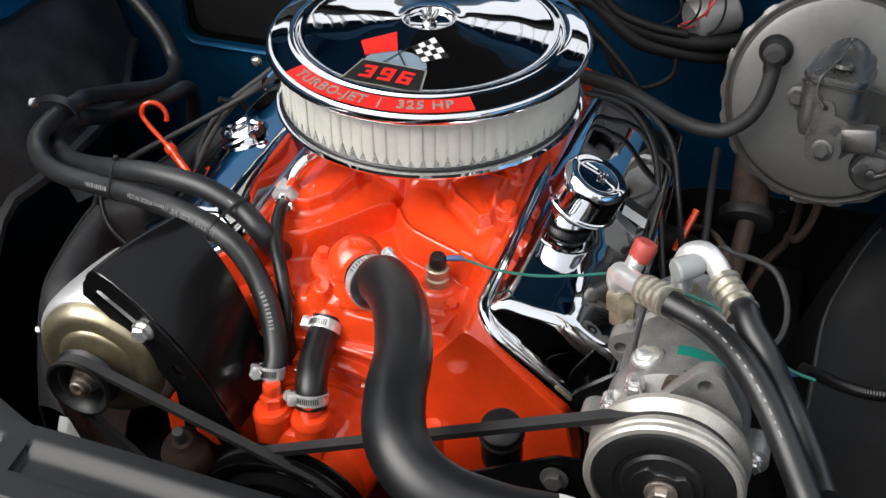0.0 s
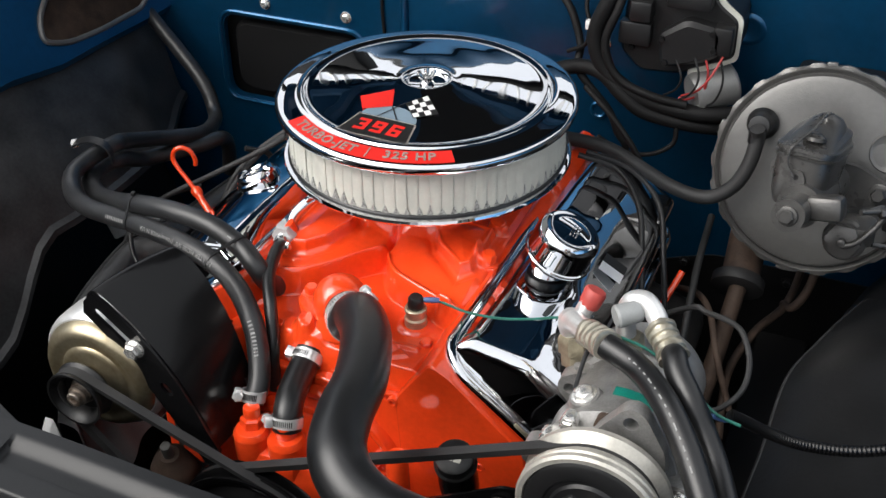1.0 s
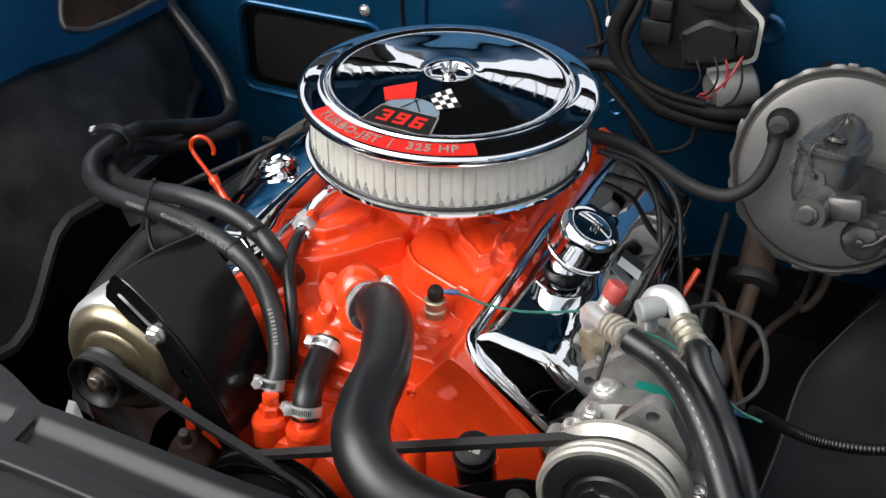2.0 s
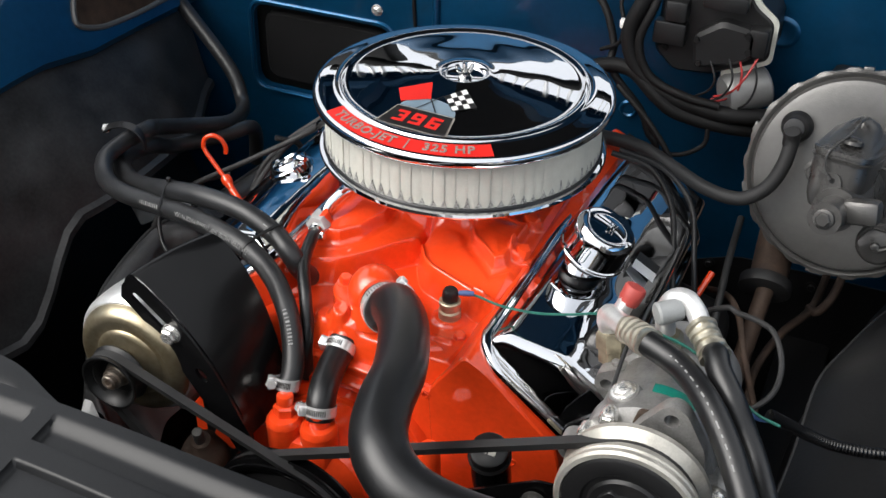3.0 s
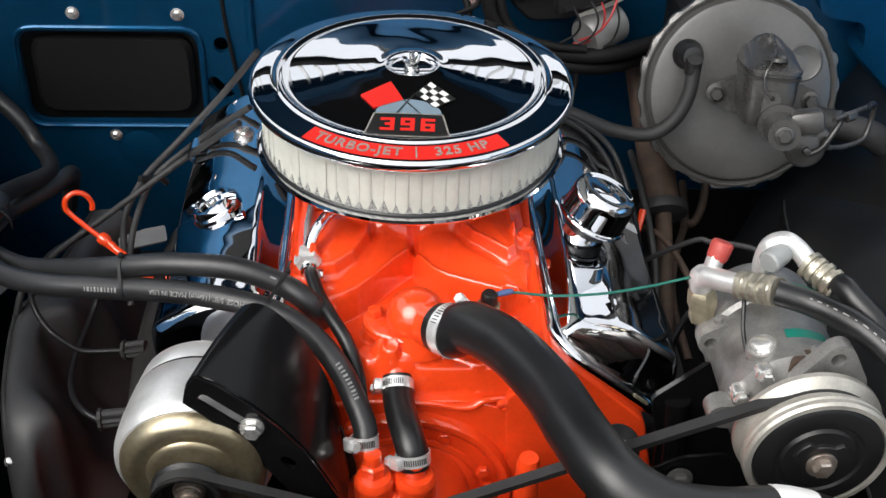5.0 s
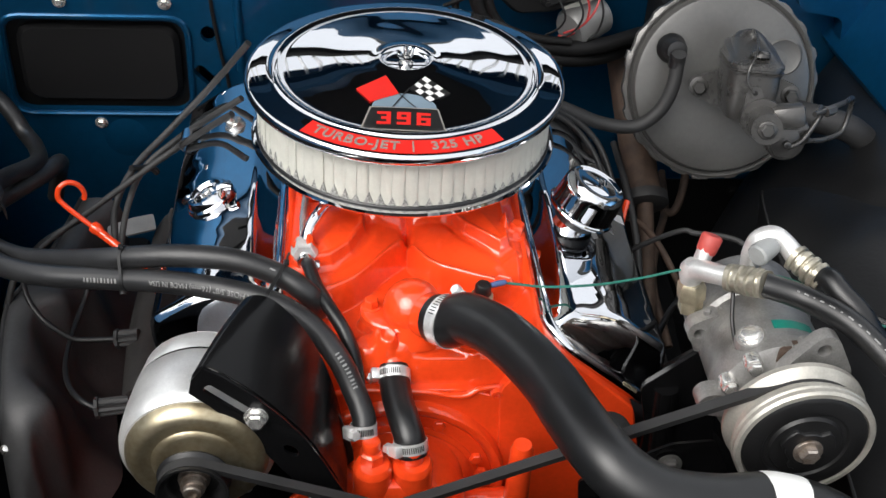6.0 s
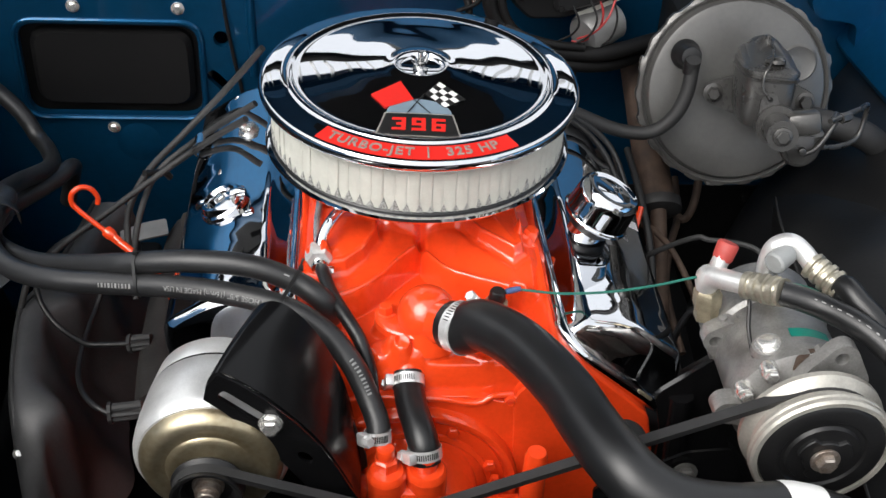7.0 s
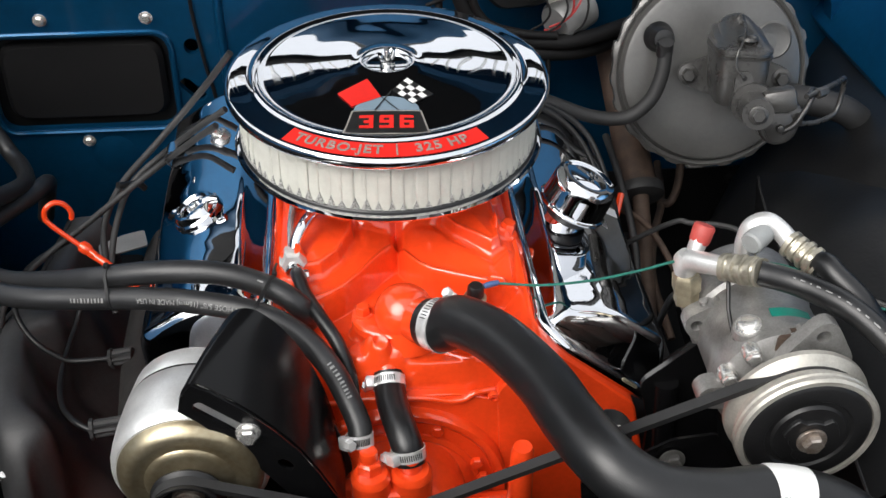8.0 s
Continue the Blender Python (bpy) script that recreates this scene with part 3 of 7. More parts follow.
def manifold(x, y):
    ax = abs(x)
    tilt = -0.03 * (y + 0.2)
    z = 0.827 + tilt
    # the pad drops away to the front and narrows there
    half = 0.118 - 0.016 * ease(-0.20, -0.28, y)
    z -= 0.05 * ease(-0.283, -0.297, y)
    # runners
    path = RUN_R if x > 0 else RUN_L
    edge_y = sum(along(path, x + k * 0.004) for k in (-2, -1, 0, 1, 2)) / 5 if ax > 0.009 else along(path, x)
    run = 0.012
    s = (y - edge_y) / run
    face = smin(smax(s, 0.0, 0.10), 1.0, 0.20 if x > 0 else 0.30)
    up = min(1.0, max(0.0, face))
    top = 0.031 + 0.012 * ease(0.020, 0.075, y - edge_y) - 0.005 * (ax / 0.11) ** 2
    notch = math.exp(-(x / 0.004) ** 2) * 0.013 * ease(-0.150, -0.13, y) * (1 - ease(-0.08, -0.05, y))
    z += up * top - notch * up
    z += 0.0036 * math.exp(-((s - 1.05) / 0.36) ** 2)
    for poly, hgt in ((LOBE_R, 0.013), (LOBE_L, 0.012)):
        d = inside(poly, x, y)
        z += hgt * 0.85 * ease(-0.0005, 0.0036, d) + 0.004 * ease(0.004, 0.03, d) + 0.0016 * math.exp(-((d - 0.0045) / 0.0022) ** 2)
        z -= 0.003 * math.exp(-((d + 0.005) / 0.005) ** 2) * up
    # rise to the carburettor flange
    z += 0.034 * ease(-0.105, -0.075, y) * (1 - ease(0.045, 0.075, ax)) * (1 - ease(0.10, 0.13, y))
    # bosses
    for bx, by, br, bh in ((-0.002, -0.240, 0.040, 0.010), (-0.041, -0.232, 0.014, 0.012), (-0.045, -0.268, 0.016, 0.008), (-0.026, -0.276, 0.010, 0.012), (0.06, -0.262, 0.014, 0.006),
                           (0.075, -0.213, 0.020, 0.004), (-0.020, -0.266, 0.024, 0.010), (-0.112, -0.160, 0.013, 0.014),
                           (0.117, -0.112, 0.013, 0.012), (0.108, -0.045, 0.012, 0.012), (-0.110, -0.05, 0.012, 0.012), (0.100, -0.195, 0.009, 0.006)):
        z += bh * (1 - ease(br * 0.7, br * 1.15, math.hypot(x - bx, y - by)))
    # casting mark pad
    z += 0.0035 * ease(0.0, 0.004, 0.014 - abs(x - 0.083)) * ease(0.0, 0.004, 0.006 - abs(y + 0.252))
    d = inside([(0.028, -0.268), (0.062, -0.288), (0.092, -0.268), (0.080, -0.258)], x, y)
    z += 0.004 * ease(0.0, 0.003, d)
    # side flanges lean down to the heads
    z -= 0.75 * max(0.0, ax - half)
    return z


bm = B()
NX, NY = 300, 380
grid = []
for i in range(NX + 1):
    x = -0.142 + 0.284 * i / NX
    col = []
    for j in range(NY + 1):
        y = -0.298 + 0.44 * j / NY
        col.append(bm.verts.new((x, y, manifold(x, y))))
    grid.append(col)
for i in range(NX):
    for j in range(NY):
        bm.faces.new((grid[i][j], grid[i + 1][j], grid[i + 1][j + 1], grid[i][j + 1]))
rim = [grid[i][0] for i in range(NX + 1)] + [grid[NX][j] for j in range(1, NY + 1)] + [grid[i][NY] for i in range(NX - 1, -1, -1)] + [grid[0][j] for j in range(NY - 1, 0, -1)]
low = [bm.verts.new((v.co.x, v.co.y, 0.775)) for v in rim]
for k in range(len(rim)):
    j = (k + 1) % len(rim)
    bm.faces.new((rim[k], low[k], low[j], rim[j]))
intake = part("intake_manifold", bm, ORANGE, engine, smooth=60)
for at, up in (((0.119, -0.112, 0.852), (0.2, -0.1, 1)), ((0.108, -0.045, 0.848), (0.2, -0.1, 1)), ((-0.112, -0.160, 0.860), (-0.2, -0.1, 1)),
               ((-0.110, -0.05, 0.85), (-0.2, -0.1, 1))):
    bm = B()
    lathe(bm, [(0.0190, -0.016), (0.0150, -0.004), (0.0132, 0.006), (0.0122, 0.009), (0, 0.010)], at, up, 24)
    hexbolt(bm, Vector(at) + Vector(up).normalized() * 0.009, up, 0.0088, 0.013, 0.0112)
    part("bolt_boss", bm, ORANGE, intake)

bm = B()
tube(bm, [(-0.105, -0.290, 0.782), (-0.080, -0.297, 0.792), (-0.050, -0.297, 0.797), (-0.005, -0.299, 0.797), (0.020, -0.300, 0.796), (0.041, -0.301, 0.792), (0.056, -0.301, 0.793), (0.068, -0.299, 0.799), (0.090, -0.294, 0.797), (0.11, -0.288, 0.785)], 0.0034, 10)
part("end_seal", bm, ORANGE, intake, "painted-over gasket bead")
for x, y in ((-0.062, -0.272), (0.098, -0.240), (-0.098, -0.245), (0.060, -0.272)):
    bm = B()
    hexbolt(bm, (x, y, manifold(x, y) - 0.001), (0.1 * (1 if x > 0 else -1), -0.1, 1), 0.0070, 0.006, 0.009)
    part("manifold_bolt", bm, ORANGE, intake)

# thermostat housing: flange, dome and neck towards the hose
bm = B()
flange = [(0.050 * math.cos(a) * (1.0 if abs(math.cos(a)) > 0.6 else 0.9), 0.033 * math.sin(a)) for a in (2 * math.pi * k / 36 for k in range(36))]
prism(bm, flange, Matrix.Translation((-0.0035, -0.2400, 0.8440)) @ pose(0, 0, 0, 0, 0, -8), 0.010, 0.002)
HUB = Vector((0.0020, -0.2455, 0.8590))
NECK = Vector((0.034, -0.2845, 0.877))
bmesh.ops.create_uvsphere(bm, u_segments=36, v_segments=20, radius=0.0305, matrix=Matrix.Translation(HUB + Vector((-0.002, 0.002, 0.003))))
lathe(bm, [(0.0365, -0.024), (0.0345, -0.016), (0.0305, -0.008), (0.0282, 0.002)], HUB, (0, 0, 1), 36)
tube(bm, [HUB, HUB.lerp(NECK, 0.4), HUB.lerp(NECK, 0.75), NECK], lambda t: 0.0235 - 0.0008 * ease(0.3, 0.8, t), 32, 6)
house = part("thermostat_housing", bm, ORANGE, engine)
for x, y in ((-0.0415, -0.2320), (0.0365, -0.2450)):
    bm = B()
    hexbolt(bm, (x, y, 0.8535), (0, 0, 1), 0.0078, 0.0085, 0.0105)
    part("bolt", bm, ORANGE, house)

# timing cover and water pump on the front
bm = B()
lathe(bm, [(0, 0.026), (0.060, 0.026), (0.074, 0.022), (0.080, 0.014), (0.083, 0.006), (0.100, 0.005), (0.104, 0.0), (0.104, -0.02)], (-0.012, -0.303, 0.672), (0, -1, 0), 64)
prism(bm, rounded([(-0.10, 0.62), (0.10, 0.62), (0.10, 0.785), (0.05, 0.800), (-0.07, 0.800), (-0.10, 0.77)], 0.015), Matrix.Translation((0, -0.27, 0)) @ XZ @ Matrix.Diagonal((1, 1, -1, 1)), 0.030, 0.001)
lathe(bm, [(0.115, -0.01), (0.1145, 0.005), (0.112, 0.009), (0.107, 0.0095), (0.103, 0.007), (0.100, 0.002)], (-0.012, -0.303, 0.672), (0, -1, 0), 64)
lathe(bm, [(0.088, 0.004), (0.087, 0.0085), (0.083, 0.0105), (0.079, 0.009), (0.076, 0.016)], (-0.012, -0.303, 0.672), (0, -1, 0), 64)
tc = part("timing_cover", bm, ORANGE, engine)
for x, z in ((0.069, 0.712), (-0.075, 0.72), (0.028, 0.757), (-0.045, 0.759), (0.076, 0.690)):
    bm = B()
    hexbolt(bm, (x, -0.311 if z < 0.73 else -0.306, z), (0, -1, 0), 0.007, 0.006)
    part("bolt", bm, ORANGE, tc)

bm = B()
lathe(bm, [(0, 0.075), (0.030, 0.075), (0.040, 0.060), (0.062, 0.045), (0.066, 0.02), (0.066, -0.02)], (-0.010, -0.335, 0.690), (0, -1, 0), 40)
tube(bm, [(-0.040, -0.378, 0.70), (-0.042, -0.378, 0.772)], 0.0195, 24, smooth=False)
tube(bm, [(-0.003, -0.374, 0.70), (-0.003, -0.374, 0.770)], 0.0205, 24, smooth=False)
box(bm, (-0.02, -0.372, 0.73), (0.07, 0.045, 0.06), 0.012)
tube(bm, [(-0.05, -0.35, 0.71), (-0.08, -0.355, 0.715), (-0.115, -0.36, 0.72)], 0.022, 16)
tube(bm, [(0.04, -0.340, 0.676), (0.08, -0.338, 0.674), (0.11, -0.335, 0.672)], 0.014, 16)
box(bm, (-0.098, -0.385, 0.745), (0.030, 0.012, 0.055), 0.003, pose(0, 0, 0, 0, 35, 0))
pump = part("water_pump", bm, ORANGE, engine)
bm = B()
lathe(bm, [(0.0195, 0), (0.0188, 0.004), (0.0160, 0.0075), (0.0, 0.008)], (-0.042, -0.378, 0.771), (0, 0, 1), 24)
lathe(bm, [(0.0205, 0), (0.0198, 0.004), (0.0170, 0.0075), (0.0, 0.008)], (-0.003, -0.374, 0.769), (0, 0, 1), 24)
hexbolt(bm, (-0.043, -0.374, 0.778), (0, 0.1, 1), 0.0125, 0.012)
lathe(bm, disc_profile(0.0090, 0.012), (-0.0435, -0.372, 0.789), (0, 0.12, 1), 24)
lathe(bm, disc_profile(0.0115, 0.018), (-0.0035, -0.372, 0.774), (-0.02, 0.08, 1), 24)
part("hose_nipple", bm, ORANGE, pump)
bm = B()
lathe(bm, [(0.0, 0.094), (0.0095, 0.094), (0.0118, 0.087), (0.0135, 0.0), (0.0, 0.0)], (0.110, -0.345, 0.672), (0, 0, 1), 20)
box(bm, (0.10, -0.338, 0.668), (0.05, 0.03, 0.03), 0.008)
part("bolt_boss", bm, ORANGE, pump)
bm = B()
tube(bm, [(-0.020, -0.255, 0.828), (-0.020, -0.268, 0.824), (-0.0195, -0.284, 0.816), (-0.019, -0.292, 0.811)], lambda t: 0.022 - 0.009 * ease(0.1, 0.7, t) + 0.003 * math.exp(-((t - 0.45) / 0.08) ** 2), 24)
part("bypass_neck", bm, ORANGE, intake)


# ---- pulleys and belts ----
def pulley_groove(bm, at, r, w, bore, axis=(0, -1, 0), web=0.004, dish=0.0):
    """A turned V pulley; at is the middle of its groove."""
    lathe(bm, [(bore, -web / 2 + dish), (r * 0.72, -web / 2 + dish), (r * 0.80, -w / 2), (r, -w / 2), (r, -w / 2 + 0.0025), (r - 0.011, -0.003), (r - 0.011, 0.003), (r, w / 2 - 0.0025),
               (r, w / 2), (r - 0.004, w / 2), (r * 0.82, w / 2 - 0.006), (r * 0.72, web / 2 + dish), (bore, web / 2 + dish)], at, axis, 64)
    return bm


def belt_loop(a, ra, b, rb, y, half=0.005, thick=0.008):
    """A V belt round two pulleys, as one closed band."""
    ax, az, bx, bz = a[0], a[1], b[0], b[1]
    d = math.hypot(bx - ax, bz - az)
    base = math.atan2(bz - az, bx - ax)
    off = math.acos((ra - rb) / d)
    pts = []
    for k in range(25):
        t = base + off + (2 * math.pi - 2 * off) * k / 24
        pts.append((ax + ra * math.cos(t), az + ra * math.sin(t), math.cos(t), math.sin(t)))
    for k in range(25):
        t = base - off + 2 * off * k / 24
        pts.append((bx + rb * math.cos(t), bz + rb * math.sin(t), math.cos(t), math.sin(t)))
    bm = B()
    rings = []
    for x, z, nx, nz in pts:
        rings.append([bm.verts.new((x + nx * h, y + s, z + nz * h)) for h, s in ((0, -half), (-thick, -half * 0.6), (-thick, half * 0.6), (0, half))])
    n = len(rings)
    for i in range(n):
        p, q = rings[i], rings[(i + 1) % n]
        for k in range(4):
            bm.faces.new((p[k], p[(k + 1) % 4], q[(k + 1) % 4], q[k]))
    return bm


PUMP = (-0.010, 0.690)
ALT = (-0.204, 0.8202)
COMP = (0.339, 0.8795)
fan = thing("pump_pulley", (PUMP[0], -0.43, PUMP[1]), "gloss black stamped double-groove water pump pulley", "pulley")
bm = B()
pulley_groove(bm, (PUMP[0], -0.430, PUMP[1]), 0.088, 0.014, 0.012, dish=-0.012)
pulley_groove(bm, (PUMP[0], -0.4425, PUMP[1]), 0.086, 0.012, 0.012, dish=0.006)
part("pulley", bm, BLACK_GLOSS, fan)
bm = B()
lathe(bm, disc_profile(0.030, 0.020), (PUMP[0], -0.435, PUMP[1]), (0, -1, 0), 32)
for k in range(4):
    a = math.pi * (0.25 + k / 2)
    hexbolt(bm, (PUMP[0] + 0.02 * math.cos(a), -0.455, PUMP[1] + 0.02 * math.sin(a)), (0, -1, 0), 0.007, 0.006)
part("hub", bm, STEEL, fan)

single("alternator_belt", belt_loop(ALT, 0.0315, PUMP, 0.084, -0.440), RUBBER_DULL, (-0.1, -0.44, 0.7), "dull black V-belt round alternator and pump pulleys", "belt")
single("compressor_belt", belt_loop(PUMP, 0.086, COMP, 0.058, -0.431, 0.0055), RUBBER_DULL, (0.16, -0.424, 0.7), "dull black V-belt running up to the compressor pulley", "belt")


# ---- valve covers ----
def valve_cover(side, front, length, name_label):
    origin = Vector((side * 0.136, front, 0.858))
    vx = Vector((side * 0.777, 0, -0.629))
    wx = Vector((side * 0.629, 0, 0.777))
    ux = Vector((0, 0.998, -0.045)).normalized()
    V = 0.166

    rise = 0.0 if side > 0 else 0.005

    def height(v, u):
        inner = (v - 0.0012) * 2.6
        crown = smin(0.0215 + rise + 0.46 * (v - 0.010), 0.0450 + rise + 0.05 * (v - 0.06), 0.007) + 0.022 * u
        outer_w = (V - 0.010 - v) * 2.4
        first = (u - 0.0070 - 0.006 * (1 - ease(0.0, 0.11, v))) * 2.25
        last = (length - 0.013 - u) * 2.4
        w = smin(smin(inner, crown, 0.008), outer_w, 0.030)
        w = smin(smin(w, first, 0.014), last, 0.018)
        if w <= 0.0:
            return 0.0
        # the stamped sheet is not quite even
        dent = noise.noise(Vector((v * 26 + 7 * side, u * 20, 3.1))) + 0.4 * noise.noise(Vector((v * 60, u * 52, 9.7)))
        return w + 0.0006 * dent * min(1.0, w / 0.02)

    def corner(v, u, r=0.036):
        cu = min(max(u, r), length - r)
        cv = min(max(v, r), V - r)
        d = math.hypot(u - cu, v - cv)
        if d > r:
            k = r / d
            return cv + (v - cv) * k, cu + (u - cu) * k
        return v, u

    def spread(n, size):
        """Samples gathered near both ends."""
        out = []
        for i in range(n + 1):
            t = i / n
            out.append(size * (t - 0.11 * math.sin(2 * math.pi * t)))
        return out

    vs, us = spread(44, V), spread(90, length)
    bm = B()
    g = []
    for v in vs:
        row = []
        for u in us:
            cv, cu = corner(v, u)
            row.append(bm.verts.new(origin + vx * cv + ux * cu + wx * (height(v, u) + 0.004)))
        g.append(row)
    for i in range(len(vs) - 1):
        for j in range(len(us) - 1):
            bm.faces.new((g[i][j], g[i + 1][j], g[i + 1][j + 1], g[i][j + 1]))
    bmesh.ops.remove_doubles(bm, verts=bm.verts, dist=0.0002)
    th = thing("valve_cover", origin, name_label, "valve cover", "valve covers")
    part("shell", bm, CHROME, th, smooth=65)
    loop = []
    for v, u in [(0, u) for u in us] + [(v, length) for v in vs] + [(V, u) for u in us[::-1]] + [(v, 0) for v in vs[::-1]]:
        cv, cu = corner(v, u)
        q = origin + vx * cv + ux * cu + wx * 0.001
        if not loop or (q - loop[-1]).length > 0.002:
            loop.append(q)
    bm = B()
    tube(bm, loop + loop[:1], 0.0072, 12, smooth=False)
    part("rolled_lip", bm, CHROME, th)
    for k in range(5):
        u = 0.06 + (length - 0.1) * k / 4
        bm = B()
        lathe(bm, [(0, 0.0035), (0.003, 0.0035), (0.0038, 0.0025), (0.004, 0), (0, 0)], origin + ux * u + vx * 0.010 + wx * 0.004, wx, 12)
        part("screw", bm, STEEL, th)
    bm = B()
    box(bm, origin + vx * 0.112 - ux * 0.003 + wx * 0.004, (0.022, 0.006, 0.007), 0.0015, Matrix((vx, ux, wx)).transposed().to_4x4())
    part("hold_down", bm, BRASS, th, "dull brass hold-down tab")
    return th, origin, vx, ux, wx


cover_r, OR, VR, UR, WR = valve_cover(1, -0.287, 0.515, "mirror-bright chrome valve cover with breather stub")
OL, VL, UL, WL = valve_cover(-1, -0.245, 0.52, "mirror-bright chrome valve cover with twist filler cap")[1:]


def on_cover(o, vx, ux, wx, v, u, w):
    return o + vx * v + ux * u + wx * w


# stub and breather on one cover
axis_b = Vector((0.40, 0.0, 0.92)).normalized()
at = Vector((0.1885, -0.094, 0.8595))
bm = B()
lathe(bm, [(0.0275, -0.036), (0.0250, -0.022), (0.0232, -0.010), (0.0222, 0.002), (0.022, 0.022)], at, axis_b, 40)
part("breather_stub", bm, CHROME, cover_r)
bm = B()
lathe(bm, [(0.0225, 0.006), (0.0258, 0.007), (0.0265, 0.010), (0.0265, 0.018), (0.0225, 0.0186)], at, axis_b, 40)
part("grommet", bm, RUBBER, cover_r, "black rubber grommet under the breather")
bm = B()
base_b = at + axis_b * 0.019
lathe(bm, [(0, 0), (0.036, 0), (0.0392, 0.0015), (0.0400, 0.0035), (0.0392, 0.0052), (0.0376, 0.0060), (0.0370, 0.010), (0.0362, 0.026), (0.0360, 0.032), (0.0345, 0.0375), (0.0310, 0.0412), (0.0275, 0.0405), (0.0255, 0.0395), (0.020, 0.0405), (0, 0.0425)], base_b, axis_b, 48)
breather = thing("breather_cap", base_b, "round chrome push-in breather cap on a valve cover", "breather")
part("cap", bm, CHROME, breather)
bm = B()
for k in range(5):
    box(bm, base_b + axis_b * 0.0422 + Vector((-0.008 + 0.004 * k, 0.001 * (k % 2), 0)), (0.0022, 0.020 - 0.004 * abs(k - 2), 0.001), 0.0004)
part("embossed_mark", bm, CHROME_WORN, breather)

# foil label on the rear of that cover
lab = on_cover(OR, VR, UR, WR, 0.094, 0.250, 0.0625)
nrm = (WR - 0.18 * VR).normalized()
lm = Matrix((UR.cross(nrm).normalized(), UR, nrm)).transposed().to_4x4()
sticker = thing("foil_label", lab, "small foil label, half bright and half dark", "label")
bm = B()
box(bm, lab - UR * 0.009, (0.030, 0.018, 0.0006), 0.0, lm)
part("bright_half", bm, FOIL, sticker)
bm = B()
box(bm, lab + UR * 0.009, (0.030, 0.018, 0.0006), 0.0, lm)
part("dark_half", bm, BLACK_DECAL, sticker)

# twist cap on the other cover: ring with two wings over a shallow cup
at = on_cover(OL, VL, UL, WL, 0.063, 0.206, 0.0580)
axis_c = (WL - 0.17 * VL).normalized()
cap = thing("oil_filler_cap", at, "chrome twist-off oil filler cap with finger wings", "filler cap")
bm = B()
lathe(bm, [(0.030, -0.006), (0.030, 0.002), (0.028, 0.004), (0.0, 0.004)], at, axis_c, 40)
part("base", bm, CHROME, cap)
bm = B()
lathe(bm, [(0.017, 0.003), (0.0175, 0.009), (0.0200, 0.0115), (0.0235, 0.011), (0.0260, 0.007), (0.0270, 0.003)], at, axis_c, 40)
part("ring", bm, CHROME, cap)
bm = B()
side_c = axis_c.cross(Vector((0, 1, 0.4))).normalized()
for s in (-1, 1):
    bm = B()
    tube(bm, [at + axis_c * 0.008 + side_c * s * 0.019, at + axis_c * 0.009 + side_c * s * 0.026, at + axis_c * 0.006 + side_c * s * 0.033], lambda t: 0.007 - 0.003 * t, 12)
    part("wing", bm, CHROME, cap)
bm = B()
hexbolt(bm, at + axis_c * 0.007, axis_c, 0.006, 0.005)
part("centre_nut", bm, STEEL, cap)

# spring clip holding wires further back
at = on_cover(OL, VL, UL, WL, 0.118, 0.385, 0.055)
bm = B()
rows = []
for i in range(9):
    t = i / 8
    a = radians(-60 + 190 * t)
    p = at + Vector((-0.010 * math.cos(a) - 0.006, 0, 0.012 + 0.012 * math.sin(a)))
    rows.append([p + Vector((0.0, -0.012, 0)), p + Vector((0.0, 0.012, 0))])
sheet(bm, rows, 0.001)
single("wire_clip", bm, CHROME, at, "bent bright metal wire clip behind the valve cover", "clip")
bm = B()
lathe(bm, [(0.013, 0), (0.013, 0.016), (0.011, 0.018), (0.006, 0.018), (0.006, 0.024), (0, 0.024)], on_cover(OL, VL, UL, WL, 0.045, 0.365, 0.043), WL, 20)
single("crankcase_valve", bm, STEEL, on_cover(OL, VL, UL, WL, 0.045, 0.365, 0.043), "zinc crankcase ventilation valve in the valve cover", "valve")


# ---- air cleaner ----
LID = Vector((-0.001, 0.001, 0.0))
cleaner = thing("air_cleaner", (0, 0, 0.915), "round chrome open-element air cleaner with emblem decals", "air cleaner")
lid_profile = [(0.1735, 0.9870), (0.1768, 0.9885), (0.1783, 0.9915), (0.1785, 0.9950), (0.1780, 0.9978), (0.1766, 0.9999), (0.1745, 1.0011), (0.1715, 1.0018), (0.162, 1.0031), (0.155, 1.0041), (0.1512, 1.0047),
               (0.1492, 1.0068), (0.1470, 1.0084), (0.1446, 1.0084), (0.1424, 1.0072), (0.1400, 1.0062), (0.134, 1.0068)]
lid_profile += [(0.134 - 0.100 * t, 1.0068 + 0.0098 * (t ** 1.10)) for t in (k / 12 for k in range(1, 13))]
lid_profile += [(0.031, 1.0176), (0.028, 1.0178), (0.0262, 1.0168), (0.0245, 1.0135), (0.0235, 1.0110), (0.021, 1.0100), (0.0, 1.0100)]
bm = B()
lathe(bm, lid_profile, LID, (0, 0, 1), 160)
for v in bm.verts:
    r, a = math.hypot(v.co.x, v.co.y), math.atan2(v.co.y, v.co.x)
    k = ease(0.030, 0.05, r) * (1 - ease(0.12, 0.134, r))
    v.co.z += k * (0.00008 * math.sin(5 * a + 60 * r) + 0.00003 * math.sin(9 * a - 110 * r + 1.3) + 0.00008 * math.sin(120 * r + 2 * math.sin(2 * a)))
lid = part("lid", bm, CHROME, cleaner, "mirror chrome lid with raised ring", smooth=60)


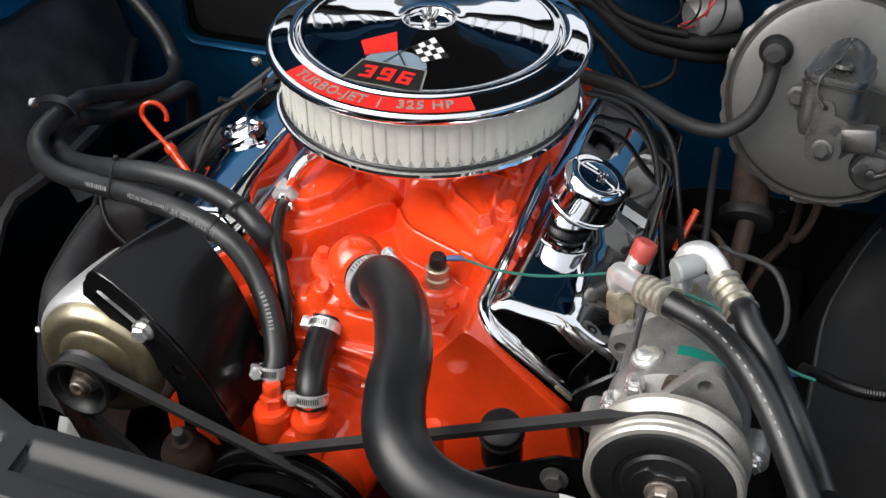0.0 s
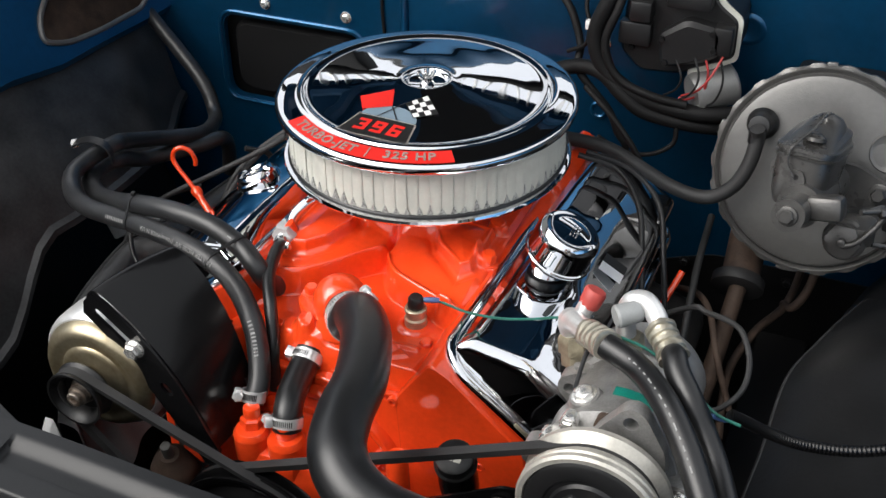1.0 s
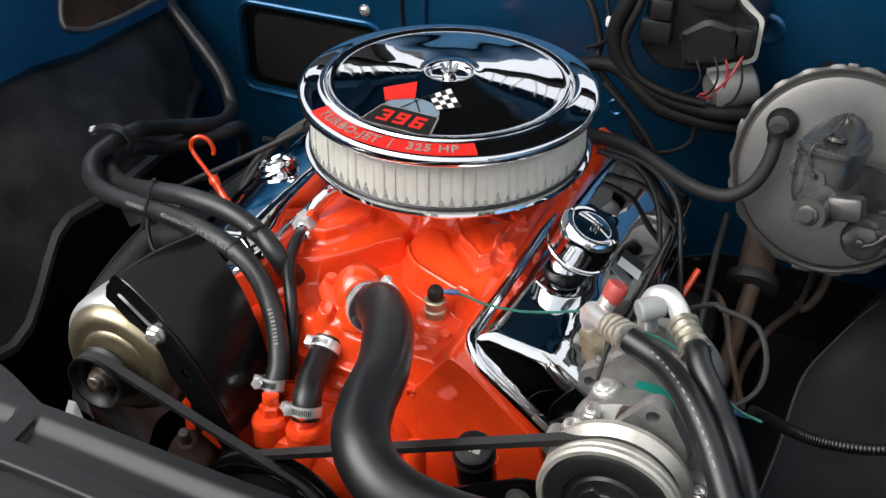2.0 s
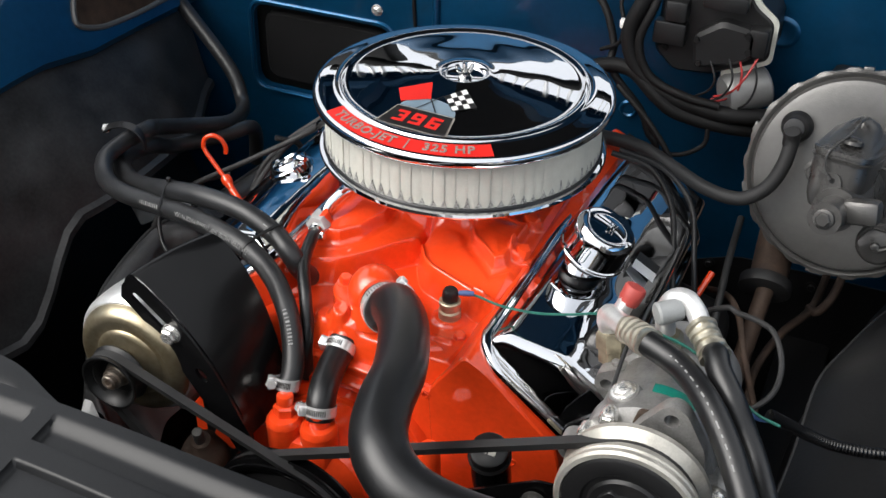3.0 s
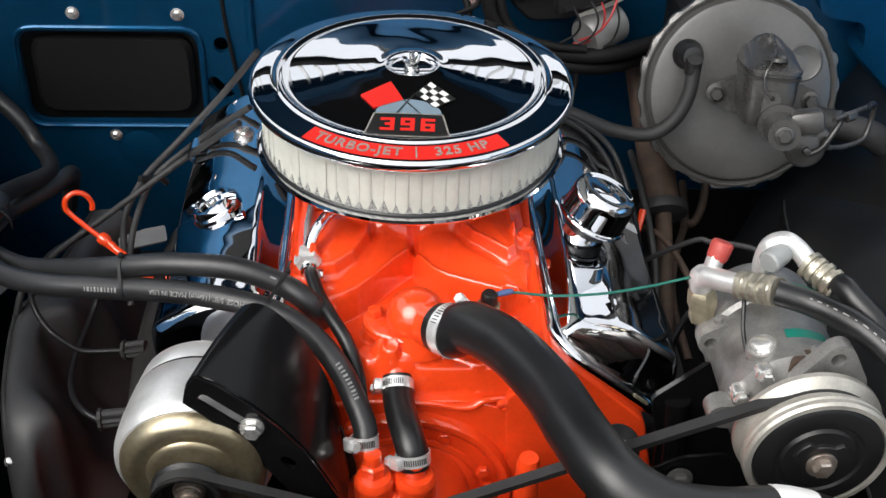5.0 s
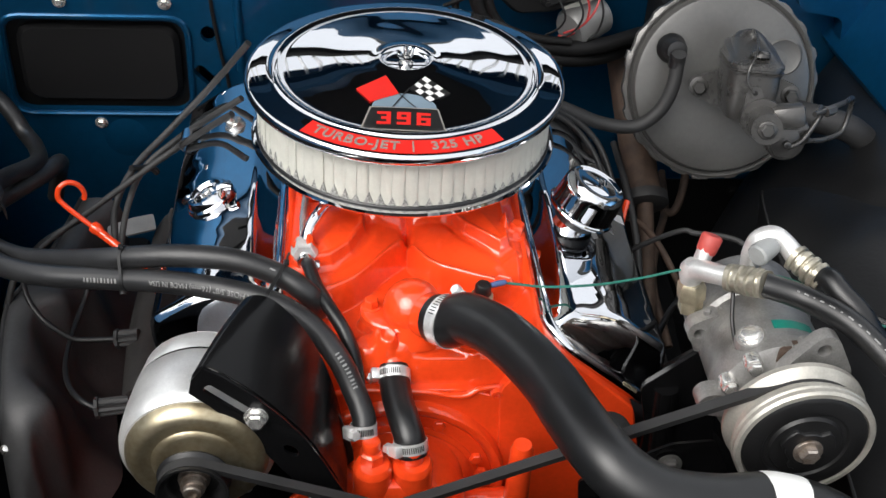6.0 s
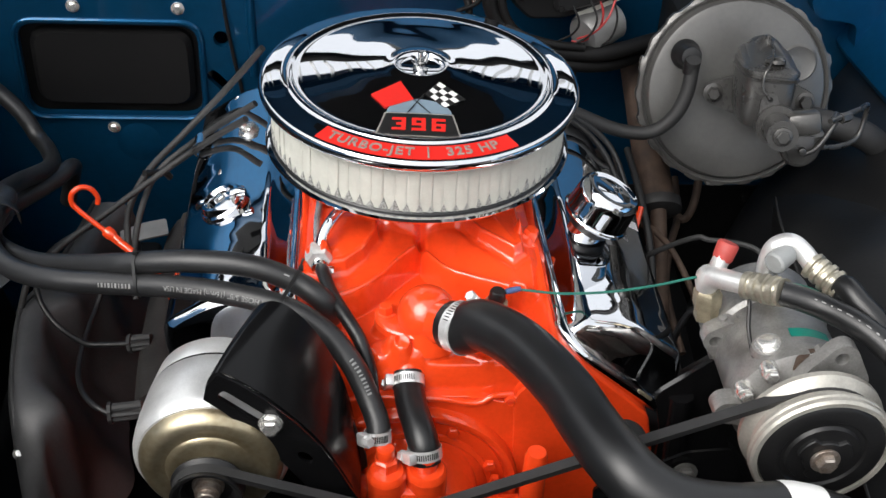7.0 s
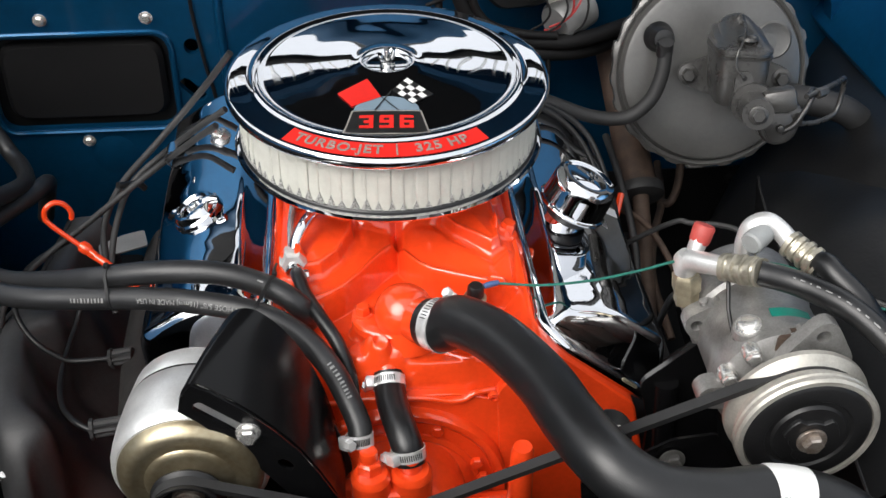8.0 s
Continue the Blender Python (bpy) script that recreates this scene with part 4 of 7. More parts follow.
def lid_z(r):
    for (r0, z0), (r1, z1) in zip(lid_profile, lid_profile[1:]):
        if r1 <= r <= r0:
            return z0 + (z1 - z0) * (r0 - r) / max(r0 - r1, 1e-9)
    return 1.0


bm = B()
lathe(bm, [(0, 0.011), (0.008, 0.011), (0.0085, 0.0125), (0.006, 0.0145), (0.0055, 0.020), (0, 0.020)], (LID.x, LID.y, 0.999), (0, 0, 1), 24)
lathe(bm, disc_profile(0.0032, 0.022, 0.0006), (LID.x, LID.y, 1.009), (0, 0, 1), 16)
for s in (-1, 1):
    d = Vector((math.cos(0.6), math.sin(0.6), 0)) * s
    tube(bm, [LID + Vector((0, 0, 1.015)) + d * 0.003, LID + Vector((0, 0, 1.020)) + d * 0.0075, LID + Vector((0, 0, 1.0265)) + d * 0.0095], lambda t: 0.0024 + 0.001 * math.sin(math.pi * t), 10)
part("wing_nut", bm, CHROME_WORN, cleaner, "worn chrome wing nut in the dished centre")

# pleated paper, with folds about thirteen millimetres wide
bm = B()
PLEATS = 82
cross = []
for k in range(PLEATS):
    for t, r in ((0.0, 0.1646), (0.04, 0.1648), (0.12, 0.1650), (0.5, 0.1653), (0.90, 0.1658), (0.97, 0.1655)):
        a = 2 * math.pi * (k + t + 0.05 * math.sin(k * 2.4)) / PLEATS
        cross.append((a, r + 0.0005 * math.sin(k * 1.7)))
levels = [(0.9305, 1.0), (0.938, 1.0), (0.965, 1.0), (0.992, 1.0)]
rings = []
for z, full in levels:
    row = []
    for i, (a, r) in enumerate(cross):
        rr = 0.1575 + (r - 0.1575) * (0.35 + 0.65 * full if i % 6 not in (2, 3) else 1.0)
        row.append(bm.verts.new((LID.x + rr * math.cos(a), LID.y + rr * math.sin(a), z)))
    rings.append(row)
n = len(cross)
for p, q in zip(rings, rings[1:]):
    for k in range(n):
        bm.faces.new((p[k], p[(k + 1) % n], q[(k + 1) % n], q[k]))
element = part("filter_element", bm, PAPER, cleaner, "cream pleated paper filter element", smooth=50)

# dark gauze showing in the open ends of the folds
bm = B()
rng = random.Random(7)
for k in range(PLEATS):
    a = 2 * math.pi * (k + 0.05 * math.sin(k * 2.4)) / PLEATS
    w = (0.0036 + 0.0022 * rng.random()) / 0.1658
    h = 0.008 + 0.007 * rng.random()
    g0 = [(a - w, 0.9322), (a + w, 0.9322), (a + w * 0.60, 0.9322 + h * 0.42), (a + w * 0.04, 0.9322 + h), (a - w * 0.55, 0.9322 + h * 0.38)]
    f = [bm.verts.new((LID.x + 0.1663 * math.cos(t), LID.y + 0.1663 * math.sin(t), z)) for t, z in g0]
    b = [bm.verts.new((LID.x + 0.1640 * math.cos(t), LID.y + 0.1640 * math.sin(t), z)) for t, z in g0]
    bm.faces.new(f)
    for q in range(5):
        bm.faces.new((f[q], b[q], b[(q + 1) % 5], f[(q + 1) % 5]))
gz = part("gauze", bm, GAUZE, element, "dark wire gauze in the fold ends")
gz["kind"] = "stuff"

bm = B()
lathe(bm, [(0.150, 0.926), (0.1675, 0.926), (0.1684, 0.9275), (0.1686, 0.9295), (0.1680, 0.9312), (0.1668, 0.9322), (0.155, 0.9322)], LID, (0, 0, 1), 120)
part("lower_seal", bm, RUBBER, cleaner, "black rubber end seal")
bm = B()
lathe(bm, [(0.160, 0.984), (0.168, 0.985), (0.1688, 0.988), (0.1680, 0.992), (0.160, 0.993)], LID, (0, 0, 1), 120)
part("upper_seal", bm, RUBBER, cleaner, "black rubber end seal")
bm = B()
lathe(bm, [(0.066, 0.900), (0.072, 0.903), (0.085, 0.914), (0.150, 0.9175), (0.163, 0.9190), (0.1715, 0.9215), (0.1735, 0.9245), (0.1725, 0.9275), (0.170, 0.9285), (0.150, 0.9288)], LID, (0, 0, 1), 120)
part("base_pan", bm, CHROME, cleaner, "chrome base pan with rolled edge")
for a, r in ((-100, 0.12), (-60, 0.125), (-130, 0.12)):
    bm = B()
    lathe(bm, disc_profile(0.009, 0.012), (LID.x + r * math.cos(radians(a)), LID.y + r * math.sin(radians(a)), 0.907), (0, 0, 1), 16)
    part("pan_boss", bm, CHROME_WORN, cleaner)

# decals on the lid, laid on its own curve
TURN_E = radians(-3.5)


def on_lid(x, y, h=0.0004):
    c, s = math.cos(TURN_E), math.sin(TURN_E)
    px, py = c * x - s * y, s * x + c * y
    return Vector((LID.x + px, LID.y + py, lid_z(math.hypot(px, py)) + h))


def lay(bm, h):
    for v in bm.verts:
        q = on_lid(v.co.x, v.co.y, h + v.co.z)
        v.co = q
    return bm


def patch(outline, h, cells=10):
    """A thin decal that follows the lid: a quad outline filled by a grid."""
    bm = B()
    a, b, c, d = (Vector((*p, 0)) for p in outline)
    g = [[bm.verts.new((a.lerp(b, i / cells)).lerp(d.lerp(c, i / cells), j / cells)) for j in range(cells + 1)] for i in range(cells + 1)]
    for i in range(cells):
        for j in range(cells):
            bm.faces.new((g[i][j], g[i + 1][j], g[i + 1][j + 1], g[i][j + 1]))
    return lay(bm, h)


def arc_patch(r0, r1, a0, a1, h, n=48, skew=0.0):
    bm = B()
    g = []
    for i in range(n + 1):
        row = []
        for j in range(5):
            t = j / 4
            a = radians(a0 + (a1 - a0) * i / n + skew * (t - 0.5) * (1 if i < n / 2 else -1) * abs(1 - 2 * i / n) ** 8)
            r = r0 + (r1 - r0) * t
            row.append(bm.verts.new((r * math.cos(a), r * math.sin(a), 0)))
        g.append(row)
    for i in range(n):
        for j in range(4):
            bm.faces.new((g[i][j], g[i + 1][j], g[i + 1][j + 1], g[i][j + 1]))
    return lay(bm, h)


part("emblem", patch([(-0.0445, -0.1385), (0.0445, -0.1385), (0.0360, -0.0975), (-0.0360, -0.0975)], 0.0005), SILVER_DECAL, lid, "number plate emblem with crossed flags")
part("plate_face", patch([(-0.0422, -0.1368), (0.0422, -0.1368), (0.0344, -0.0995), (-0.0344, -0.0995)], 0.0009), BLACK_DECAL, lid)
bm = B()
n = 20
arc = [bm.verts.new((0.034 * math.cos(math.pi * k / n), -0.0970 + 0.024 * math.sin(math.pi * k / n), 0)) for k in range(n + 1)]
bm.faces.new(arc)
bmesh.ops.triangulate(bm, faces=bm.faces[:])
part("grey_field", lay(bm, 0.0006), GREY_DECAL, lid, "grey-blue field behind the flags")
MASKS = {"3": ("111", "001", "011", "001", "111"), "9": ("111", "101", "111", "001", "111"), "6": ("111", "100", "111", "101", "111")}
for k, digit in enumerate("396"):
    bm = B()
    cols, lines = (-0.0072, -0.0027, 0.0027, 0.0072), (0.0108, 0.0066, 0.0021, -0.0021, -0.0066, -0.0108)
    for r, line in enumerate(MASKS[digit]):
        for c, on in enumerate(line):
            if on == "1":
                bm.faces.new([bm.verts.new((-0.0205 + 0.0205 * k + x, -0.1180 + y, 0)) for x, y in ((cols[c], lines[r + 1]), (cols[c + 1], lines[r + 1]), (cols[c + 1], lines[r]), (cols[c], lines[r]))])
    bmesh.ops.remove_doubles(bm, verts=bm.verts, dist=0.00005)
    bmesh.ops.solidify(bm, geom=bm.faces[:], thickness=0.0003)
    part("digit", lay(bm, 0.0014), RED_DECAL, lid, "red numeral " + digit)
part("red_flag", patch([(-0.052, -0.066), (-0.036, -0.0905), (-0.006, -0.0745), (-0.021, -0.041)], 0.0012), RED_DECAL, lid)
part("checkered_flag", patch([(0.005, -0.0635), (0.027, -0.0875), (0.049, -0.068), (0.021, -0.039)], 0.0012), BLACK_DECAL, lid)
bm = B()
P0, P1, P2, P3 = (Vector((*p, 0)) for p in ((0.005, -0.0635), (0.027, -0.0875), (0.049, -0.068), (0.021, -0.039)))
for i in range(4):
    for j in range(4):
        if (i + j) % 2:
            q = []
            for s, t in ((i, j), (i + 1, j), (i + 1, j + 1), (i, j + 1)):
                s, t = 0.03 + 0.94 * s / 4, 0.03 + 0.94 * t / 4
                q.append(bm.verts.new(P0.lerp(P1, s).lerp(P3.lerp(P2, s), t)))
            bm.faces.new(q)
part("checks", lay(bm, 0.0015), WHITE_DECAL, lid)
bm = B()
for a, b in (((-0.006, -0.0745), (0.012, -0.0985)), ((0.005, -0.0635), (-0.012, -0.0985))):
    a, b = Vector((*a, 0)), Vector((*b, 0))
    d = (b - a).normalized()
    s = Vector((-d.y, d.x, 0)) * 0.0007
    bm.faces.new([bm.verts.new(p) for p in (a - s, b - s, b + s, a + s)])
part("flag_staff", lay(bm, 0.0014), BLACK_DECAL, lid)
part("banner", arc_patch(0.1530, 0.1735, -127.5, -53.5, 0.0005), RED_DECAL, lid, "red banner decal curved along the rim")
for words, mid in (("TURBO-JET", -107.5), ("325 HP", -70.0)):
    bm = letters(words, 0.0172, bold=0.0004)
    for v in bm.verts:
        a = radians(mid) + v.co.x * 0.98 / 0.1635
        v.co = Vector(((0.1632 - v.co.y) * math.cos(a), (0.1632 - v.co.y) * math.sin(a), v.co.z))
    part("lettering", lay(bm, 0.0009), LETTER_GREY, lid, "silver letters " + words)
part("divider", arc_patch(0.1545, 0.1720, -86.6, -86.0, 0.0009, 2), LETTER_GREY, lid)

# carburettor under it
bm = B()
box(bm, (0, -0.005, 0.885), (0.11, 0.15, 0.05), 0.01)
lathe(bm, [(0.055, 0.0), (0.060, 0.012), (0.064, 0.02)], (0, 0, 0.893), (0, 0, 1), 32)
box(bm, (0.03, -0.085, 0.893), (0.035, 0.03, 0.02), 0.005)
single("carburettor", bm, ALUMINIUM, (0, 0, 0.86), "cast aluminium carburettor under the air cleaner", "carburettor")


# ---- hoses ----
def clamp(at, axis, r, screw, width=0.011, label="worm-drive hose clamp of slotted steel"):
    """A worm-drive clamp: band, screw housing and screw."""
    ax = Vector(axis).normalized()
    th = thing("hose_clamp", at, label, "hose clamp", "hose clamps")
    bm = B()
    h = width / 2
    lathe(bm, [(r, -h), (r + 0.0012, -h), (r + 0.0012, h), (r, h), (r, -h)], at, ax, 40)
    part("band", bm, BRIGHT_STEEL, th)
    s = Vector(screw)
    s = (s - ax * s.dot(ax)).normalized()
    t = ax.cross(s)
    m = Matrix((t, ax, s)).transposed().to_4x4()
    bm = B()
    box(bm, Vector(at) + s * (r + 0.004), (0.015, width * 1.1, 0.009), 0.002, m)
    part("housing", bm, BRIGHT_STEEL, th)
    bm = B()
    hexbolt(bm, Vector(at) + s * (r + 0.005) + t * 0.005, t, 0.0060, 0.008)
    part("screw", bm, BRIGHT_STEEL, th)
    bm = B()
    for k in range(22):
        a = 0.45 + k * 0.125 if k < 11 else -0.45 - (k - 11) * 0.125
        d = s * math.cos(a) + t * math.sin(a)
        e = ax.cross(d)
        box(bm, Vector(at) + d * (r + 0.0012), (0.0011, width * 0.55, 0.0006), 0.0, Matrix((e, ax, d)).transposed().to_4x4())
    part("slot_row", bm, BLACK_SATIN, th)["kind"] = "stuff"
    return th


def wrap(words, line, r, start, size, face, flip=1.0, stretch=1.0):
    """Letters wound on to a hose: start is the arc length where the words begin."""
    fr = frames_along(line)
    dist = [0.0]
    for a, b in zip(line, line[1:]):
        dist.append(dist[-1] + (b - a).length)
    bm = words if not isinstance(words, str) else letters(words, size, 0.0001)
    x0 = min(v.co.x for v in bm.verts)
    for v in bm.verts:
        s = start + (v.co.x - x0) * stretch
        i = 0
        while i < len(dist) - 2 and dist[i + 1] < s:
            i += 1
        t = (s - dist[i]) / max(dist[i + 1] - dist[i], 1e-9)
        p = fr[i][0].lerp(fr[i + 1][0], t)
        tn = fr[i][3].lerp(fr[i + 1][3], t).normalized()
        o = Vector(face)
        o = (o - tn * o.dot(tn)).normalized()
        sd = tn.cross(o) * flip
        a = v.co.y / r
        v.co = p + (r + 0.0004 + v.co.z) * (math.cos(a) * o + math.sin(a) * sd)
    return bm


def bars(widths, gap, height):
    """Plain bars for writing that cannot be read, as one strip of print."""
    bm = B()
    x = 0.0
    for w in widths:
        box(bm, (x + w / 2, 0, 0), (w, height, 0.0002), 0.0)
        x += w + gap
    bmesh.ops.subdivide_edges(bm, edges=[e for e in bm.edges if abs(e.verts[0].co.x - e.verts[1].co.x) > 0.004], cuts=2)
    return bm


HOSE_1 = [(-0.0500, -0.3580, 0.7940), (-0.0506, -0.3423, 0.8058), (-0.0609, -0.3206, 0.8234), (-0.0771, -0.3004, 0.8484), (-0.1061, -0.2790, 0.8727), (-0.1447, -0.2631, 0.8875), (-0.1985, -0.2460, 0.8901), (-0.2584, -0.2217, 0.8795), (-0.3187, -0.1979, 0.8641), (-0.3827, -0.1736, 0.8493), (-0.4395, -0.1357, 0.8347), (-0.4741, -0.0919, 0.8337), (-0.4818, -0.0397, 0.8315), (-0.4799, 0.0088, 0.8272), (-0.5000, 0.0533, 0.8040), (-0.5030, 0.1343, 0.7668), (-0.4843, 0.2112, 0.7393), (-0.5000, 0.2740, 0.7230), (-0.5256, 0.3177, 0.7220), (-0.5603, 0.3409, 0.7623), (-0.6532, 0.3728, 0.8300), (-0.7000, 0.3850, 0.8650)]
HOSE_2 = [(-0.0980, -0.2050, 0.8250), (-0.0978, -0.2324, 0.8542), (-0.1060, -0.2385, 0.8760), (-0.1323, -0.2278, 0.8902), (-0.1784, -0.2189, 0.9035), (-0.2422, -0.2083, 0.9014), (-0.3065, -0.1872, 0.8815), (-0.3647, -0.1485, 0.8497), (-0.4276, -0.1031, 0.8192), (-0.4759, -0.0595, 0.8075), (-0.4977, -0.0119, 0.7960), (-0.4978, 0.0343, 0.7839), (-0.5150, 0.1100, 0.7420), (-0.4761, 0.1948, 0.7288), (-0.4620, 0.2380, 0.7230), (-0.4720, 0.2680, 0.6900), (-0.4900, 0.2900, 0.6300)]
R_HEAT = 0.0118
hose1 = thing("heater_hose", HOSE_1[0], "black rubber heater hose with faded white print", "hose", "heater hoses")
bm = B()
tube(bm, HOSE_1, R_HEAT, 20)
part("tube", bm, HOSE_RUBBER, hose1)
line1 = smooth_line(HOSE_1, 8)
FACE = (0.05, -0.80, 0.45)
part("print", wrap('HEATER HOSE 5/8" (16mm) MADE IN USA', line1, R_HEAT, 0.166, 0.0072, FACE, -1.0, 1.0), WHITE_INK, hose1, "faded white hose lettering")
part("print_block", wrap(bars((0.0022, 0.0014) * 5, 0.0024, 0.0046), line1, R_HEAT, 0.335, 0.01, FACE, -1.0), WHITE_INK, hose1, "faded white printed mark")
part("print_block", wrap(bars((0.0022, 0.0014) * 5, 0.0024, 0.0046), line1, R_HEAT, 0.048, 0.01, (0.3, -0.8, 0.4), -1.0), WHITE_INK, hose1, "faded white printed mark")
bm = B()
hose2 = thing("heater_hose", HOSE_2[0], "plain black rubber heater hose looping to the firewall", "hose", "heater hoses")
part("tube", tube(bm, HOSE_2, R_HEAT, 20), HOSE_RUBBER, hose2)
part("print_block", wrap(bars((0.006,), 0.002, 0.0016), smooth_line(HOSE_2, 8), R_HEAT, 0.105, 0.01, (0.05, -0.60, 0.75), -1.0), WHITE_INK, hose2, "small worn white mark")


def zip_tie(a, b, r, along_dir, tail):
    """A cable tie round two hoses lying side by side."""
    a, b, ax = Vector(a), Vector(b), Vector(along_dir).normalized()
    d = b - a
    d = (d - ax * d.dot(ax)).normalized()
    e = ax.cross(d)
    pts = []
    for k in range(13):
        t = math.pi * (0.5 + k / 12)
        pts.append(a + r * (math.cos(t) * d + math.sin(t) * e))
    for k in range(13):
        t = math.pi * (-0.5 + k / 12)
        pts.append(b + r * (math.cos(t) * d + math.sin(t) * e))
    rows = [[p - ax * 0.0018, p + ax * 0.0018] for p in pts + pts[:1]]
    bm = B()
    sheet(bm, rows, 0.001)
    box(bm, pts[16] + (pts[16] - b).normalized() * 0.002, (0.005, 0.005, 0.005), 0.001)
    if tail:
        tube(bm, [pts[16], pts[16] + Vector(tail) * 0.5 + Vector((0, 0, 0.003)), pts[16] + Vector(tail)], 0.0012, 6)
    return single("cable_tie", bm, BLACK_SATIN, a, "black nylon cable tie binding two heater hoses", "cable tie", "cable ties")


line2 = smooth_line(HOSE_2, 8)
for place, tail in (((-0.290, -0.209, 0.872), None), ((-0.145, -0.263, 0.8875), (0.004, 0.004, 0.012))):
    k = min(range(1, len(line1) - 1), key=lambda q: (line1[q] - Vector(place)).length)
    other = min(line2, key=lambda q: (q - line1[k]).length)
    zip_tie(line1[k], other, R_HEAT + 0.001, line1[k + 1] - line1[k - 1], tail)

SMALL = [(-0.1090, -0.1720, 0.8680), (-0.1047, -0.1936, 0.8720), (-0.0984, -0.2172, 0.8702), (-0.0860, -0.2477, 0.8688), (-0.0685, -0.2762, 0.8560), (-0.0588, -0.2919, 0.8332), (-0.0553, -0.3035, 0.8062), (-0.0533, -0.3076, 0.7715)]
bm = B()
single("vacuum_hose", tube(bm, SMALL, 0.0072, 16), RUBBER, SMALL[0], "thin black rubber vacuum hose from a chrome fitting", "hose")
fit_t = thing("pipe_fitting", (-0.112, -0.160, 0.862), "chrome hexagonal pipe fitting on the manifold", "fitting")
bm = B()
hexbolt(bm, (-0.1115, -0.154, 0.872), (0.03, -0.9, 0.10), 0.0145, 0.020)
part("nut", bm, BRIGHT_STEEL, fit_t)
bm = B()
lathe(bm, disc_profile(0.009, 0.014), (-0.110, -0.166, 0.871), (0.03, -0.9, -0.1), 20)
hexbolt(bm, (-0.106, -0.182, 0.868), (1, -0.1, 0.2), 0.005, 0.012)
part("collar", bm, CHROME_WORN, fit_t)
PIPE = [(-0.1115, -0.158, 0.872), (-0.1070, -0.148, 0.8885), (-0.1000, -0.138, 0.8980), (-0.0915, -0.125, 0.9030), (-0.0820, -0.108, 0.9020), (-0.066, -0.085, 0.897), (-0.05, -0.06, 0.893)]
bm = B()
tube(bm, PIPE, 0.0062, 14)
part("pipe", bm, CHROME, fit_t, "curved chrome pipe to the carburettor")
bm = B()
tube(bm, [(-0.1125, -0.155, 0.874), (-0.1140, -0.107, 0.875), (-0.1120, -0.065, 0.875), (-0.1105, -0.030, 0.874), (-0.1080, 0.040, 0.872)], 0.0042, 12)
part("rear_pipe", bm, STEEL, fit_t, "thin steel pipe running back along the rail")

# short bypass hose with two clamps
bm = B()
BYPASS = [(-0.0195, -0.283, 0.817), (-0.0190, -0.295, 0.8105), (-0.0165, -0.318, 0.806), (-0.0110, -0.345, 0.803), (-0.0060, -0.362, 0.795), (-0.0040, -0.369, 0.780)]
single("bypass_hose", tube(bm, BYPASS, 0.0155, 24), RUBBER, BYPASS[0], "short glossy black bypass hose between two clamps", "hose")
clamp((-0.0193, -0.2911, 0.8120), (0.02, -0.88, -0.45), 0.0158, (-1, 0.1, 0.25))
clamp((-0.0048, -0.3655, 0.7895), (0.10, -0.42, -0.88), 0.0158, (-0.9, -0.6, 0.2))
clamp((-0.0505, -0.354, 0.800), (-0.05, 0.45, 0.85), R_HEAT + 0.0004, (-0.9, -0.6, 0.1), 0.012, "bright worm-drive hose clamp on a heater hose")

# upper radiator hose
UPPER = [(0.0230, -0.2710, 0.8700), (0.0350, -0.2855, 0.8775), (0.0510, -0.2985, 0.8935), (0.0809, -0.3437, 0.9076), (0.1084, -0.4110, 0.9199), (0.1225, -0.4716, 0.9308), (0.1380, -0.5159, 0.9343), (0.1585, -0.5376, 0.9259), (0.1878, -0.5480, 0.9167), (0.2315, -0.5470, 0.9071), (0.2839, -0.5392, 0.8983), (0.3373, -0.5446, 0.8777), (0.3750, -0.5750, 0.8500)]
upper = thing("radiator_hose", UPPER[0], "thick matte black upper radiator hose", "hose")
bm = B()
tube(bm, UPPER, 0.0252, 36, 10)
part("tube", bm, RUBBER, upper)
bm = B()
UL_line = smooth_line(UPPER, 10)
lab_rows = []
fr = frames_along(UL_line)
for p, x, y, tn in fr:
    if 0.266 <= p.x <= 0.303:
        o = (Vector((0, -0.5, 0.8)) - tn * Vector((0, -0.5, 0.8)).dot(tn)).normalized()
        s = tn.cross(o)
        lab_rows.append([p + 0.0256 * (math.cos(a) * o + math.sin(a) * s) for a in (radians(-75 + 150 * k / 12) for k in range(13))])
sheet(bm, lab_rows, 0.0002)
part("paper_label", bm, WHITE_DECAL, upper, "cream paper label with print")
bm = bars((0.003, 0.003, 0.002, 0.003, 0.003, 0.002, 0.003), 0.0012, 0.006)
bmesh.ops.rotate(bm, verts=bm.verts, cent=(0, 0, 0), matrix=Matrix.Rotation(math.pi, 3, "Z"))
part("print_block", wrap(bm, UL_line, 0.0258, 0.436, 0.006, (0, -0.75, 0.6)), BLACK_DECAL, upper)
clamp((0.0325, -0.2825, 0.8762), (0.62, -0.72, 0.30), 0.0256, (0.3, 0.8, 0.5), 0.013, "broad bright steel hose clamp on the thermostat neck")

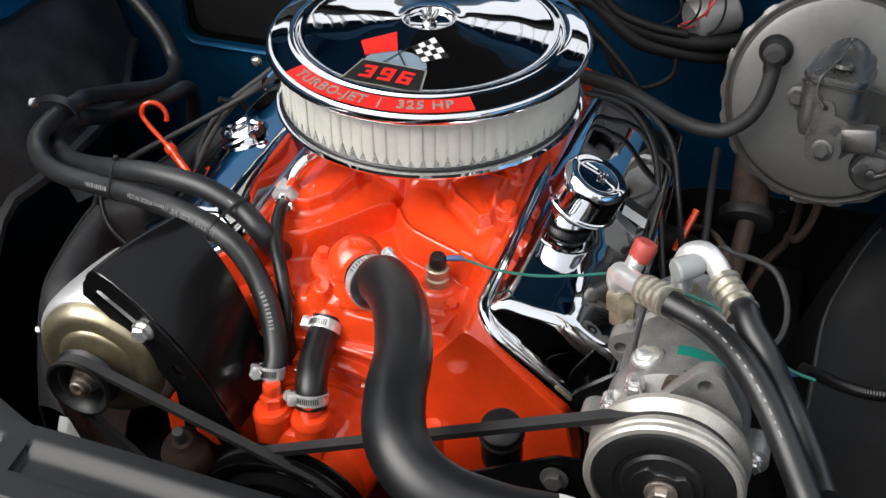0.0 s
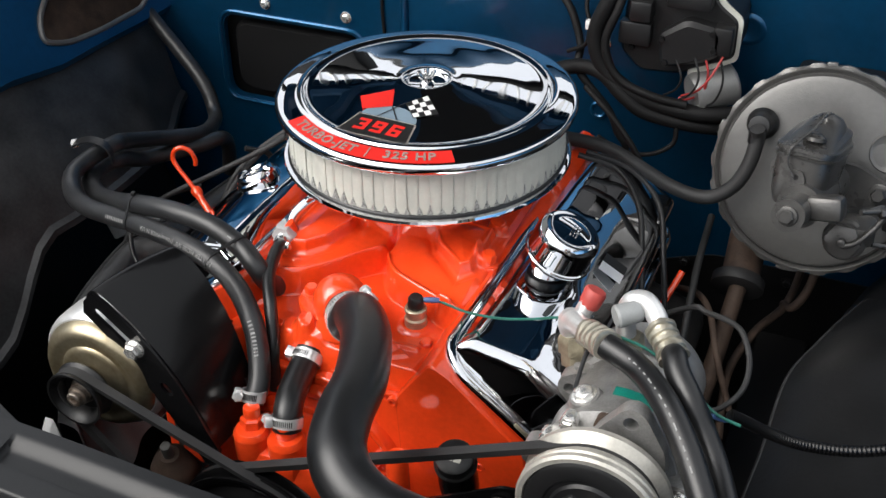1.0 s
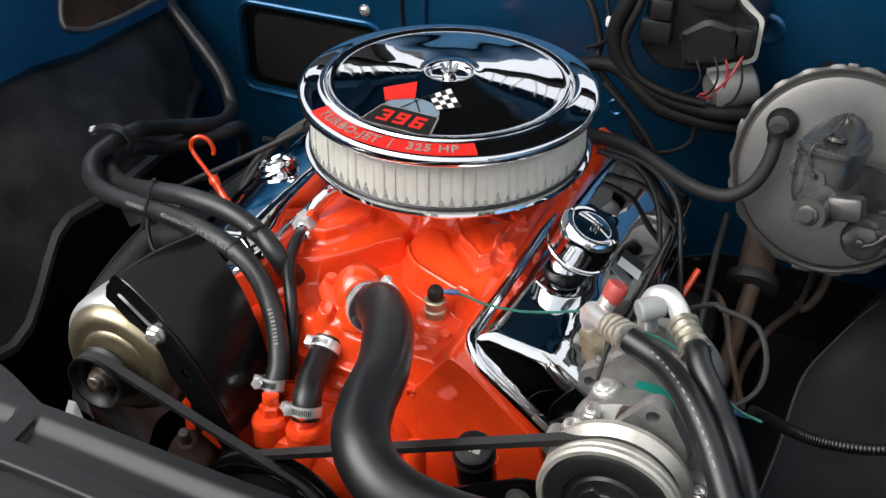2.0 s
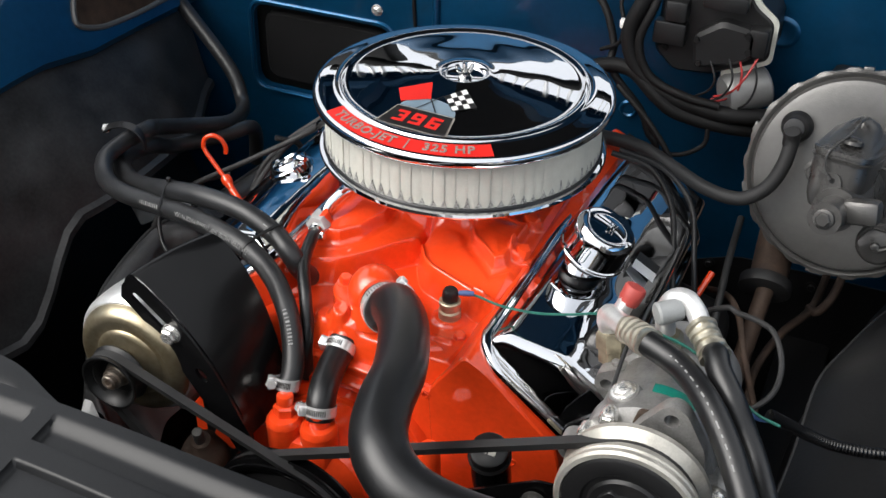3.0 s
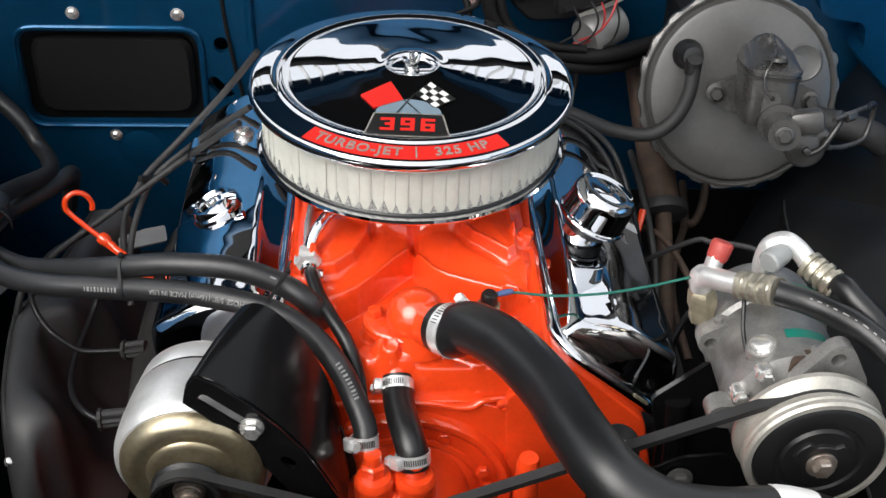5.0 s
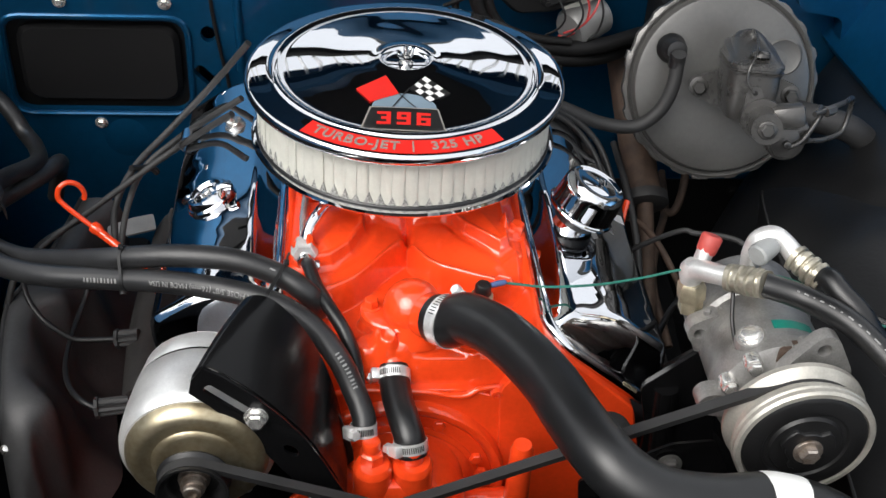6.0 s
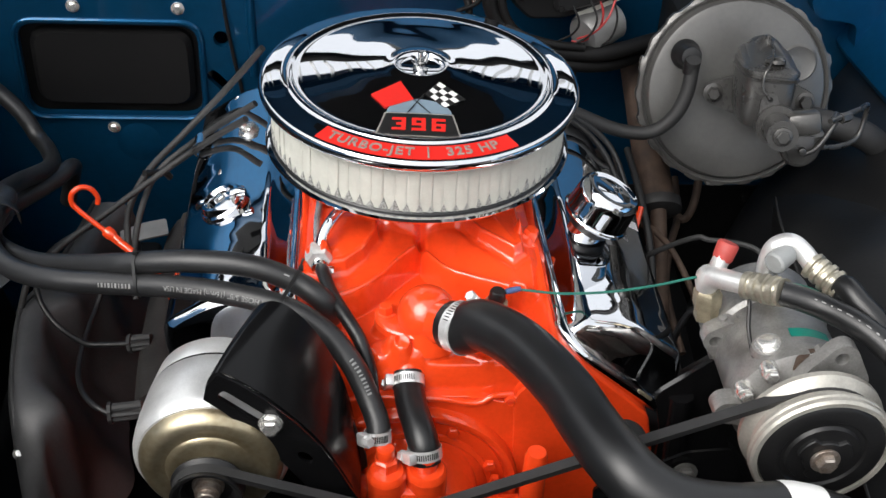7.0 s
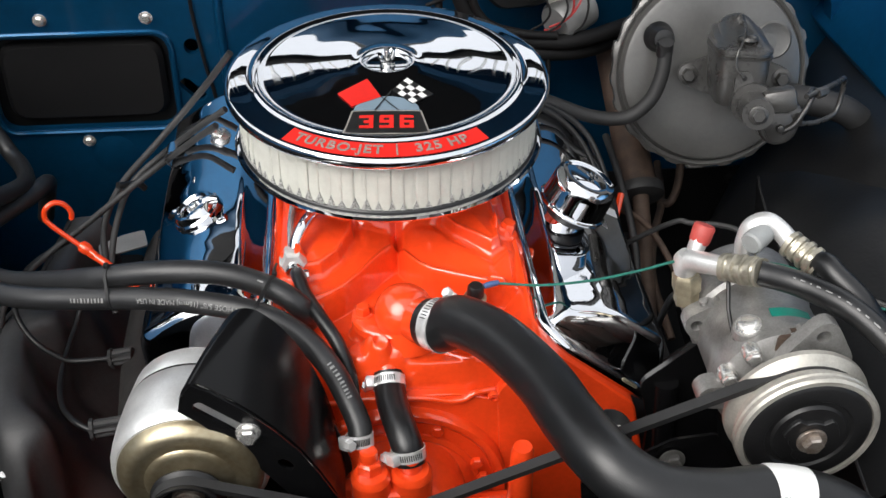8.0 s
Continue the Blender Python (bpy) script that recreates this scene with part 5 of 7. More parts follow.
# temperature sender with its wire
sender = thing("temperature_sender", (0.075, -0.213, 0.842), "brass temperature sender with black cap", "sensor")
bm = B()
lathe(bm, [(0.0125, -0.006), (0.0125, 0.004), (0.0108, 0.006), (0.0108, 0.012), (0.0122, 0.013), (0.0122, 0.0165), (0.0108, 0.0178), (0, 0.0178)], (0.075, -0.213, 0.836), (0, 0, 1), 28)
part("body", bm, BRASS, sender)
bm = B()
lathe(bm, [(0.0085, 0), (0.0092, 0.002), (0.0086, 0.012), (0.0070, 0.0145), (0, 0.015)], (0.075, -0.213, 0.8535), (0.05, 0, 1), 10)
part("cap", bm, BLACK_SATIN, sender)
WIRE_G = [(0.0800, -0.2120, 0.8630), (0.0900, -0.2090, 0.8640), (0.1040, -0.2060, 0.8625), (0.1400, -0.2260, 0.8740), (0.1850, -0.2500, 0.8960), (0.2250, -0.2700, 0.9210), (0.2600, -0.2860, 0.9440), (0.2890, -0.3050, 0.9565), (0.3451, -0.3178, 0.9582), (0.3863, -0.3333, 0.9454), (0.4174, -0.3464, 0.9294), (0.4416, -0.3495, 0.9243)]
gw = thing("sender_wire", WIRE_G[0], "thin green insulated wire with blue terminal", "wire")
bm = B()
tube(bm, WIRE_G, 0.0014, 8)
part("wire", bm, GREEN_WIRE, gw)
bm = B()
tube(bm, [(0.084, -0.211, 0.8642), (0.092, -0.2085, 0.8645), (0.100, -0.2055, 0.864)], lambda t: 0.0028 + 0.0006 * math.sin(math.pi * t), 10)
part("terminal", bm, BLUE_PLASTIC, gw)

# ribbed wire conduit
COND = [(0.4307, -0.3384, 0.9239), (0.4460, -0.3295, 0.9126), (0.4672, -0.3196, 0.8978), (0.4972, -0.3035, 0.8811), (0.5407, -0.2780, 0.8668), (0.5925, -0.2408, 0.8579), (0.6547, -0.1991, 0.8516)]
bm = B()
tube(bm, COND, lambda t: 0.0050 + 0.0009 * math.sin(t * 2 * math.pi * 72), 12, 72)
conduit = thing("wire_conduit", COND[0], "black corrugated plastic wire conduit", "conduit")
part("conduit", bm, BLACK_GLOSS, conduit)
bm = B()
tube(bm, [(0.416, -0.352, 0.930), (0.424, -0.338, 0.916), (0.436, -0.314, 0.899)], 0.0022, 8)
part("wire", bm, BLUE_PLASTIC, conduit, "short blue wire tail")

# vacuum hose to the booster
VAC = [(0.0323, 0.1697, 0.8650), (0.1044, 0.1834, 0.8690), (0.1729, 0.1845, 0.8664), (0.2196, 0.1717, 0.8564), (0.2719, 0.1638, 0.8384), (0.3165, 0.1577, 0.8376), (0.3462, 0.1599, 0.8593), (0.3604, 0.1668, 0.8905), (0.3642, 0.1753, 0.9228), (0.3630, 0.1720, 0.9380)]
bm = B()
single("booster_hose", tube(bm, VAC, 0.0092, 18), RUBBER_DULL, VAC[0], "dull black vacuum hose curving to the brake booster", "hose")

# dipstick with a hooked handle
dip = thing("dipstick", (-0.345, 0.020, 0.742), "bright orange painted engine dipstick with hooked handle", "dipstick")
HOOK = [(-0.390, 0.062, 0.783), (-0.389, 0.062, 0.793), (-0.395, 0.060, 0.806), (-0.406, 0.056, 0.811), (-0.416, 0.052, 0.805), (-0.418, 0.050, 0.793), (-0.411, 0.048, 0.783), (-0.396, 0.044, 0.770), (-0.380, 0.039, 0.758), (-0.373, 0.036, 0.753)]
bm = B()
tube(bm, HOOK, 0.0034, 10)
part("handle", bm, ORANGE, dip)
bm = B()
ax_d = Vector((0.30, -0.20, -0.13))
lathe(bm, [(0.005, -0.004), (0.0075, -0.002), (0.008, 0.004), (0.0065, 0.010), (0.0048, 0.012), (0.0048, 0.02)], (-0.377, 0.038, 0.757), ax_d, 16)
part("collar", bm, ORANGE, dip)
bm = B()
tube(bm, [(-0.370, 0.033, 0.752), (-0.345, 0.018, 0.740), (-0.315, 0.000, 0.718), (-0.295, -0.01, 0.68), (-0.285, -0.015, 0.60)], 0.0052, 12)
part("guide_tube", bm, ORANGE, dip)

# ---- alternator ----
alt = thing("alternator", (ALT[0], -0.34, 0.745), "bright aluminium alternator with yellow zinc front fan", "alternator")
AX = (0, -1, 0)
ac = (ALT[0], 0, ALT[1])


def at_y(c, y):
    return (c[0], y, c[2])


bm = B()
lathe(bm, [(0, 0.0), (0.046, 0.0), (0.056, 0.003), (0.0615, 0.010), (0.0660, 0.034), (0.0655, 0.0355)], at_y(ac, -0.292), AX, 64)
part("rear_housing", bm, ALU_BRIGHT, alt)
bm = B()
lathe(bm, [(0.0642, 0.0), (0.0646, 0.005)], at_y(ac, -0.326), AX, 64)
part("joint", bm, BLACK_SATIN, alt)
bm = B()
lathe(bm, [(0.0660, 0.0), (0.0672, 0.0015), (0.0715, 0.034), (0.0725, 0.050), (0.0725, 0.060), (0.0712, 0.066), (0.0675, 0.071), (0.0504, 0.073), (0.0, 0.074)], at_y(ac, -0.3305), AX, 64)
part("front_housing", bm, ALU_BRIGHT, alt)
for a in (20, 300):
    d = Vector((math.cos(radians(a)), 0, math.sin(radians(a))))
    bm = B()
    tube(bm, [Vector(at_y(ac, -0.30)) + d * 0.076, Vector(at_y(ac, -0.385)) + d * 0.076], 0.0085, 14, smooth=False)
    part("through_bolt_lug", bm, ALU_BRIGHT, alt)
bm = B()
box(bm, (ALT[0] + 0.060, -0.380, ALT[1] + 0.058), (0.035, 0.018, 0.03), 0.005, pose(0, 0, 0, 0, 38, 0))
part("adjusting_lug", bm, ALU_BRIGHT, alt)
bm = B()
lathe(bm, [(0.0, 0.012), (0.034, 0.012), (0.0375, 0.0115), (0.0405, 0.0085), (0.0450, 0.0080), (0.0500, 0.0105), (0.0540, 0.0110), (0.0580, 0.0095), (0.0620, 0.006), (0.0650, 0.001), (0.0662, -0.004), (0.0662, -0.010), (0.0605, -0.010)], at_y(ac, -0.404), AX, 72)
fan_a = part("fan", bm, GOLD_ZINC, alt, "yellow zinc cooling fan disc")
for k in range(9):
    a = radians(20 + 40 * k)
    d = Vector((math.cos(a), 0, math.sin(a)))
    t = Vector((-math.sin(a), 0, math.cos(a)))
    bm = B()
    box(bm, Vector(at_y(ac, -0.398)) + d * 0.052, (0.014, 0.010, 0.0015), 0.0004, Matrix((d, Vector((0, 1, 0)), t)).transposed().to_4x4())
    part("blade", bm, GOLD_ZINC, fan_a)
bm = B()
lathe(bm, [(0.010, 0), (0.0330, 0), (0.0335, 0.002), (0.0275, 0.010), (0.0275, 0.012), (0.0325, 0.019), (0.0325, 0.0215), (0.0300, 0.0215), (0.0250, 0.016), (0.0225, 0.004), (0.010, 0.003)], at_y(ac, -0.4285), AX, 56)
part("pulley", bm, BLACK_SATIN, alt, "satin black V-belt pulley")
bm = B()
lathe(bm, [(0.0, 0.0), (0.017, 0.0), (0.017, 0.010), (0.0145, 0.012), (0.0145, 0.0135), (0.0, 0.0135)], at_y(ac, -0.420), AX, 32)
lathe(bm, [(0.0, 0.0), (0.0128, 0.0), (0.0128, 0.0040), (0.0112, 0.0048), (0.0112, 0.0100), (0.0095, 0.0108), (0, 0.0108)], at_y(ac, -0.4335), AX, 28)
lathe(bm, [(0.0085, 0.0), (0.0085, 0.006), (0.0075, 0.007), (0.0045, 0.007), (0.0035, 0.003), (0, 0.003)], at_y(ac, -0.4435), AX, 24)
part("nut", bm, WORN_STEEL, alt, "worn steel pulley nut and shaft")


def boot(name, a, b, label, parent=None):
    """A ribbed rubber boot from a (wire end) to b."""
    a, b = Vector(a), Vector(b)
    d = b - a
    bm = B()
    lathe(bm, [(0, 0), (0.0125, 0), (0.0125, 0.004), (0.0085, 0.005), (0.0095, d.length), (0, d.length)], a, d, 8)
    prism(bm, [((0.0105 if k % 2 else 0.0082) * math.cos(math.pi * k / 10), (0.0105 if k % 2 else 0.0082) * math.sin(math.pi * k / 10)) for k in range(20)], axes(a + d.normalized() * 0.003, d), d.length - 0.004)
    if parent:
        return part(name, bm, RUBBER_DULL, parent, label)
    return single(name, bm, RUBBER_DULL, a, label, "boot", "wire boots")


for route, text in (([(-0.308, -0.201, 0.687), (-0.345, -0.205, 0.685), (-0.363, -0.194, 0.688), (-0.382, -0.163, 0.681), (-0.397, -0.112, 0.665), (-0.402, -0.052, 0.657), (-0.398, 0.005, 0.659), (-0.394, 0.027, 0.668)], "black spark plug lead with ribbed boot, looping forward"),
                    ([(-0.318, -0.063, 0.666), (-0.346, -0.061, 0.660), (-0.390, -0.061, 0.659), (-0.406, -0.060, 0.665), (-0.429, -0.053, 0.681), (-0.447, -0.036, 0.693), (-0.458, -0.017, 0.704), (-0.465, 0.013, 0.711), (-0.460, 0.043, 0.713), (-0.443, 0.066, 0.720), (-0.408, 0.094, 0.727)], "black spark plug lead with ribbed boot and tan spots")):
    lead = thing("spark_plug_lead", route[1], text, "lead", "spark plug leads")
    boot("boot", route[1], route[0], "ribbed grey-black boot", lead)
    bm = B()
    tube(bm, route[1:], 0.0035, 10)
    part("wire", bm, BLACK_SATIN, lead)

# alternator bracket: folded black plate with a slotted front flange
bracket = thing("alternator_bracket", (-0.06, -0.36, 0.76), "gloss black folded alternator bracket with adjusting slot", "bracket")
EDGE = [Vector((x, -0.404, z)) for x, z in ((-0.203, 0.914), (-0.199, 0.925), (-0.191, 0.9315), (-0.178, 0.926), (-0.150, 0.902), (-0.125, 0.874), (-0.104, 0.845), (-0.088, 0.814), (-0.076, 0.787), (-0.067, 0.762))]
BACK = [Vector((x, -0.320, z)) for x, z in ((-0.168, 0.928), (-0.160, 0.938), (-0.147, 0.9415), (-0.132, 0.933), (-0.112, 0.908), (-0.096, 0.876), (-0.085, 0.845), (-0.077, 0.812), (-0.071, 0.777), (-0.066, 0.742))]
ea, eb = smooth_line(EDGE, 5), smooth_line(BACK, 5)
bm = B()
sheet(bm, [[a.lerp(b, k / 10) + Vector((0, 0, 0.004 * math.sin(math.pi * k / 10))) for k in range(11)] for a, b in zip(ea, eb)], 0.003)
part("web", bm, BLACK_GLOSS, bracket)
# front flange with the slot, built in its own plane
bm = B()
flo = [(-0.202, 0.918), (-0.191, 0.932), (-0.175, 0.922), (-0.150, 0.900), (-0.125, 0.872), (-0.104, 0.843), (-0.088, 0.812), (-0.076, 0.785), (-0.064, 0.762), (-0.066, 0.740), (-0.084, 0.738), (-0.100, 0.765), (-0.124, 0.800), (-0.147, 0.835), (-0.168, 0.864), (-0.188, 0.887), (-0.205, 0.903)]
slo = rounded([(-0.194, 0.907), (-0.187, 0.914), (-0.146, 0.878), (-0.153, 0.870)], 0.005)
slo_low = oval(-0.118, 0.829, 0.009, 0.005, -50)
holed_plate(bm, flo[::-1], [slo, slo_low], Matrix.Translation((0, -0.408, 0)) @ XZ, 0.004)
part("flange", bm, BLACK_GLOSS, bracket)
bm = B()
hexbolt(bm, (-0.148, -0.408, 0.874), (0, -1, 0), 0.0090, 0.0085, 0.0112)
part("bolt", bm, STEEL, bracket, "bright zinc adjusting bolt")
bm = B()
hexbolt(bm, (-0.092, -0.392, 0.752), (0, -0.9, 0.4), 0.010, 0.008, 0.013)
part("bolt", bm, STEEL, bracket)
for at in ((-0.136, -0.262, 0.80), (-0.10, -0.262, 0.775)):
    bm = B()
    lathe(bm, disc_profile(0.012, 0.05), at, (0.2, -1, 0), 16)
    part("spacer", bm, BLACK_GLOSS, bracket)

bm = B()
prism(bm, rounded([(-0.175, 0.60), (-0.058, 0.60), (-0.060, 0.745), (-0.075, 0.800), (-0.100, 0.835), (-0.150, 0.800), (-0.180, 0.72)], 0.012), Matrix.Translation((0, -0.332, 0)) @ XZ, 0.004)
part("back_plate", bm, BLACK_SATIN, bracket)
# bell-shaped iron mount below the alternator
mount = thing("lower_mount", (-0.150, -0.40, 0.70), "rusty brown iron mount with a stud below the alternator", "mount")
bm = B()
lathe(bm, [(0.027, -0.04), (0.026, -0.012), (0.021, 0.0), (0.014, 0.006), (0.011, 0.014), (0, 0.014)], (-0.135, -0.400, 0.716), (0.1, -0.3, 1), 28)
part("casting", bm, RUST, mount)
bm = B()
lathe(bm, disc_profile(0.0060, 0.022), (-0.134, -0.404, 0.727), (0.1, -0.3, 1), 14)
part("stud", bm, GREY_IRON, mount)

# ---- air conditioning compressor ----
comp = thing("compressor", (COMP[0], -0.32, 0.80), "cast aluminium air conditioning compressor with clutch pulley", "compressor")
cc = (COMP[0], 0, COMP[1])
bc = (0.338, 0, 0.872)
bm = B()
lathe(bm, [(0, 0), (0.048, 0), (0.054, 0.004), (0.058, 0.012), (0.058, 0.050), (0.060, 0.052), (0.060, 0.060), (0.056, 0.064), (0.057, 0.120), (0.061, 0.126), (0.061, 0.150), (0.055, 0.154), (0, 0.185)], at_y(bc, -0.235), AX, 56)
part("body", bm, ALUMINIUM, comp)
bm = B()
lathe(bm, [(0.018, 0), (0.019, 0.002), (0.016, 0.014), (0.014, 0.018), (0, 0.018)], (0.312, -0.362, 0.910), (-0.35, -0.12, 1), 24)
part("plug_boss", bm, ALUMINIUM, comp)
bm = B()
hexbolt(bm, (0.3062, -0.3640, 0.9268), (-0.35, -0.12, 1), 0.0095, 0.005, 0.012)
part("plug", bm, STEEL, comp)


def ear(a, b, r, w, axis=(0, -1, 0)):
    """A mounting ear from the body at a out to the hole at b."""
    a, b = Vector(a), Vector(b)
    bm = B()
    d = (b - a)
    L = d.length
    out = [(-r * 1.1, 0)] + [(r * math.cos(t), L + r * math.sin(t)) for t in (math.pi * (1 - k / 12) for k in range(13))] + [(r * 1.1, 0)]
    holep = oval(0, L, r * 0.5, r * 0.5, n=16)
    y = d.normalized()
    z = Vector(axis).normalized()
    x = y.cross(z)
    m = Matrix.Translation(a) @ Matrix((x, y, z)).transposed().to_4x4()
    holed_plate(bm, out, [holep], m, w)
    lathe(bm, [(0, 0.002), (r * 0.5, 0.002)], m @ Vector((0, L, 0)), z, 16)
    return bm


bm = B()
holed_plate(bm, rounded([(0.318, 0.905), (0.328, 0.928), (0.350, 0.958), (0.360, 0.962), (0.370, 0.956), (0.390, 0.920), (0.392, 0.890)], 0.008), [oval(0.358, 0.9455, 0.0068, 0.0068, n=18)], Matrix.Translation((0, -0.406, 0)) @ XZ, 0.014)
box(bm, (0.357, -0.385, 0.922), (0.030, 0.024, 0.030), 0.006, pose(0, 0, 0, 0, 12, 0))
part("ear", bm, ALUMINIUM, comp)
bm = B()
holed_plate(bm, rounded([(0.315, 0.906), (0.290, 0.907), (0.268, 0.894), (0.266, 0.880), (0.276, 0.868), (0.292, 0.850), (0.320, 0.850)], 0.007), [oval(0.2785, 0.8835, 0.0062, 0.0062, n=18)], Matrix.Translation((0, -0.312, 0)) @ XZ, 0.016)
part("ear", bm, ALUMINIUM, comp)
for x, z in ((0.284, 0.904), (0.300, 0.907)):
    bm = B()
    lathe(bm, disc_profile(0.0042, 0.005, 0.001), (x, -0.304, z), (-0.2, 0, 1), 12)
    part("casting_pip", bm, ALUMINIUM, comp)
part("ear", ear((0.300, -0.375, 0.865), (0.272, -0.375, 0.868), 0.013, 0.020), ALUMINIUM, comp)
part("ear", ear((0.375, -0.375, 0.865), (0.404, -0.375, 0.868), 0.014, 0.024), ALUMINIUM, comp)
for at in ((0.342, -0.392, 0.926), (0.379, -0.392, 0.913), (0.302, -0.392, 0.918), (0.284, -0.392, 0.893), (0.405, -0.40, 0.870)):
    bm = B()
    lathe(bm, disc_profile(0.0085, 0.014), (at[0], at[1] + 0.008, at[2]), AX, 14)
    hexbolt(bm, (at[0], at[1] - 0.004, at[2]), AX, 0.0072, 0.007)
    part("bolt", bm, STEEL, comp)
bm = B()
prism(bm, rounded([(0.326, 0.932), (0.352, 0.934), (0.388, 0.905), (0.382, 0.893), (0.345, 0.915), (0.322, 0.918)], 0.004), Matrix.Translation((0, -0.392, 0)) @ XZ, 0.014)
part("coil_guard", bm, RUST, comp, "dark brown clutch coil bracket")
bm = B()
rows = []
for i in range(9):
    a = radians(58 + 40 * i / 8)
    rows.append([(bc[0] + 0.0585 * math.cos(a), y, bc[2] + 0.0585 * math.sin(a)) for y in (-0.376, -0.366, -0.354, -0.346)])
sheet(bm, rows, 0.0004)
part("label", bm, GREEN_DECAL, comp, "dark green maker's label, scuffed")
# clutch pulley
bm = B()
lathe(bm, [(0.045, 0.002), (0.0637, 0.002), (0.0656, 0.0035), (0.0656, 0.0085), (0.0637, 0.0105), (0.0575, 0.0165), (0.0575, 0.0215), (0.0632, 0.0275), (0.0643, 0.0285), (0.0643, 0.0315), (0.0627, 0.0330), (0.0642, 0.0345), (0.0642, 0.0385),
           (0.0622, 0.0410), (0.0580, 0.0410), (0.0570, 0.0360), (0.045, 0.0360)], at_y(cc, -0.417), AX, 80)
clutch = part("clutch_pulley", bm, CLUTCH, comp, "bright steel clutch pulley")
bm = B()
lathe(bm, [(0.0565, 0.0), (0.0565, 0.006), (0.0535, 0.008), (0.040, 0.008), (0.038, 0.006), (0.034, 0.006), (0.032, 0.009), (0.0, 0.009)], at_y(cc, -0.4505), AX, 64)
part("clutch_plate", bm, BLACK_SATIN, clutch, "satin black clutch plate")
bm = B()
n = 36
hubp = [((0.026 if (k % 12) < 6 else 0.019) * math.cos(2 * math.pi * k / n), (0.026 if (k % 12) < 6 else 0.019) * math.sin(2 * math.pi * k / n)) for k in range(n)]
prism(bm, rounded(hubp, 0.002, 2), Matrix.Translation(at_y(cc, -0.4585)) @ XZ @ Matrix.Diagonal((1, 1, -1, 1)), 0.005, 0.001)
part("hub_plate", bm, BLACK_SATIN, clutch)
bm = B()
lathe(bm, disc_profile(0.0135, 0.004), at_y(cc, -0.4635), AX, 28)
hexbolt(bm, at_y(cc, -0.467), AX, 0.0095, 0.007)
part("hub_nut", bm, WORN_STEEL, clutch, "worn steel hub nut")

# compressor mount: black arms behind and below
cm = thing("compressor_bracket", (0.28, -0.30, 0.70), "black steel compressor mounting bracket with through bolt", "bracket")
bm = B()
tube(bm, [(0.262, -0.30, 0.80), (0.266, -0.302, 0.74), (0.272, -0.305, 0.66)], 0.013, 16)
part("spacer_tube", bm, BLACK_GLOSS, cm)
bm = B()
prism(bm, rounded([(0.235, 0.800), (0.30, 0.86), (0.315, 0.80), (0.33, 0.70), (0.36, 0.62), (0.25, 0.62), (0.25, 0.74)], 0.01), Matrix.Translation((0, -0.30, 0)) @ XZ, 0.006)
part("plate", bm, BLACK_GLOSS, cm)
bm = B()
prism(bm, rounded([(0.158, 0.768), (0.2425, 0.818), (0.285, 0.822), (0.305, 0.78), (0.33, 0.62), (0.20, 0.60), (0.166, 0.70)], 0.006), Matrix.Translation((0, -0.397, 0)) @ XZ, 0.004, 0.001)
part("front_plate", bm, BLACK_GLOSS, cm)
bm = B()
hexbolt(bm, (0.2430, -0.400, 0.7935), (0, -1, 0.1), 0.0095, 0.007, 0.013)
part("bolt", bm, GREY_IRON, cm)
bm = B()
box(bm, (0.30, -0.34, 0.66), (0.12, 0.012, 0.016), 0.003, pose(0, 0, 0, 0, -18, 0))
box(bm, (0.24, -0.34, 0.655), (0.10, 0.012, 0.014), 0.003, pose(0, 0, 0, 0, 22, 0))
part("brace", bm, BLACK_SATIN, cm)

# hose ends and lines of the compressor
def ferrule(a, b, r):
    """A crimped hose ferrule with pressed flats."""
    a, b = Vector(a), Vector(b)
    L = (b - a).length
    prof = [(r * 0.72, 0)]
    for k in range(4):
        t0 = 0.05 + 0.22 * k
        prof += [(r * 1.02, L * t0), (r * 1.02, L * (t0 + 0.11)), (r * 0.86, L * (t0 + 0.14)), (r * 0.86, L * (t0 + 0.19))]
    prof += [(r * 1.04, L * 0.93), (r * 1.04, L), (0, L)]
    bm = B()
    m = axes(a, b - a)
    n = 24
    rings = []
    for i, (rr, h) in enumerate(prof[:-1]):
        rings.append([bm.verts.new(m @ Vector((rr * k * math.cos(t), rr * k * math.sin(t), h))) for t, k in ((2 * math.pi * j / n, 1 + 0.05 * math.sin(8 * math.pi * j / n + 1.6 * (i // 4))) for j in range(n))])
    for p, q in zip(rings, rings[1:]):
        for j in range(n):
            bm.faces.new((p[j], p[(j + 1) % n], q[(j + 1) % n], q[j]))
    bm.faces.new(rings[-1])
    bm.faces.new(rings[0][::-1])
    return bm


AC_A = [(0.3160, -0.3400, 0.9684), (0.3494, -0.3561, 0.9654), (0.3801, -0.3895, 0.9651), (0.4055, -0.4199, 0.9526), (0.4268, -0.4486, 0.9345), (0.4471, -0.4785, 0.9143), (0.4632, -0.5202, 0.9076), (0.4772, -0.5771, 0.9055), (0.4921, -0.6486, 0.9053), (0.5049, -0.7199, 0.9130)]
AC_B = [(0.3740, -0.3320, 0.9680), (0.3770, -0.3418, 0.9745), (0.3837, -0.3560, 0.9702), (0.3996, -0.3730, 0.9587), (0.4155, -0.3854, 0.9389), (0.4310, -0.4044, 0.9240), (0.4461, -0.4356, 0.9157), (0.4558, -0.4672, 0.9154)]
lines = []
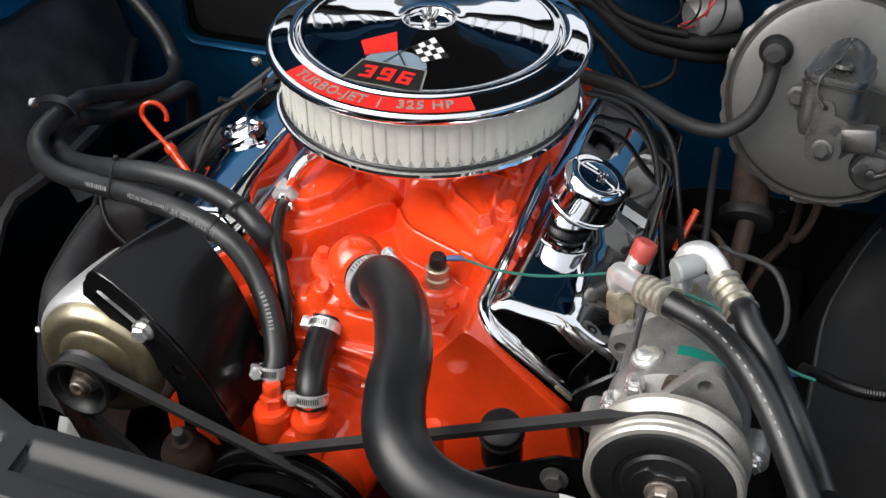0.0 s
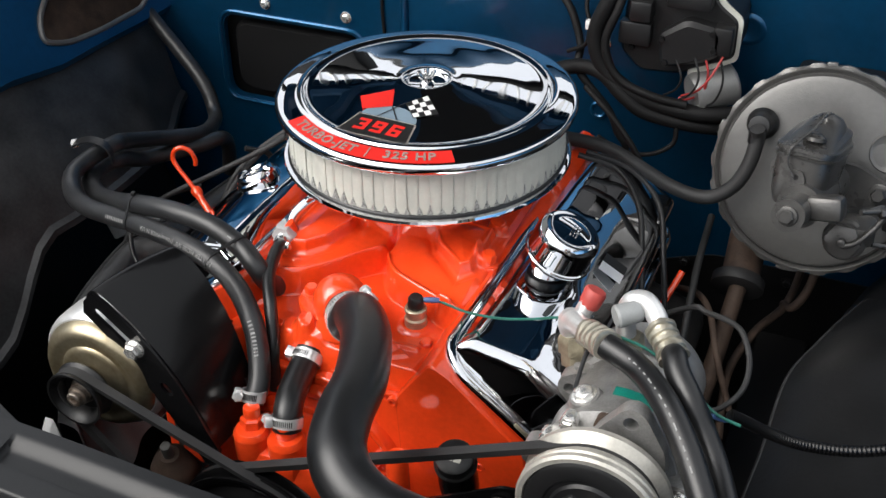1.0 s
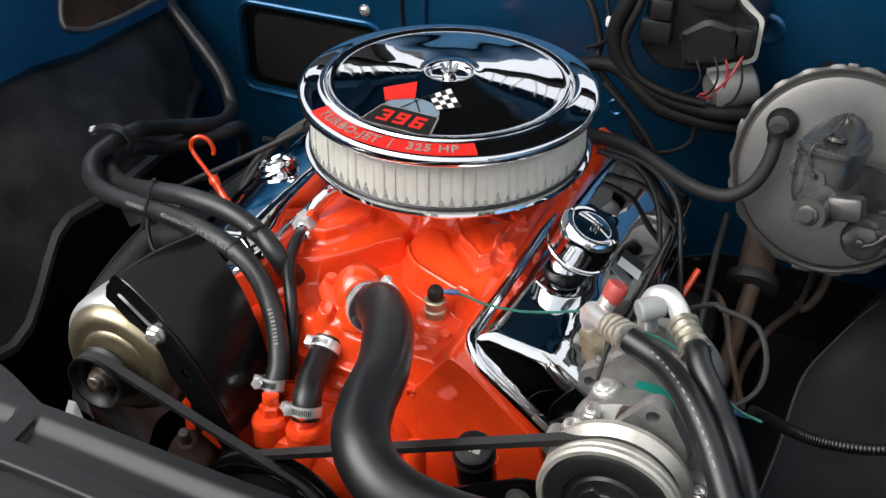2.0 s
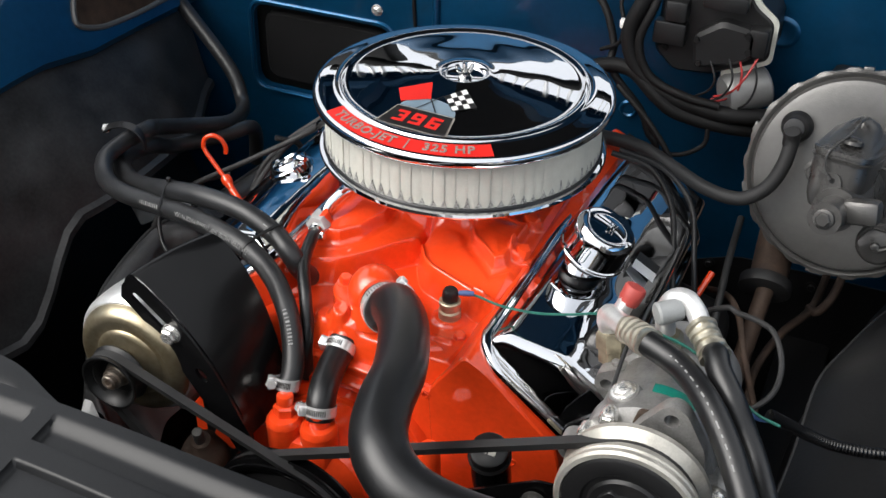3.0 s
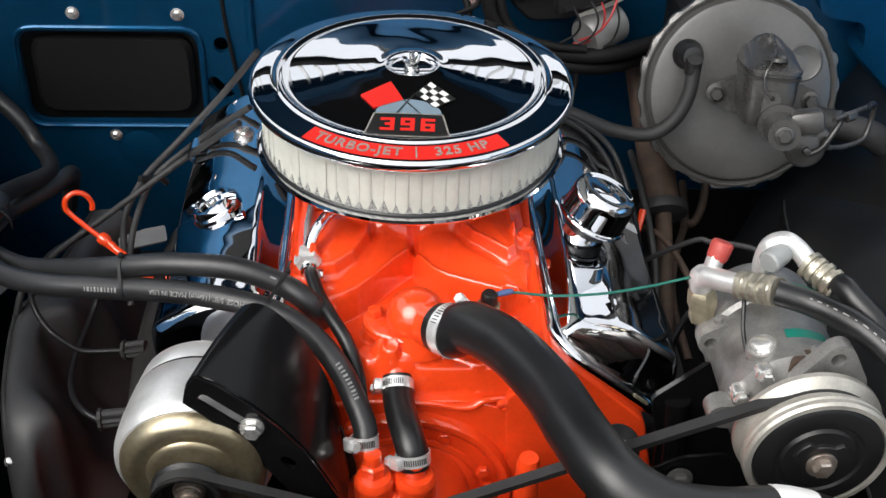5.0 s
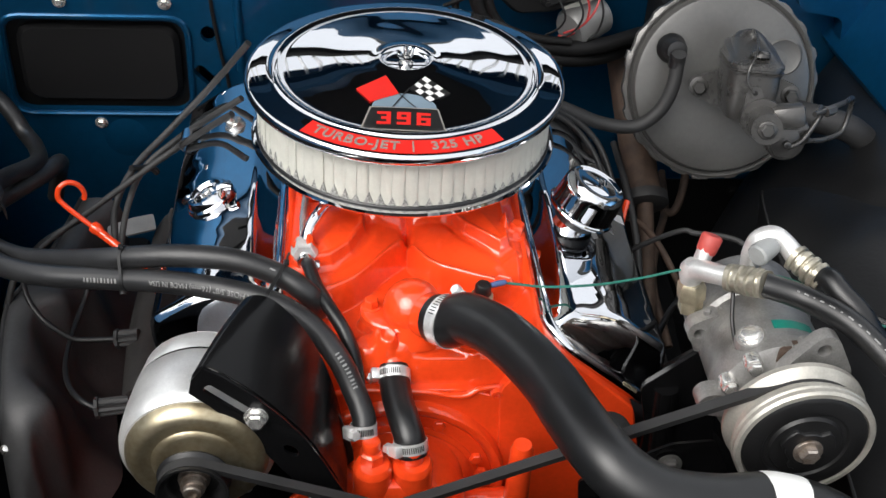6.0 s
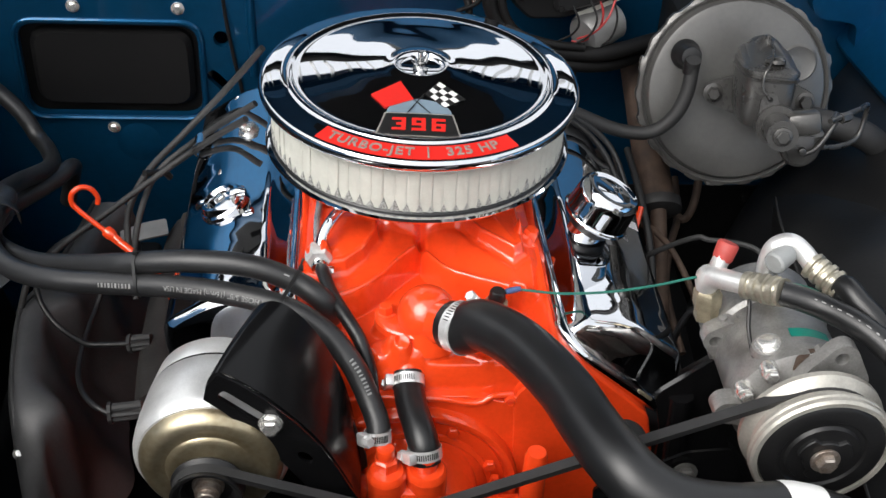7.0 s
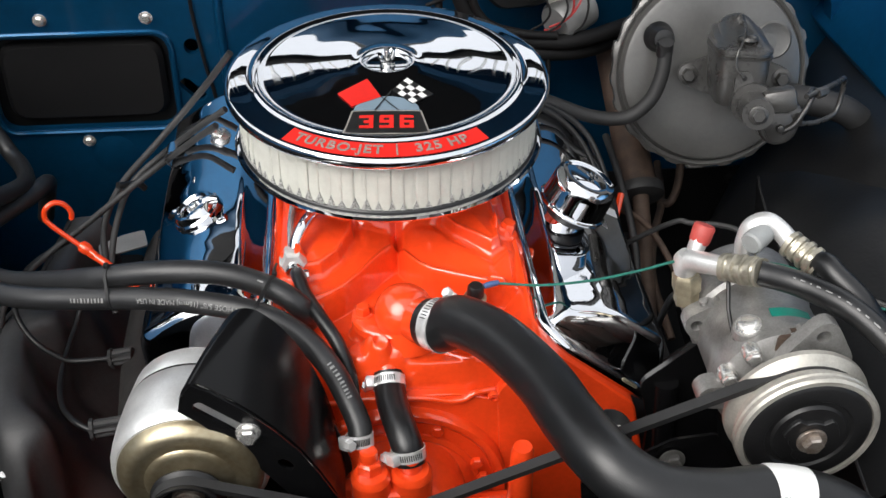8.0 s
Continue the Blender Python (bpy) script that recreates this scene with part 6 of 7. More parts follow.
for pts, r, base, name_label in ((AC_A, 0.0118, (0.277, -0.285, 0.915), "black refrigerant hose with crimped zinc end and red service cap"),
                                 (AC_B, 0.0112, (0.325, -0.287, 0.930), "black refrigerant hose with polished elbow and grey service cap")):
    th = thing("refrigerant_hose", base, name_label, "hose", "refrigerant hoses")
    bm = B()
    tube(bm, pts, r, 20)
    part("tube", bm, RUBBER, th)
    lines.append(th)
la, lb = lines
part("print_block", wrap(bars((0.003, 0.005, 0.002, 0.004, 0.006, 0.002, 0.005, 0.003, 0.004, 0.007, 0.003, 0.005, 0.002, 0.006), 0.005, 0.0013), smooth_line(AC_A, 8), 0.0118, 0.03, 0.01, (-0.25, -0.55, 0.85)), WHITE_INK, la, "broken white printed line")
part("ferrule", ferrule((0.292, -0.313, 0.956), (0.318, -0.342, 0.9695), 0.0135), FERRULE, la, "crimped dull zinc ferrule")
bm = B()
tube(bm, [(0.268, -0.284, 0.938), (0.272, -0.290, 0.946), (0.283, -0.303, 0.952), (0.294, -0.315, 0.957)], lambda t: 0.0115 - 0.002 * t, 16)
lathe(bm, [(0.0, -0.012), (0.010, -0.012), (0.0125, -0.004), (0.0125, 0.005), (0.009, 0.011), (0, 0.012)], (0.268, -0.283, 0.939), (0, 0, 1), 24)
part("elbow", bm, ALU_BRIGHT, la, "polished aluminium end fitting")
bm = B()
lathe(bm, disc_profile(0.0085, 0.026), (0.274, -0.280, 0.940), (0.35, 0.35, 1), 16)
part("service_port", bm, ALU_BRIGHT, la)
bm = B()
lathe(bm, [(0.0, 0.0), (0.0095, 0.0), (0.0105, 0.003), (0.0112, 0.016), (0.0095, 0.0185), (0, 0.019)], (0.2805, -0.2735, 0.955), (0.35, 0.35, 1), 10)
part("service_cap", bm, RED_RUBBER, la, "dull red plastic service cap")
bm = B()
hexbolt(bm, (0.272, -0.284, 0.908), (-0.1, 0, 1), 0.0145, 0.020)
hexbolt(bm, (0.274, -0.284, 0.892), (-0.1, 0, 1), 0.0125, 0.018)
part("base_nut", bm, BRASS, la)
part("ferrule", ferrule((0.354, -0.304, 0.9745), (0.376, -0.335, 0.9675), 0.0135), FERRULE, lb, "crimped dull zinc ferrule")
bm = B()
tube(bm, [(0.322, -0.288, 0.945), (0.320, -0.288, 0.966), (0.324, -0.288, 0.982), (0.336, -0.290, 0.988), (0.348, -0.297, 0.982), (0.357, -0.308, 0.973)], 0.0095, 18)
part("elbow", bm, ALU_BRIGHT, lb, "polished aluminium elbow")
bm = B()
hexbolt(bm, (0.327, -0.286, 0.922), (-0.1, 0, 1), 0.0145, 0.022)
part("base_nut", bm, BRASS, lb)
bm = B()
lathe(bm, [(0.0, 0.0), (0.0095, 0.0), (0.0105, 0.002), (0.0112, 0.022), (0.0095, 0.024), (0, 0.0245)], (0.334, -0.296, 0.981), (-0.75, -0.6, -0.1), 10)
part("service_cap", bm, GREY_PLASTIC, lb, "grey plastic service cap")
bm = B()
tube(bm, [(0.300, -0.300, 0.955), (0.296, -0.325, 0.945), (0.294, -0.345, 0.925), (0.296, -0.372, 0.912), (0.304, -0.39, 0.915)], 0.0021, 8)
single("clutch_wire", bm, BLACK_SATIN, (0.3, -0.3, 0.95), "thin black clutch wire across the compressor", "wire")

# power steering reservoir with its cap under the belt
ps = thing("steering_reservoir", (0.188, -0.370, 0.76), "black steering pump reservoir with screw cap", "reservoir")
bm = B()
lathe(bm, [(0.020, -0.05), (0.020, -0.03), (0.019, -0.018), (0.018, -0.008), (0.018, 0.0)], (0.187, -0.374, 0.808), (0.05, -0.35, 1), 32)
part("body", bm, BLACK_GLOSS, ps)
bm = B()
lathe(bm, [(0.0, 0.016), (0.0165, 0.0155), (0.0190, 0.0135), (0.0195, 0.004), (0.0215, 0.002), (0.0215, 0.0), (0.0, 0.0)], (0.187, -0.374, 0.808), (0.05, -0.35, 1), 28)
part("cap", bm, BLACK_SATIN, ps)
bm = bars((0.007, 0.002, 0.002, 0.006), 0.0014, 0.007)
bmesh.ops.transform(bm, matrix=axes(Vector((0.187, -0.374, 0.808)) + Vector((0.05, -0.35, 1)).normalized() * 0.0163, (0.05, -0.35, 1), (0, -1, 0)) @ Matrix.Translation((-0.008, 0.003, 0)), verts=bm.verts)
part("print_block", bm, SILVER_DECAL, ps, "worn white printed mark")

# ---- brake booster and master cylinder ----
BC = Vector((0.4405, 0.2125, 0.8735))
boost = thing("brake_booster", (BC.x, 0.30, 0.74), "round grey painted vacuum brake booster on the firewall", "brake booster")
BN = Vector((-0.035, -0.939, 0.342)).normalized()  # the way the booster faces, tipped up
BM = axes(BC, BN)
bm = B()
lathe(bm, [(0, 0.0150), (0.040, 0.0148), (0.085, 0.0140), (0.112, 0.0125), (0.1185, 0.0105), (0.1212, 0.0060), (0.1222, 0.0005), (0.1234, -0.0005), (0.1248, 0.0025), (0.1278, 0.0045), (0.1298, 0.002), (0.1298, -0.008)], BC, BN, 96)
part("front_shell", bm, GREY_PAINT, boost)
bm = B()
n = 144
rings = []
for r, h in ((0.1280, 0.0035), (0.1314, 0.0010), (0.1320, -0.007), (0.1312, -0.011), (0.120, -0.014), (0.112, -0.024), (0.102, -0.070), (0.085, -0.105), (0.06, -0.125)):
    row = []
    for k in range(n):
        a = 2 * math.pi * k / n
        lob = 0.0026 * ease(-0.2, 0.5, math.sin(22 * a)) if r > 0.1285 else 0.0
        row.append(bm.verts.new(BM @ Vector(((r + lob) * math.cos(a), (r + lob) * math.sin(a), h))))
    rings.append(row)
for p, q in zip(rings, rings[1:]):
    for k in range(n):
        bm.faces.new((p[k], p[(k + 1) % n], q[(k + 1) % n], q[k]))
part("rear_shell", bm, GREY_PAINT, boost)
for a in (20, 95, 165, 200, 262, 320):
    bm = B()
    m3 = BM.to_3x3()
    d = m3 @ Vector((math.cos(radians(a)), math.sin(radians(a)), 0))
    t = m3 @ Vector((-math.sin(radians(a)), math.cos(radians(a)), 0))
    box(bm, BC + d * 0.1325 - BN * 0.005, (0.013, 0.012, 0.006), 0.0015, Matrix((t, BN, d)).transposed().to_4x4())
    part("crimp_tab", bm, GREY_PAINT, boost)
bm = B()
box(bm, (BC.x, 0.385, BC.z), (0.12, 0.09, 0.11), 0.012)
part("standoff", bm, BLACK_FLAT, boost)
bm = B()
lathe(bm, [(0.020, -0.018), (0.017, -0.012), (0.0145, -0.008), (0.0145, 0.010), (0.0125, 0.014), (0, 0.0155)], (0.3635, 0.196, 0.9315), BN, 28)
lathe(bm, disc_profile(0.0105, 0.020), (0.3632, 0.178, 0.936), (0, -0.1, -1), 16)
part("check_valve", bm, RUBBER, boost, "black rubber check valve elbow")
bm = B()
lathe(bm, [(0.027, 0.0), (0.023, 0.0035), (0.019, 0.002), (0.0, 0.0012)], BM @ Vector((0.078, 0.040, 0.0122)), BN, 28)
part("dimple", bm, GREY_PAINT, boost)

mc = thing("master_cylinder", (0.43, 0.10, 0.90), "grey painted brake master cylinder with wire bail cap", "master cylinder")
MA = Vector((-0.167, -0.947, 0.276)).normalized()  # along the bore, forward
MX = MA.cross(Vector((0, 0, 1))).normalized()
MX = -MX if MX.x < 0 else MX
MN = MX.cross(-MA).normalized()
MO = Vector((0.462, 0.190, 0.882))


def mcm(x, a, n):
    """A place on the cylinder: across, along the bore, above it."""
    return MO + MX * x + MA * a + MN * n


# reservoir: oblong body along the bore
out = [(0.0325 * math.copysign(abs(math.cos(a)) ** 0.42, math.cos(a)), 0.056 * math.copysign(abs(math.sin(a)) ** 0.42, math.sin(a))) for a in (2 * math.pi * k / 40 for k in range(40))]
rm = Matrix.Translation(mcm(-0.012, 0.100, 0.0)) @ Matrix((MX, -MA, MN)).transposed().to_4x4()
bm = B()
rings = []
for k, h in ((0.80, -0.012), (0.92, 0.0), (0.97, 0.016), (1.0, 0.030), (1.0, 0.047)):
    rings.append([bm.verts.new(rm @ Vector((x * k, y * k, h))) for x, y in out])
for p, q in zip(rings, rings[1:]):
    for j in range(len(out)):
        bm.faces.new((p[j], p[(j + 1) % len(out)], q[(j + 1) % len(out)], q[j]))
bm.faces.new(rings[-1])
bm.faces.new(rings[0][::-1])
part("reservoir", bm, DARK_GREY_PAINT, mc)
bm = B()
rings = []
for k, h in ((0.96, 0.046), (1.06, 0.0465), (1.08, 0.0495), (1.01, 0.0505), (1.01, 0.0530), (1.07, 0.0540), (1.07, 0.058), (0.99, 0.0595), (0.97, 0.0645), (0.90, 0.0665), (0.76, 0.0675), (0.70, 0.0715), (0.52, 0.0765), (0.22, 0.0815), (0.02, 0.083)):
    rings.append([bm.verts.new(rm @ Vector((x * k, y * k + 0.020 * ease(0.066, 0.08, h), h + (0.006 * y / 0.05 if h > 0.062 else 0.0)))) for x, y in out])
for p, q in zip(rings, rings[1:]):
    for j in range(len(out)):
        bm.faces.new((p[j], p[(j + 1) % len(out)], q[(j + 1) % len(out)], q[j]))
bm.faces.new(rings[-1])
bm.faces.new(rings[0][::-1])
part("cap", bm, DARK_GREY_PAINT, mc)
for y in (-0.030, 0.026):
    bm = B()
    lathe(bm, [(0.013, 0.0), (0.012, 0.004), (0.008, 0.007), (0, 0.008)], rm @ Vector((0.004, y, 0.066)), MN, 20)
    part("cap_boss", bm, DARK_GREY_PAINT, mc)
bm = B()
tube(bm, [rm @ Vector(p) for p in ((-0.002, -0.063, 0.027), (-0.012, -0.064, 0.040), (-0.012, -0.063, 0.056), (-0.006, -0.054, 0.068), (0.0, -0.030, 0.077), (0.002, 0.015, 0.088), (0.0, 0.052, 0.078), (0.0, 0.062, 0.03))], 0.0015, 8)
part("bail_wire", bm, DARK_GREY_PAINT, mc, "thin bail wire over the cap")
bm = B()
prism(bm, rounded([(-0.010, -0.020), (0.010, -0.020), (0.011, 0.010), (0.006, 0.020), (-0.006, 0.020), (-0.011, 0.010)], 0.004), axes(rm @ Vector((0.0, -0.053, 0.014)), MA), 0.007)
part("bail_lug", bm, DARK_GREY_PAINT, mc)
# hole drawn as a black disc, its dark depth put into the colour
bm = B()
lathe(bm, [(0, 0.0005), (0.0032, 0.0005), (0.0032, 0)], rm @ Vector((0.0, -0.0602, 0.026)), MA, 14)
part("lug_hole_disc", bm, BLACK_FLAT, mc)
bm = B()
tube(bm, [mcm(0, 0.0, 0), mcm(0, 0.09, -0.002), mcm(0, 0.165, -0.004)], 0.025, 24, smooth=False)
prism(bm, rounded([(-0.072, -0.010), (-0.03, -0.026), (0.03, -0.026), (0.072, -0.010), (0.072, 0.010), (0.03, 0.026), (-0.03, 0.026), (-0.072, 0.010)], 0.010), axes(mcm(0, 0.016, 0), MA), 0.012)
tube(bm, [mcm(0, 0.15, -0.006), mcm(0, 0.19, -0.006), mcm(0, 0.206, -0.006)], 0.0185, 28, smooth=False)
box(bm, mcm(0.030, 0.166, 0.004), (0.040, 0.030, 0.028), 0.007, Matrix((MX, -MA, MN)).transposed().to_4x4() @ pose(0, 0, 0, 0, -12, 0))
part("bore", bm, DARK_GREY_PAINT, mc)
bm = B()
lathe(bm, disc_profile(0.0115, 0.004), mcm(0, 0.206, -0.006), MA, 24)
hexbolt(bm, mcm(0, 0.2095, -0.006), MA, 0.0085, 0.006)
part("outlet_bolt", bm, DARK_GREY_PAINT, mc)
for x in (-0.060, 0.060):
    bm = B()
    hexbolt(bm, mcm(x, 0.028, 0), MA, 0.009, 0.010, 0.013)
    part("nut", bm, DARK_GREY_PAINT, mc)

pv = thing("proportioning_valve", (0.487, 0.075, 0.85), "grey painted brake valve with hexagonal end and steel lines", "valve")
bm = B()
lathe(bm, [(0, 0.0), (0.024, 0.0), (0.025, 0.004), (0.025, 0.034), (0.022, 0.037), (0, 0.037)], (0.494, 0.105, 0.860), (-0.15, -0.95, 0.25), 32)
box(bm, (0.506, 0.088, 0.876), (0.03, 0.04, 0.026), 0.008)
part("body", bm, DARK_GREY_PAINT, pv)
bm = B()
hexbolt(bm, (0.4885, 0.0700, 0.869), (-0.15, -0.95, 0.25), 0.021, 0.008)
lathe(bm, disc_profile(0.005, 0.008), (0.4875, 0.063, 0.871), (-0.15, -0.95, 0.25), 14)
part("hex_end", bm, DARK_GREY_PAINT, pv)
for pts in ([(0.500, 0.035, 0.930), (0.530, 0.06, 0.925), (0.562, 0.09, 0.917), (0.582, 0.115, 0.908), (0.586, 0.12, 0.888), (0.578, 0.11, 0.862), (0.550, 0.095, 0.858), (0.520, 0.085, 0.862)],
            [(0.488, 0.058, 0.868), (0.505, 0.060, 0.878), (0.525, 0.072, 0.905), (0.522, 0.07, 0.92), (0.51, 0.05, 0.925)]):
    bm = B()
    tube(bm, pts, 0.0034, 10)
    part("brake_line", bm, DARK_GREY_PAINT, pv)
bm = B()
hexbolt(bm, (0.520, 0.050, 0.925), (1, 0.5, 0), 0.0065, 0.016)
part("line_nut", bm, DARK_GREY_PAINT, pv)

# ---- firewall equipment ----
wiper = thing("wiper_motor", (0.27, 0.38, 0.90), "black and pale grey wiper motor on the firewall", "wiper motor")
case = [(0.143, 0.934), (0.173, 0.906), (0.225, 0.909), (0.264, 0.926), (0.302, 0.944), (0.302, 0.999), (0.275, 1.018), (0.255, 1.05), (0.150, 1.05)]
bm = B()
prism(bm, rounded(case, 0.010), Matrix.Translation((0, 0.425, 0)) @ XZ @ Matrix.Diagonal((1, 1, -1, 1)), 0.080, 0.005)
part("housing", bm, BLACK_SATIN, wiper)
bm = B()
prism(bm, rounded([(0.24, 0.906), (0.266, 0.921), (0.305, 0.941), (0.306, 1.001), (0.279, 1.022), (0.260, 1.052), (0.24, 1.052)], 0.008), Matrix.Translation((0, 0.352, 0)) @ XZ @ Matrix.Diagonal((1, 1, -1, 1)), 0.004)
part("gasket", bm, PAPER, wiper, "pale gasket edge")
bm = B()
prism(bm, rounded([(0.205, 0.925), (0.262, 0.940), (0.285, 0.955), (0.285, 0.990), (0.235, 0.998), (0.198, 0.97)], 0.010), Matrix.Translation((0, 0.346, 0)) @ XZ @ Matrix.Diagonal((1, 1, -1, 1)), 0.024, 0.006)
part("gear_cover", bm, BLACK_SATIN, wiper)
for x, z in ((0.212, 0.935), (0.275, 0.962), (0.205, 0.968), (0.272, 0.985), (0.160, 0.94)):
    bm = B()
    hexbolt(bm, (x, 0.346 if x < 0.2 else 0.323, z), (0, -1, 0), 0.0048, 0.005)
    part("screw", bm, BLACK_FLAT, wiper)
bm = B()
lathe(bm, [(0, 0), (0.026, 0), (0.030, 0.004), (0.030, 0.056), (0.026, 0.062), (0.012, 0.064), (0, 0.064)], (0.300, 0.375, 0.898), (-0.62, -0.45, -0.16), 32)
part("motor_can", bm, MOTOR_WHITE, wiper)
for at, size in (((0.165, 0.340, 0.965), (0.045, 0.02, 0.034)), ((0.172, 0.338, 1.00), (0.03, 0.03, 0.03)), ((0.285, 0.335, 0.975), (0.026, 0.026, 0.040)), ((0.235, 0.338, 1.022), (0.06, 0.025, 0.022))):
    bm = B()
    box(bm, at, size, 0.004)
    part("cover_block", bm, BLACK_SATIN, wiper)
for pts, mt in (([(0.262, 0.33, 0.955), (0.272, 0.322, 0.93), (0.268, 0.325, 0.900), (0.248, 0.33, 0.882), (0.235, 0.335, 0.880)], RED_WIRE),
                ([(0.285, 0.33, 0.950), (0.293, 0.322, 0.92), (0.285, 0.32, 0.89), (0.262, 0.325, 0.874), (0.240, 0.335, 0.872)], BLACK_SATIN),
                ([(0.225, 0.325, 0.945), (0.238, 0.315, 0.92), (0.232, 0.318, 0.900), (0.215, 0.325, 0.885)], BLACK_SATIN),
                ([(0.250, 0.325, 0.952), (0.262, 0.312, 0.925), (0.252, 0.312, 0.898), (0.228, 0.32, 0.880)], BLACK_SATIN),
                ([(0.290, 0.330, 0.958), (0.278, 0.312, 0.930), (0.262, 0.314, 0.905), (0.240, 0.322, 0.890)], RED_WIRE)):
    bm = B()
    tube(bm, pts, 0.0016, 8)
    part("wire", bm, mt, wiper)

# wiring looms along the firewall
for pts, r, text in (([(0.132, 0.36, 1.05), (0.126, 0.335, 1.009), (0.111, 0.33, 0.958), (0.128, 0.325, 0.911), (0.179, 0.32, 0.880), (0.243, 0.32, 0.868), (0.295, 0.33, 0.867), (0.36, 0.37, 0.865), (0.42, 0.41, 0.86)], 0.0115, "thick taped black wiring loom across the firewall"),
                     ([(0.0, 0.22, 0.86), (0.045, 0.30, 0.892), (0.082, 0.325, 0.905), (0.123, 0.325, 0.904), (0.163, 0.315, 0.877), (0.202, 0.315, 0.857), (0.293, 0.335, 0.844), (0.38, 0.40, 0.84)], 0.0105, "taped black wiring loom across the firewall"),
                     ([(0.02, 0.40, 0.99), (0.06, 0.37, 0.975), (0.085, 0.35, 0.93), (0.091, 0.33, 0.898), (0.139, 0.325, 0.848), (0.157, 0.32, 0.816), (0.17, 0.32, 0.793), (0.16, 0.33, 0.72)], 0.0055, "black wiring loom behind the air cleaner"),
                     ([(0.09, 0.40, 1.03), (0.088, 0.36, 0.99), (0.100, 0.335, 0.968), (0.098, 0.33, 0.94), (0.07, 0.34, 0.92)], 0.0030, "thin black wire with a white connector"),
                     ([(0.146, 0.36, 1.04), (0.141, 0.33, 1.0), (0.128, 0.32, 0.95), (0.150, 0.315, 0.905), (0.20, 0.31, 0.888), (0.25, 0.315, 0.88)], 0.0060, "black wiring loom looping under the wiper motor"),
                     ([(0.24, 0.315, 0.845), (0.238, 0.31, 0.82), (0.21, 0.30, 0.803), (0.17, 0.30, 0.80), (0.13, 0.31, 0.81)], 0.0035, "thin black wire along the firewall"),
                     ([(0.11, 0.30, 0.89), (0.16, 0.27, 0.865), (0.20, 0.25, 0.83), (0.215, 0.25, 0.79), (0.18, 0.26, 0.74)], 0.0042, "thin black wire dropping behind the engine")):
    bm = B()
    single("wiring_loom", tube(bm, pts, r, 12), BLACK_FLAT, pts[0], text, "wiring loom", "wiring looms")
bm = B()
box(bm, (0.101, 0.333, 0.968), (0.011, 0.011, 0.014), 0.003)
single("wire_connector", bm, WHITE_DECAL, (0.101, 0.333, 0.961), "small white plastic wire connector", "connector")

# leads running back past the valve covers
LEADS = [([(-0.205, 0.09, 0.890), (-0.232, 0.11, 0.862), (-0.283, 0.135, 0.812), (-0.330, 0.120, 0.782), (-0.387, 0.085, 0.752), (-0.44, 0.05, 0.726), (-0.475, 0.02, 0.70), (-0.49, 0.0, 0.66)], 0.0042),
         ([(-0.195, 0.12, 0.895), (-0.235, 0.135, 0.86), (-0.285, 0.16, 0.81), (-0.328, 0.145, 0.776), (-0.345, 0.10, 0.75), (-0.35, 0.05, 0.72), (-0.345, 0.0, 0.68)], 0.0042),
         ([(-0.19, 0.20, 0.93), (-0.24, 0.22, 0.86), (-0.30, 0.20, 0.80), (-0.345, 0.16, 0.765), (-0.365, 0.11, 0.735), (-0.36, 0.06, 0.70)], 0.0046)]
for pts, r in LEADS:
    bm = B()
    single("ignition_lead", tube(bm, pts, r, 10), RUBBER_DULL, pts[0], "grey-black ignition lead running past the valve cover", "lead", "ignition leads")
bm = B()
tube(bm, [(-0.340, 0.118, 0.792), (-0.330, 0.128, 0.786), (-0.318, 0.138, 0.780), (-0.312, 0.142, 0.770)], 0.0045, 8)
single("lead_separator", bm, BLACK_SATIN, (-0.33, 0.13, 0.78), "small black lead separator clip", "clip")
for pts in ([(0.155, 0.12, 0.885), (0.205, 0.125, 0.872), (0.245, 0.09, 0.845), (0.268, 0.03, 0.80), (0.285, -0.02, 0.75), (0.30, -0.05, 0.70)],
            [(0.16, 0.14, 0.88), (0.215, 0.15, 0.862), (0.262, 0.13, 0.83), (0.285, 0.08, 0.78), (0.30, 0.05, 0.72)],
            [(0.290, -0.245, 0.86), (0.292, -0.20, 0.83), (0.288, -0.18, 0.78), (0.285, -0.17, 0.72)]):
    bm = B()
    single("ignition_lead", tube(bm, pts, 0.0038, 10), BLACK_SATIN, pts[0], "black ignition lead dropping beside the valve cover", "lead", "ignition leads")

# hose support on the inner fender
hs = thing("hose_support", (-0.545, 0.005, 0.80), "black strap support holding heater hoses to the fender", "strap")
bm = B()
rows = []
for p in smooth_line([(-0.550, 0.000, 0.815), (-0.535, -0.008, 0.826), (-0.512, -0.018, 0.840), (-0.490, -0.024, 0.848), (-0.468, -0.028, 0.848), (-0.458, -0.028, 0.836), (-0.458, -0.026, 0.820)], 5):
    rows.append([p + Vector((0.004, -0.008, 0)), p + Vector((-0.004, 0.008, 0))])
sheet(bm, rows, 0.0015)
part("strap", bm, BLACK_SATIN, hs)
bm = B()
hexbolt(bm, (-0.548, 0.004, 0.814), (0.5, -0.5, 0.7), 0.0075, 0.006)
part("bolt", bm, STEEL, hs)

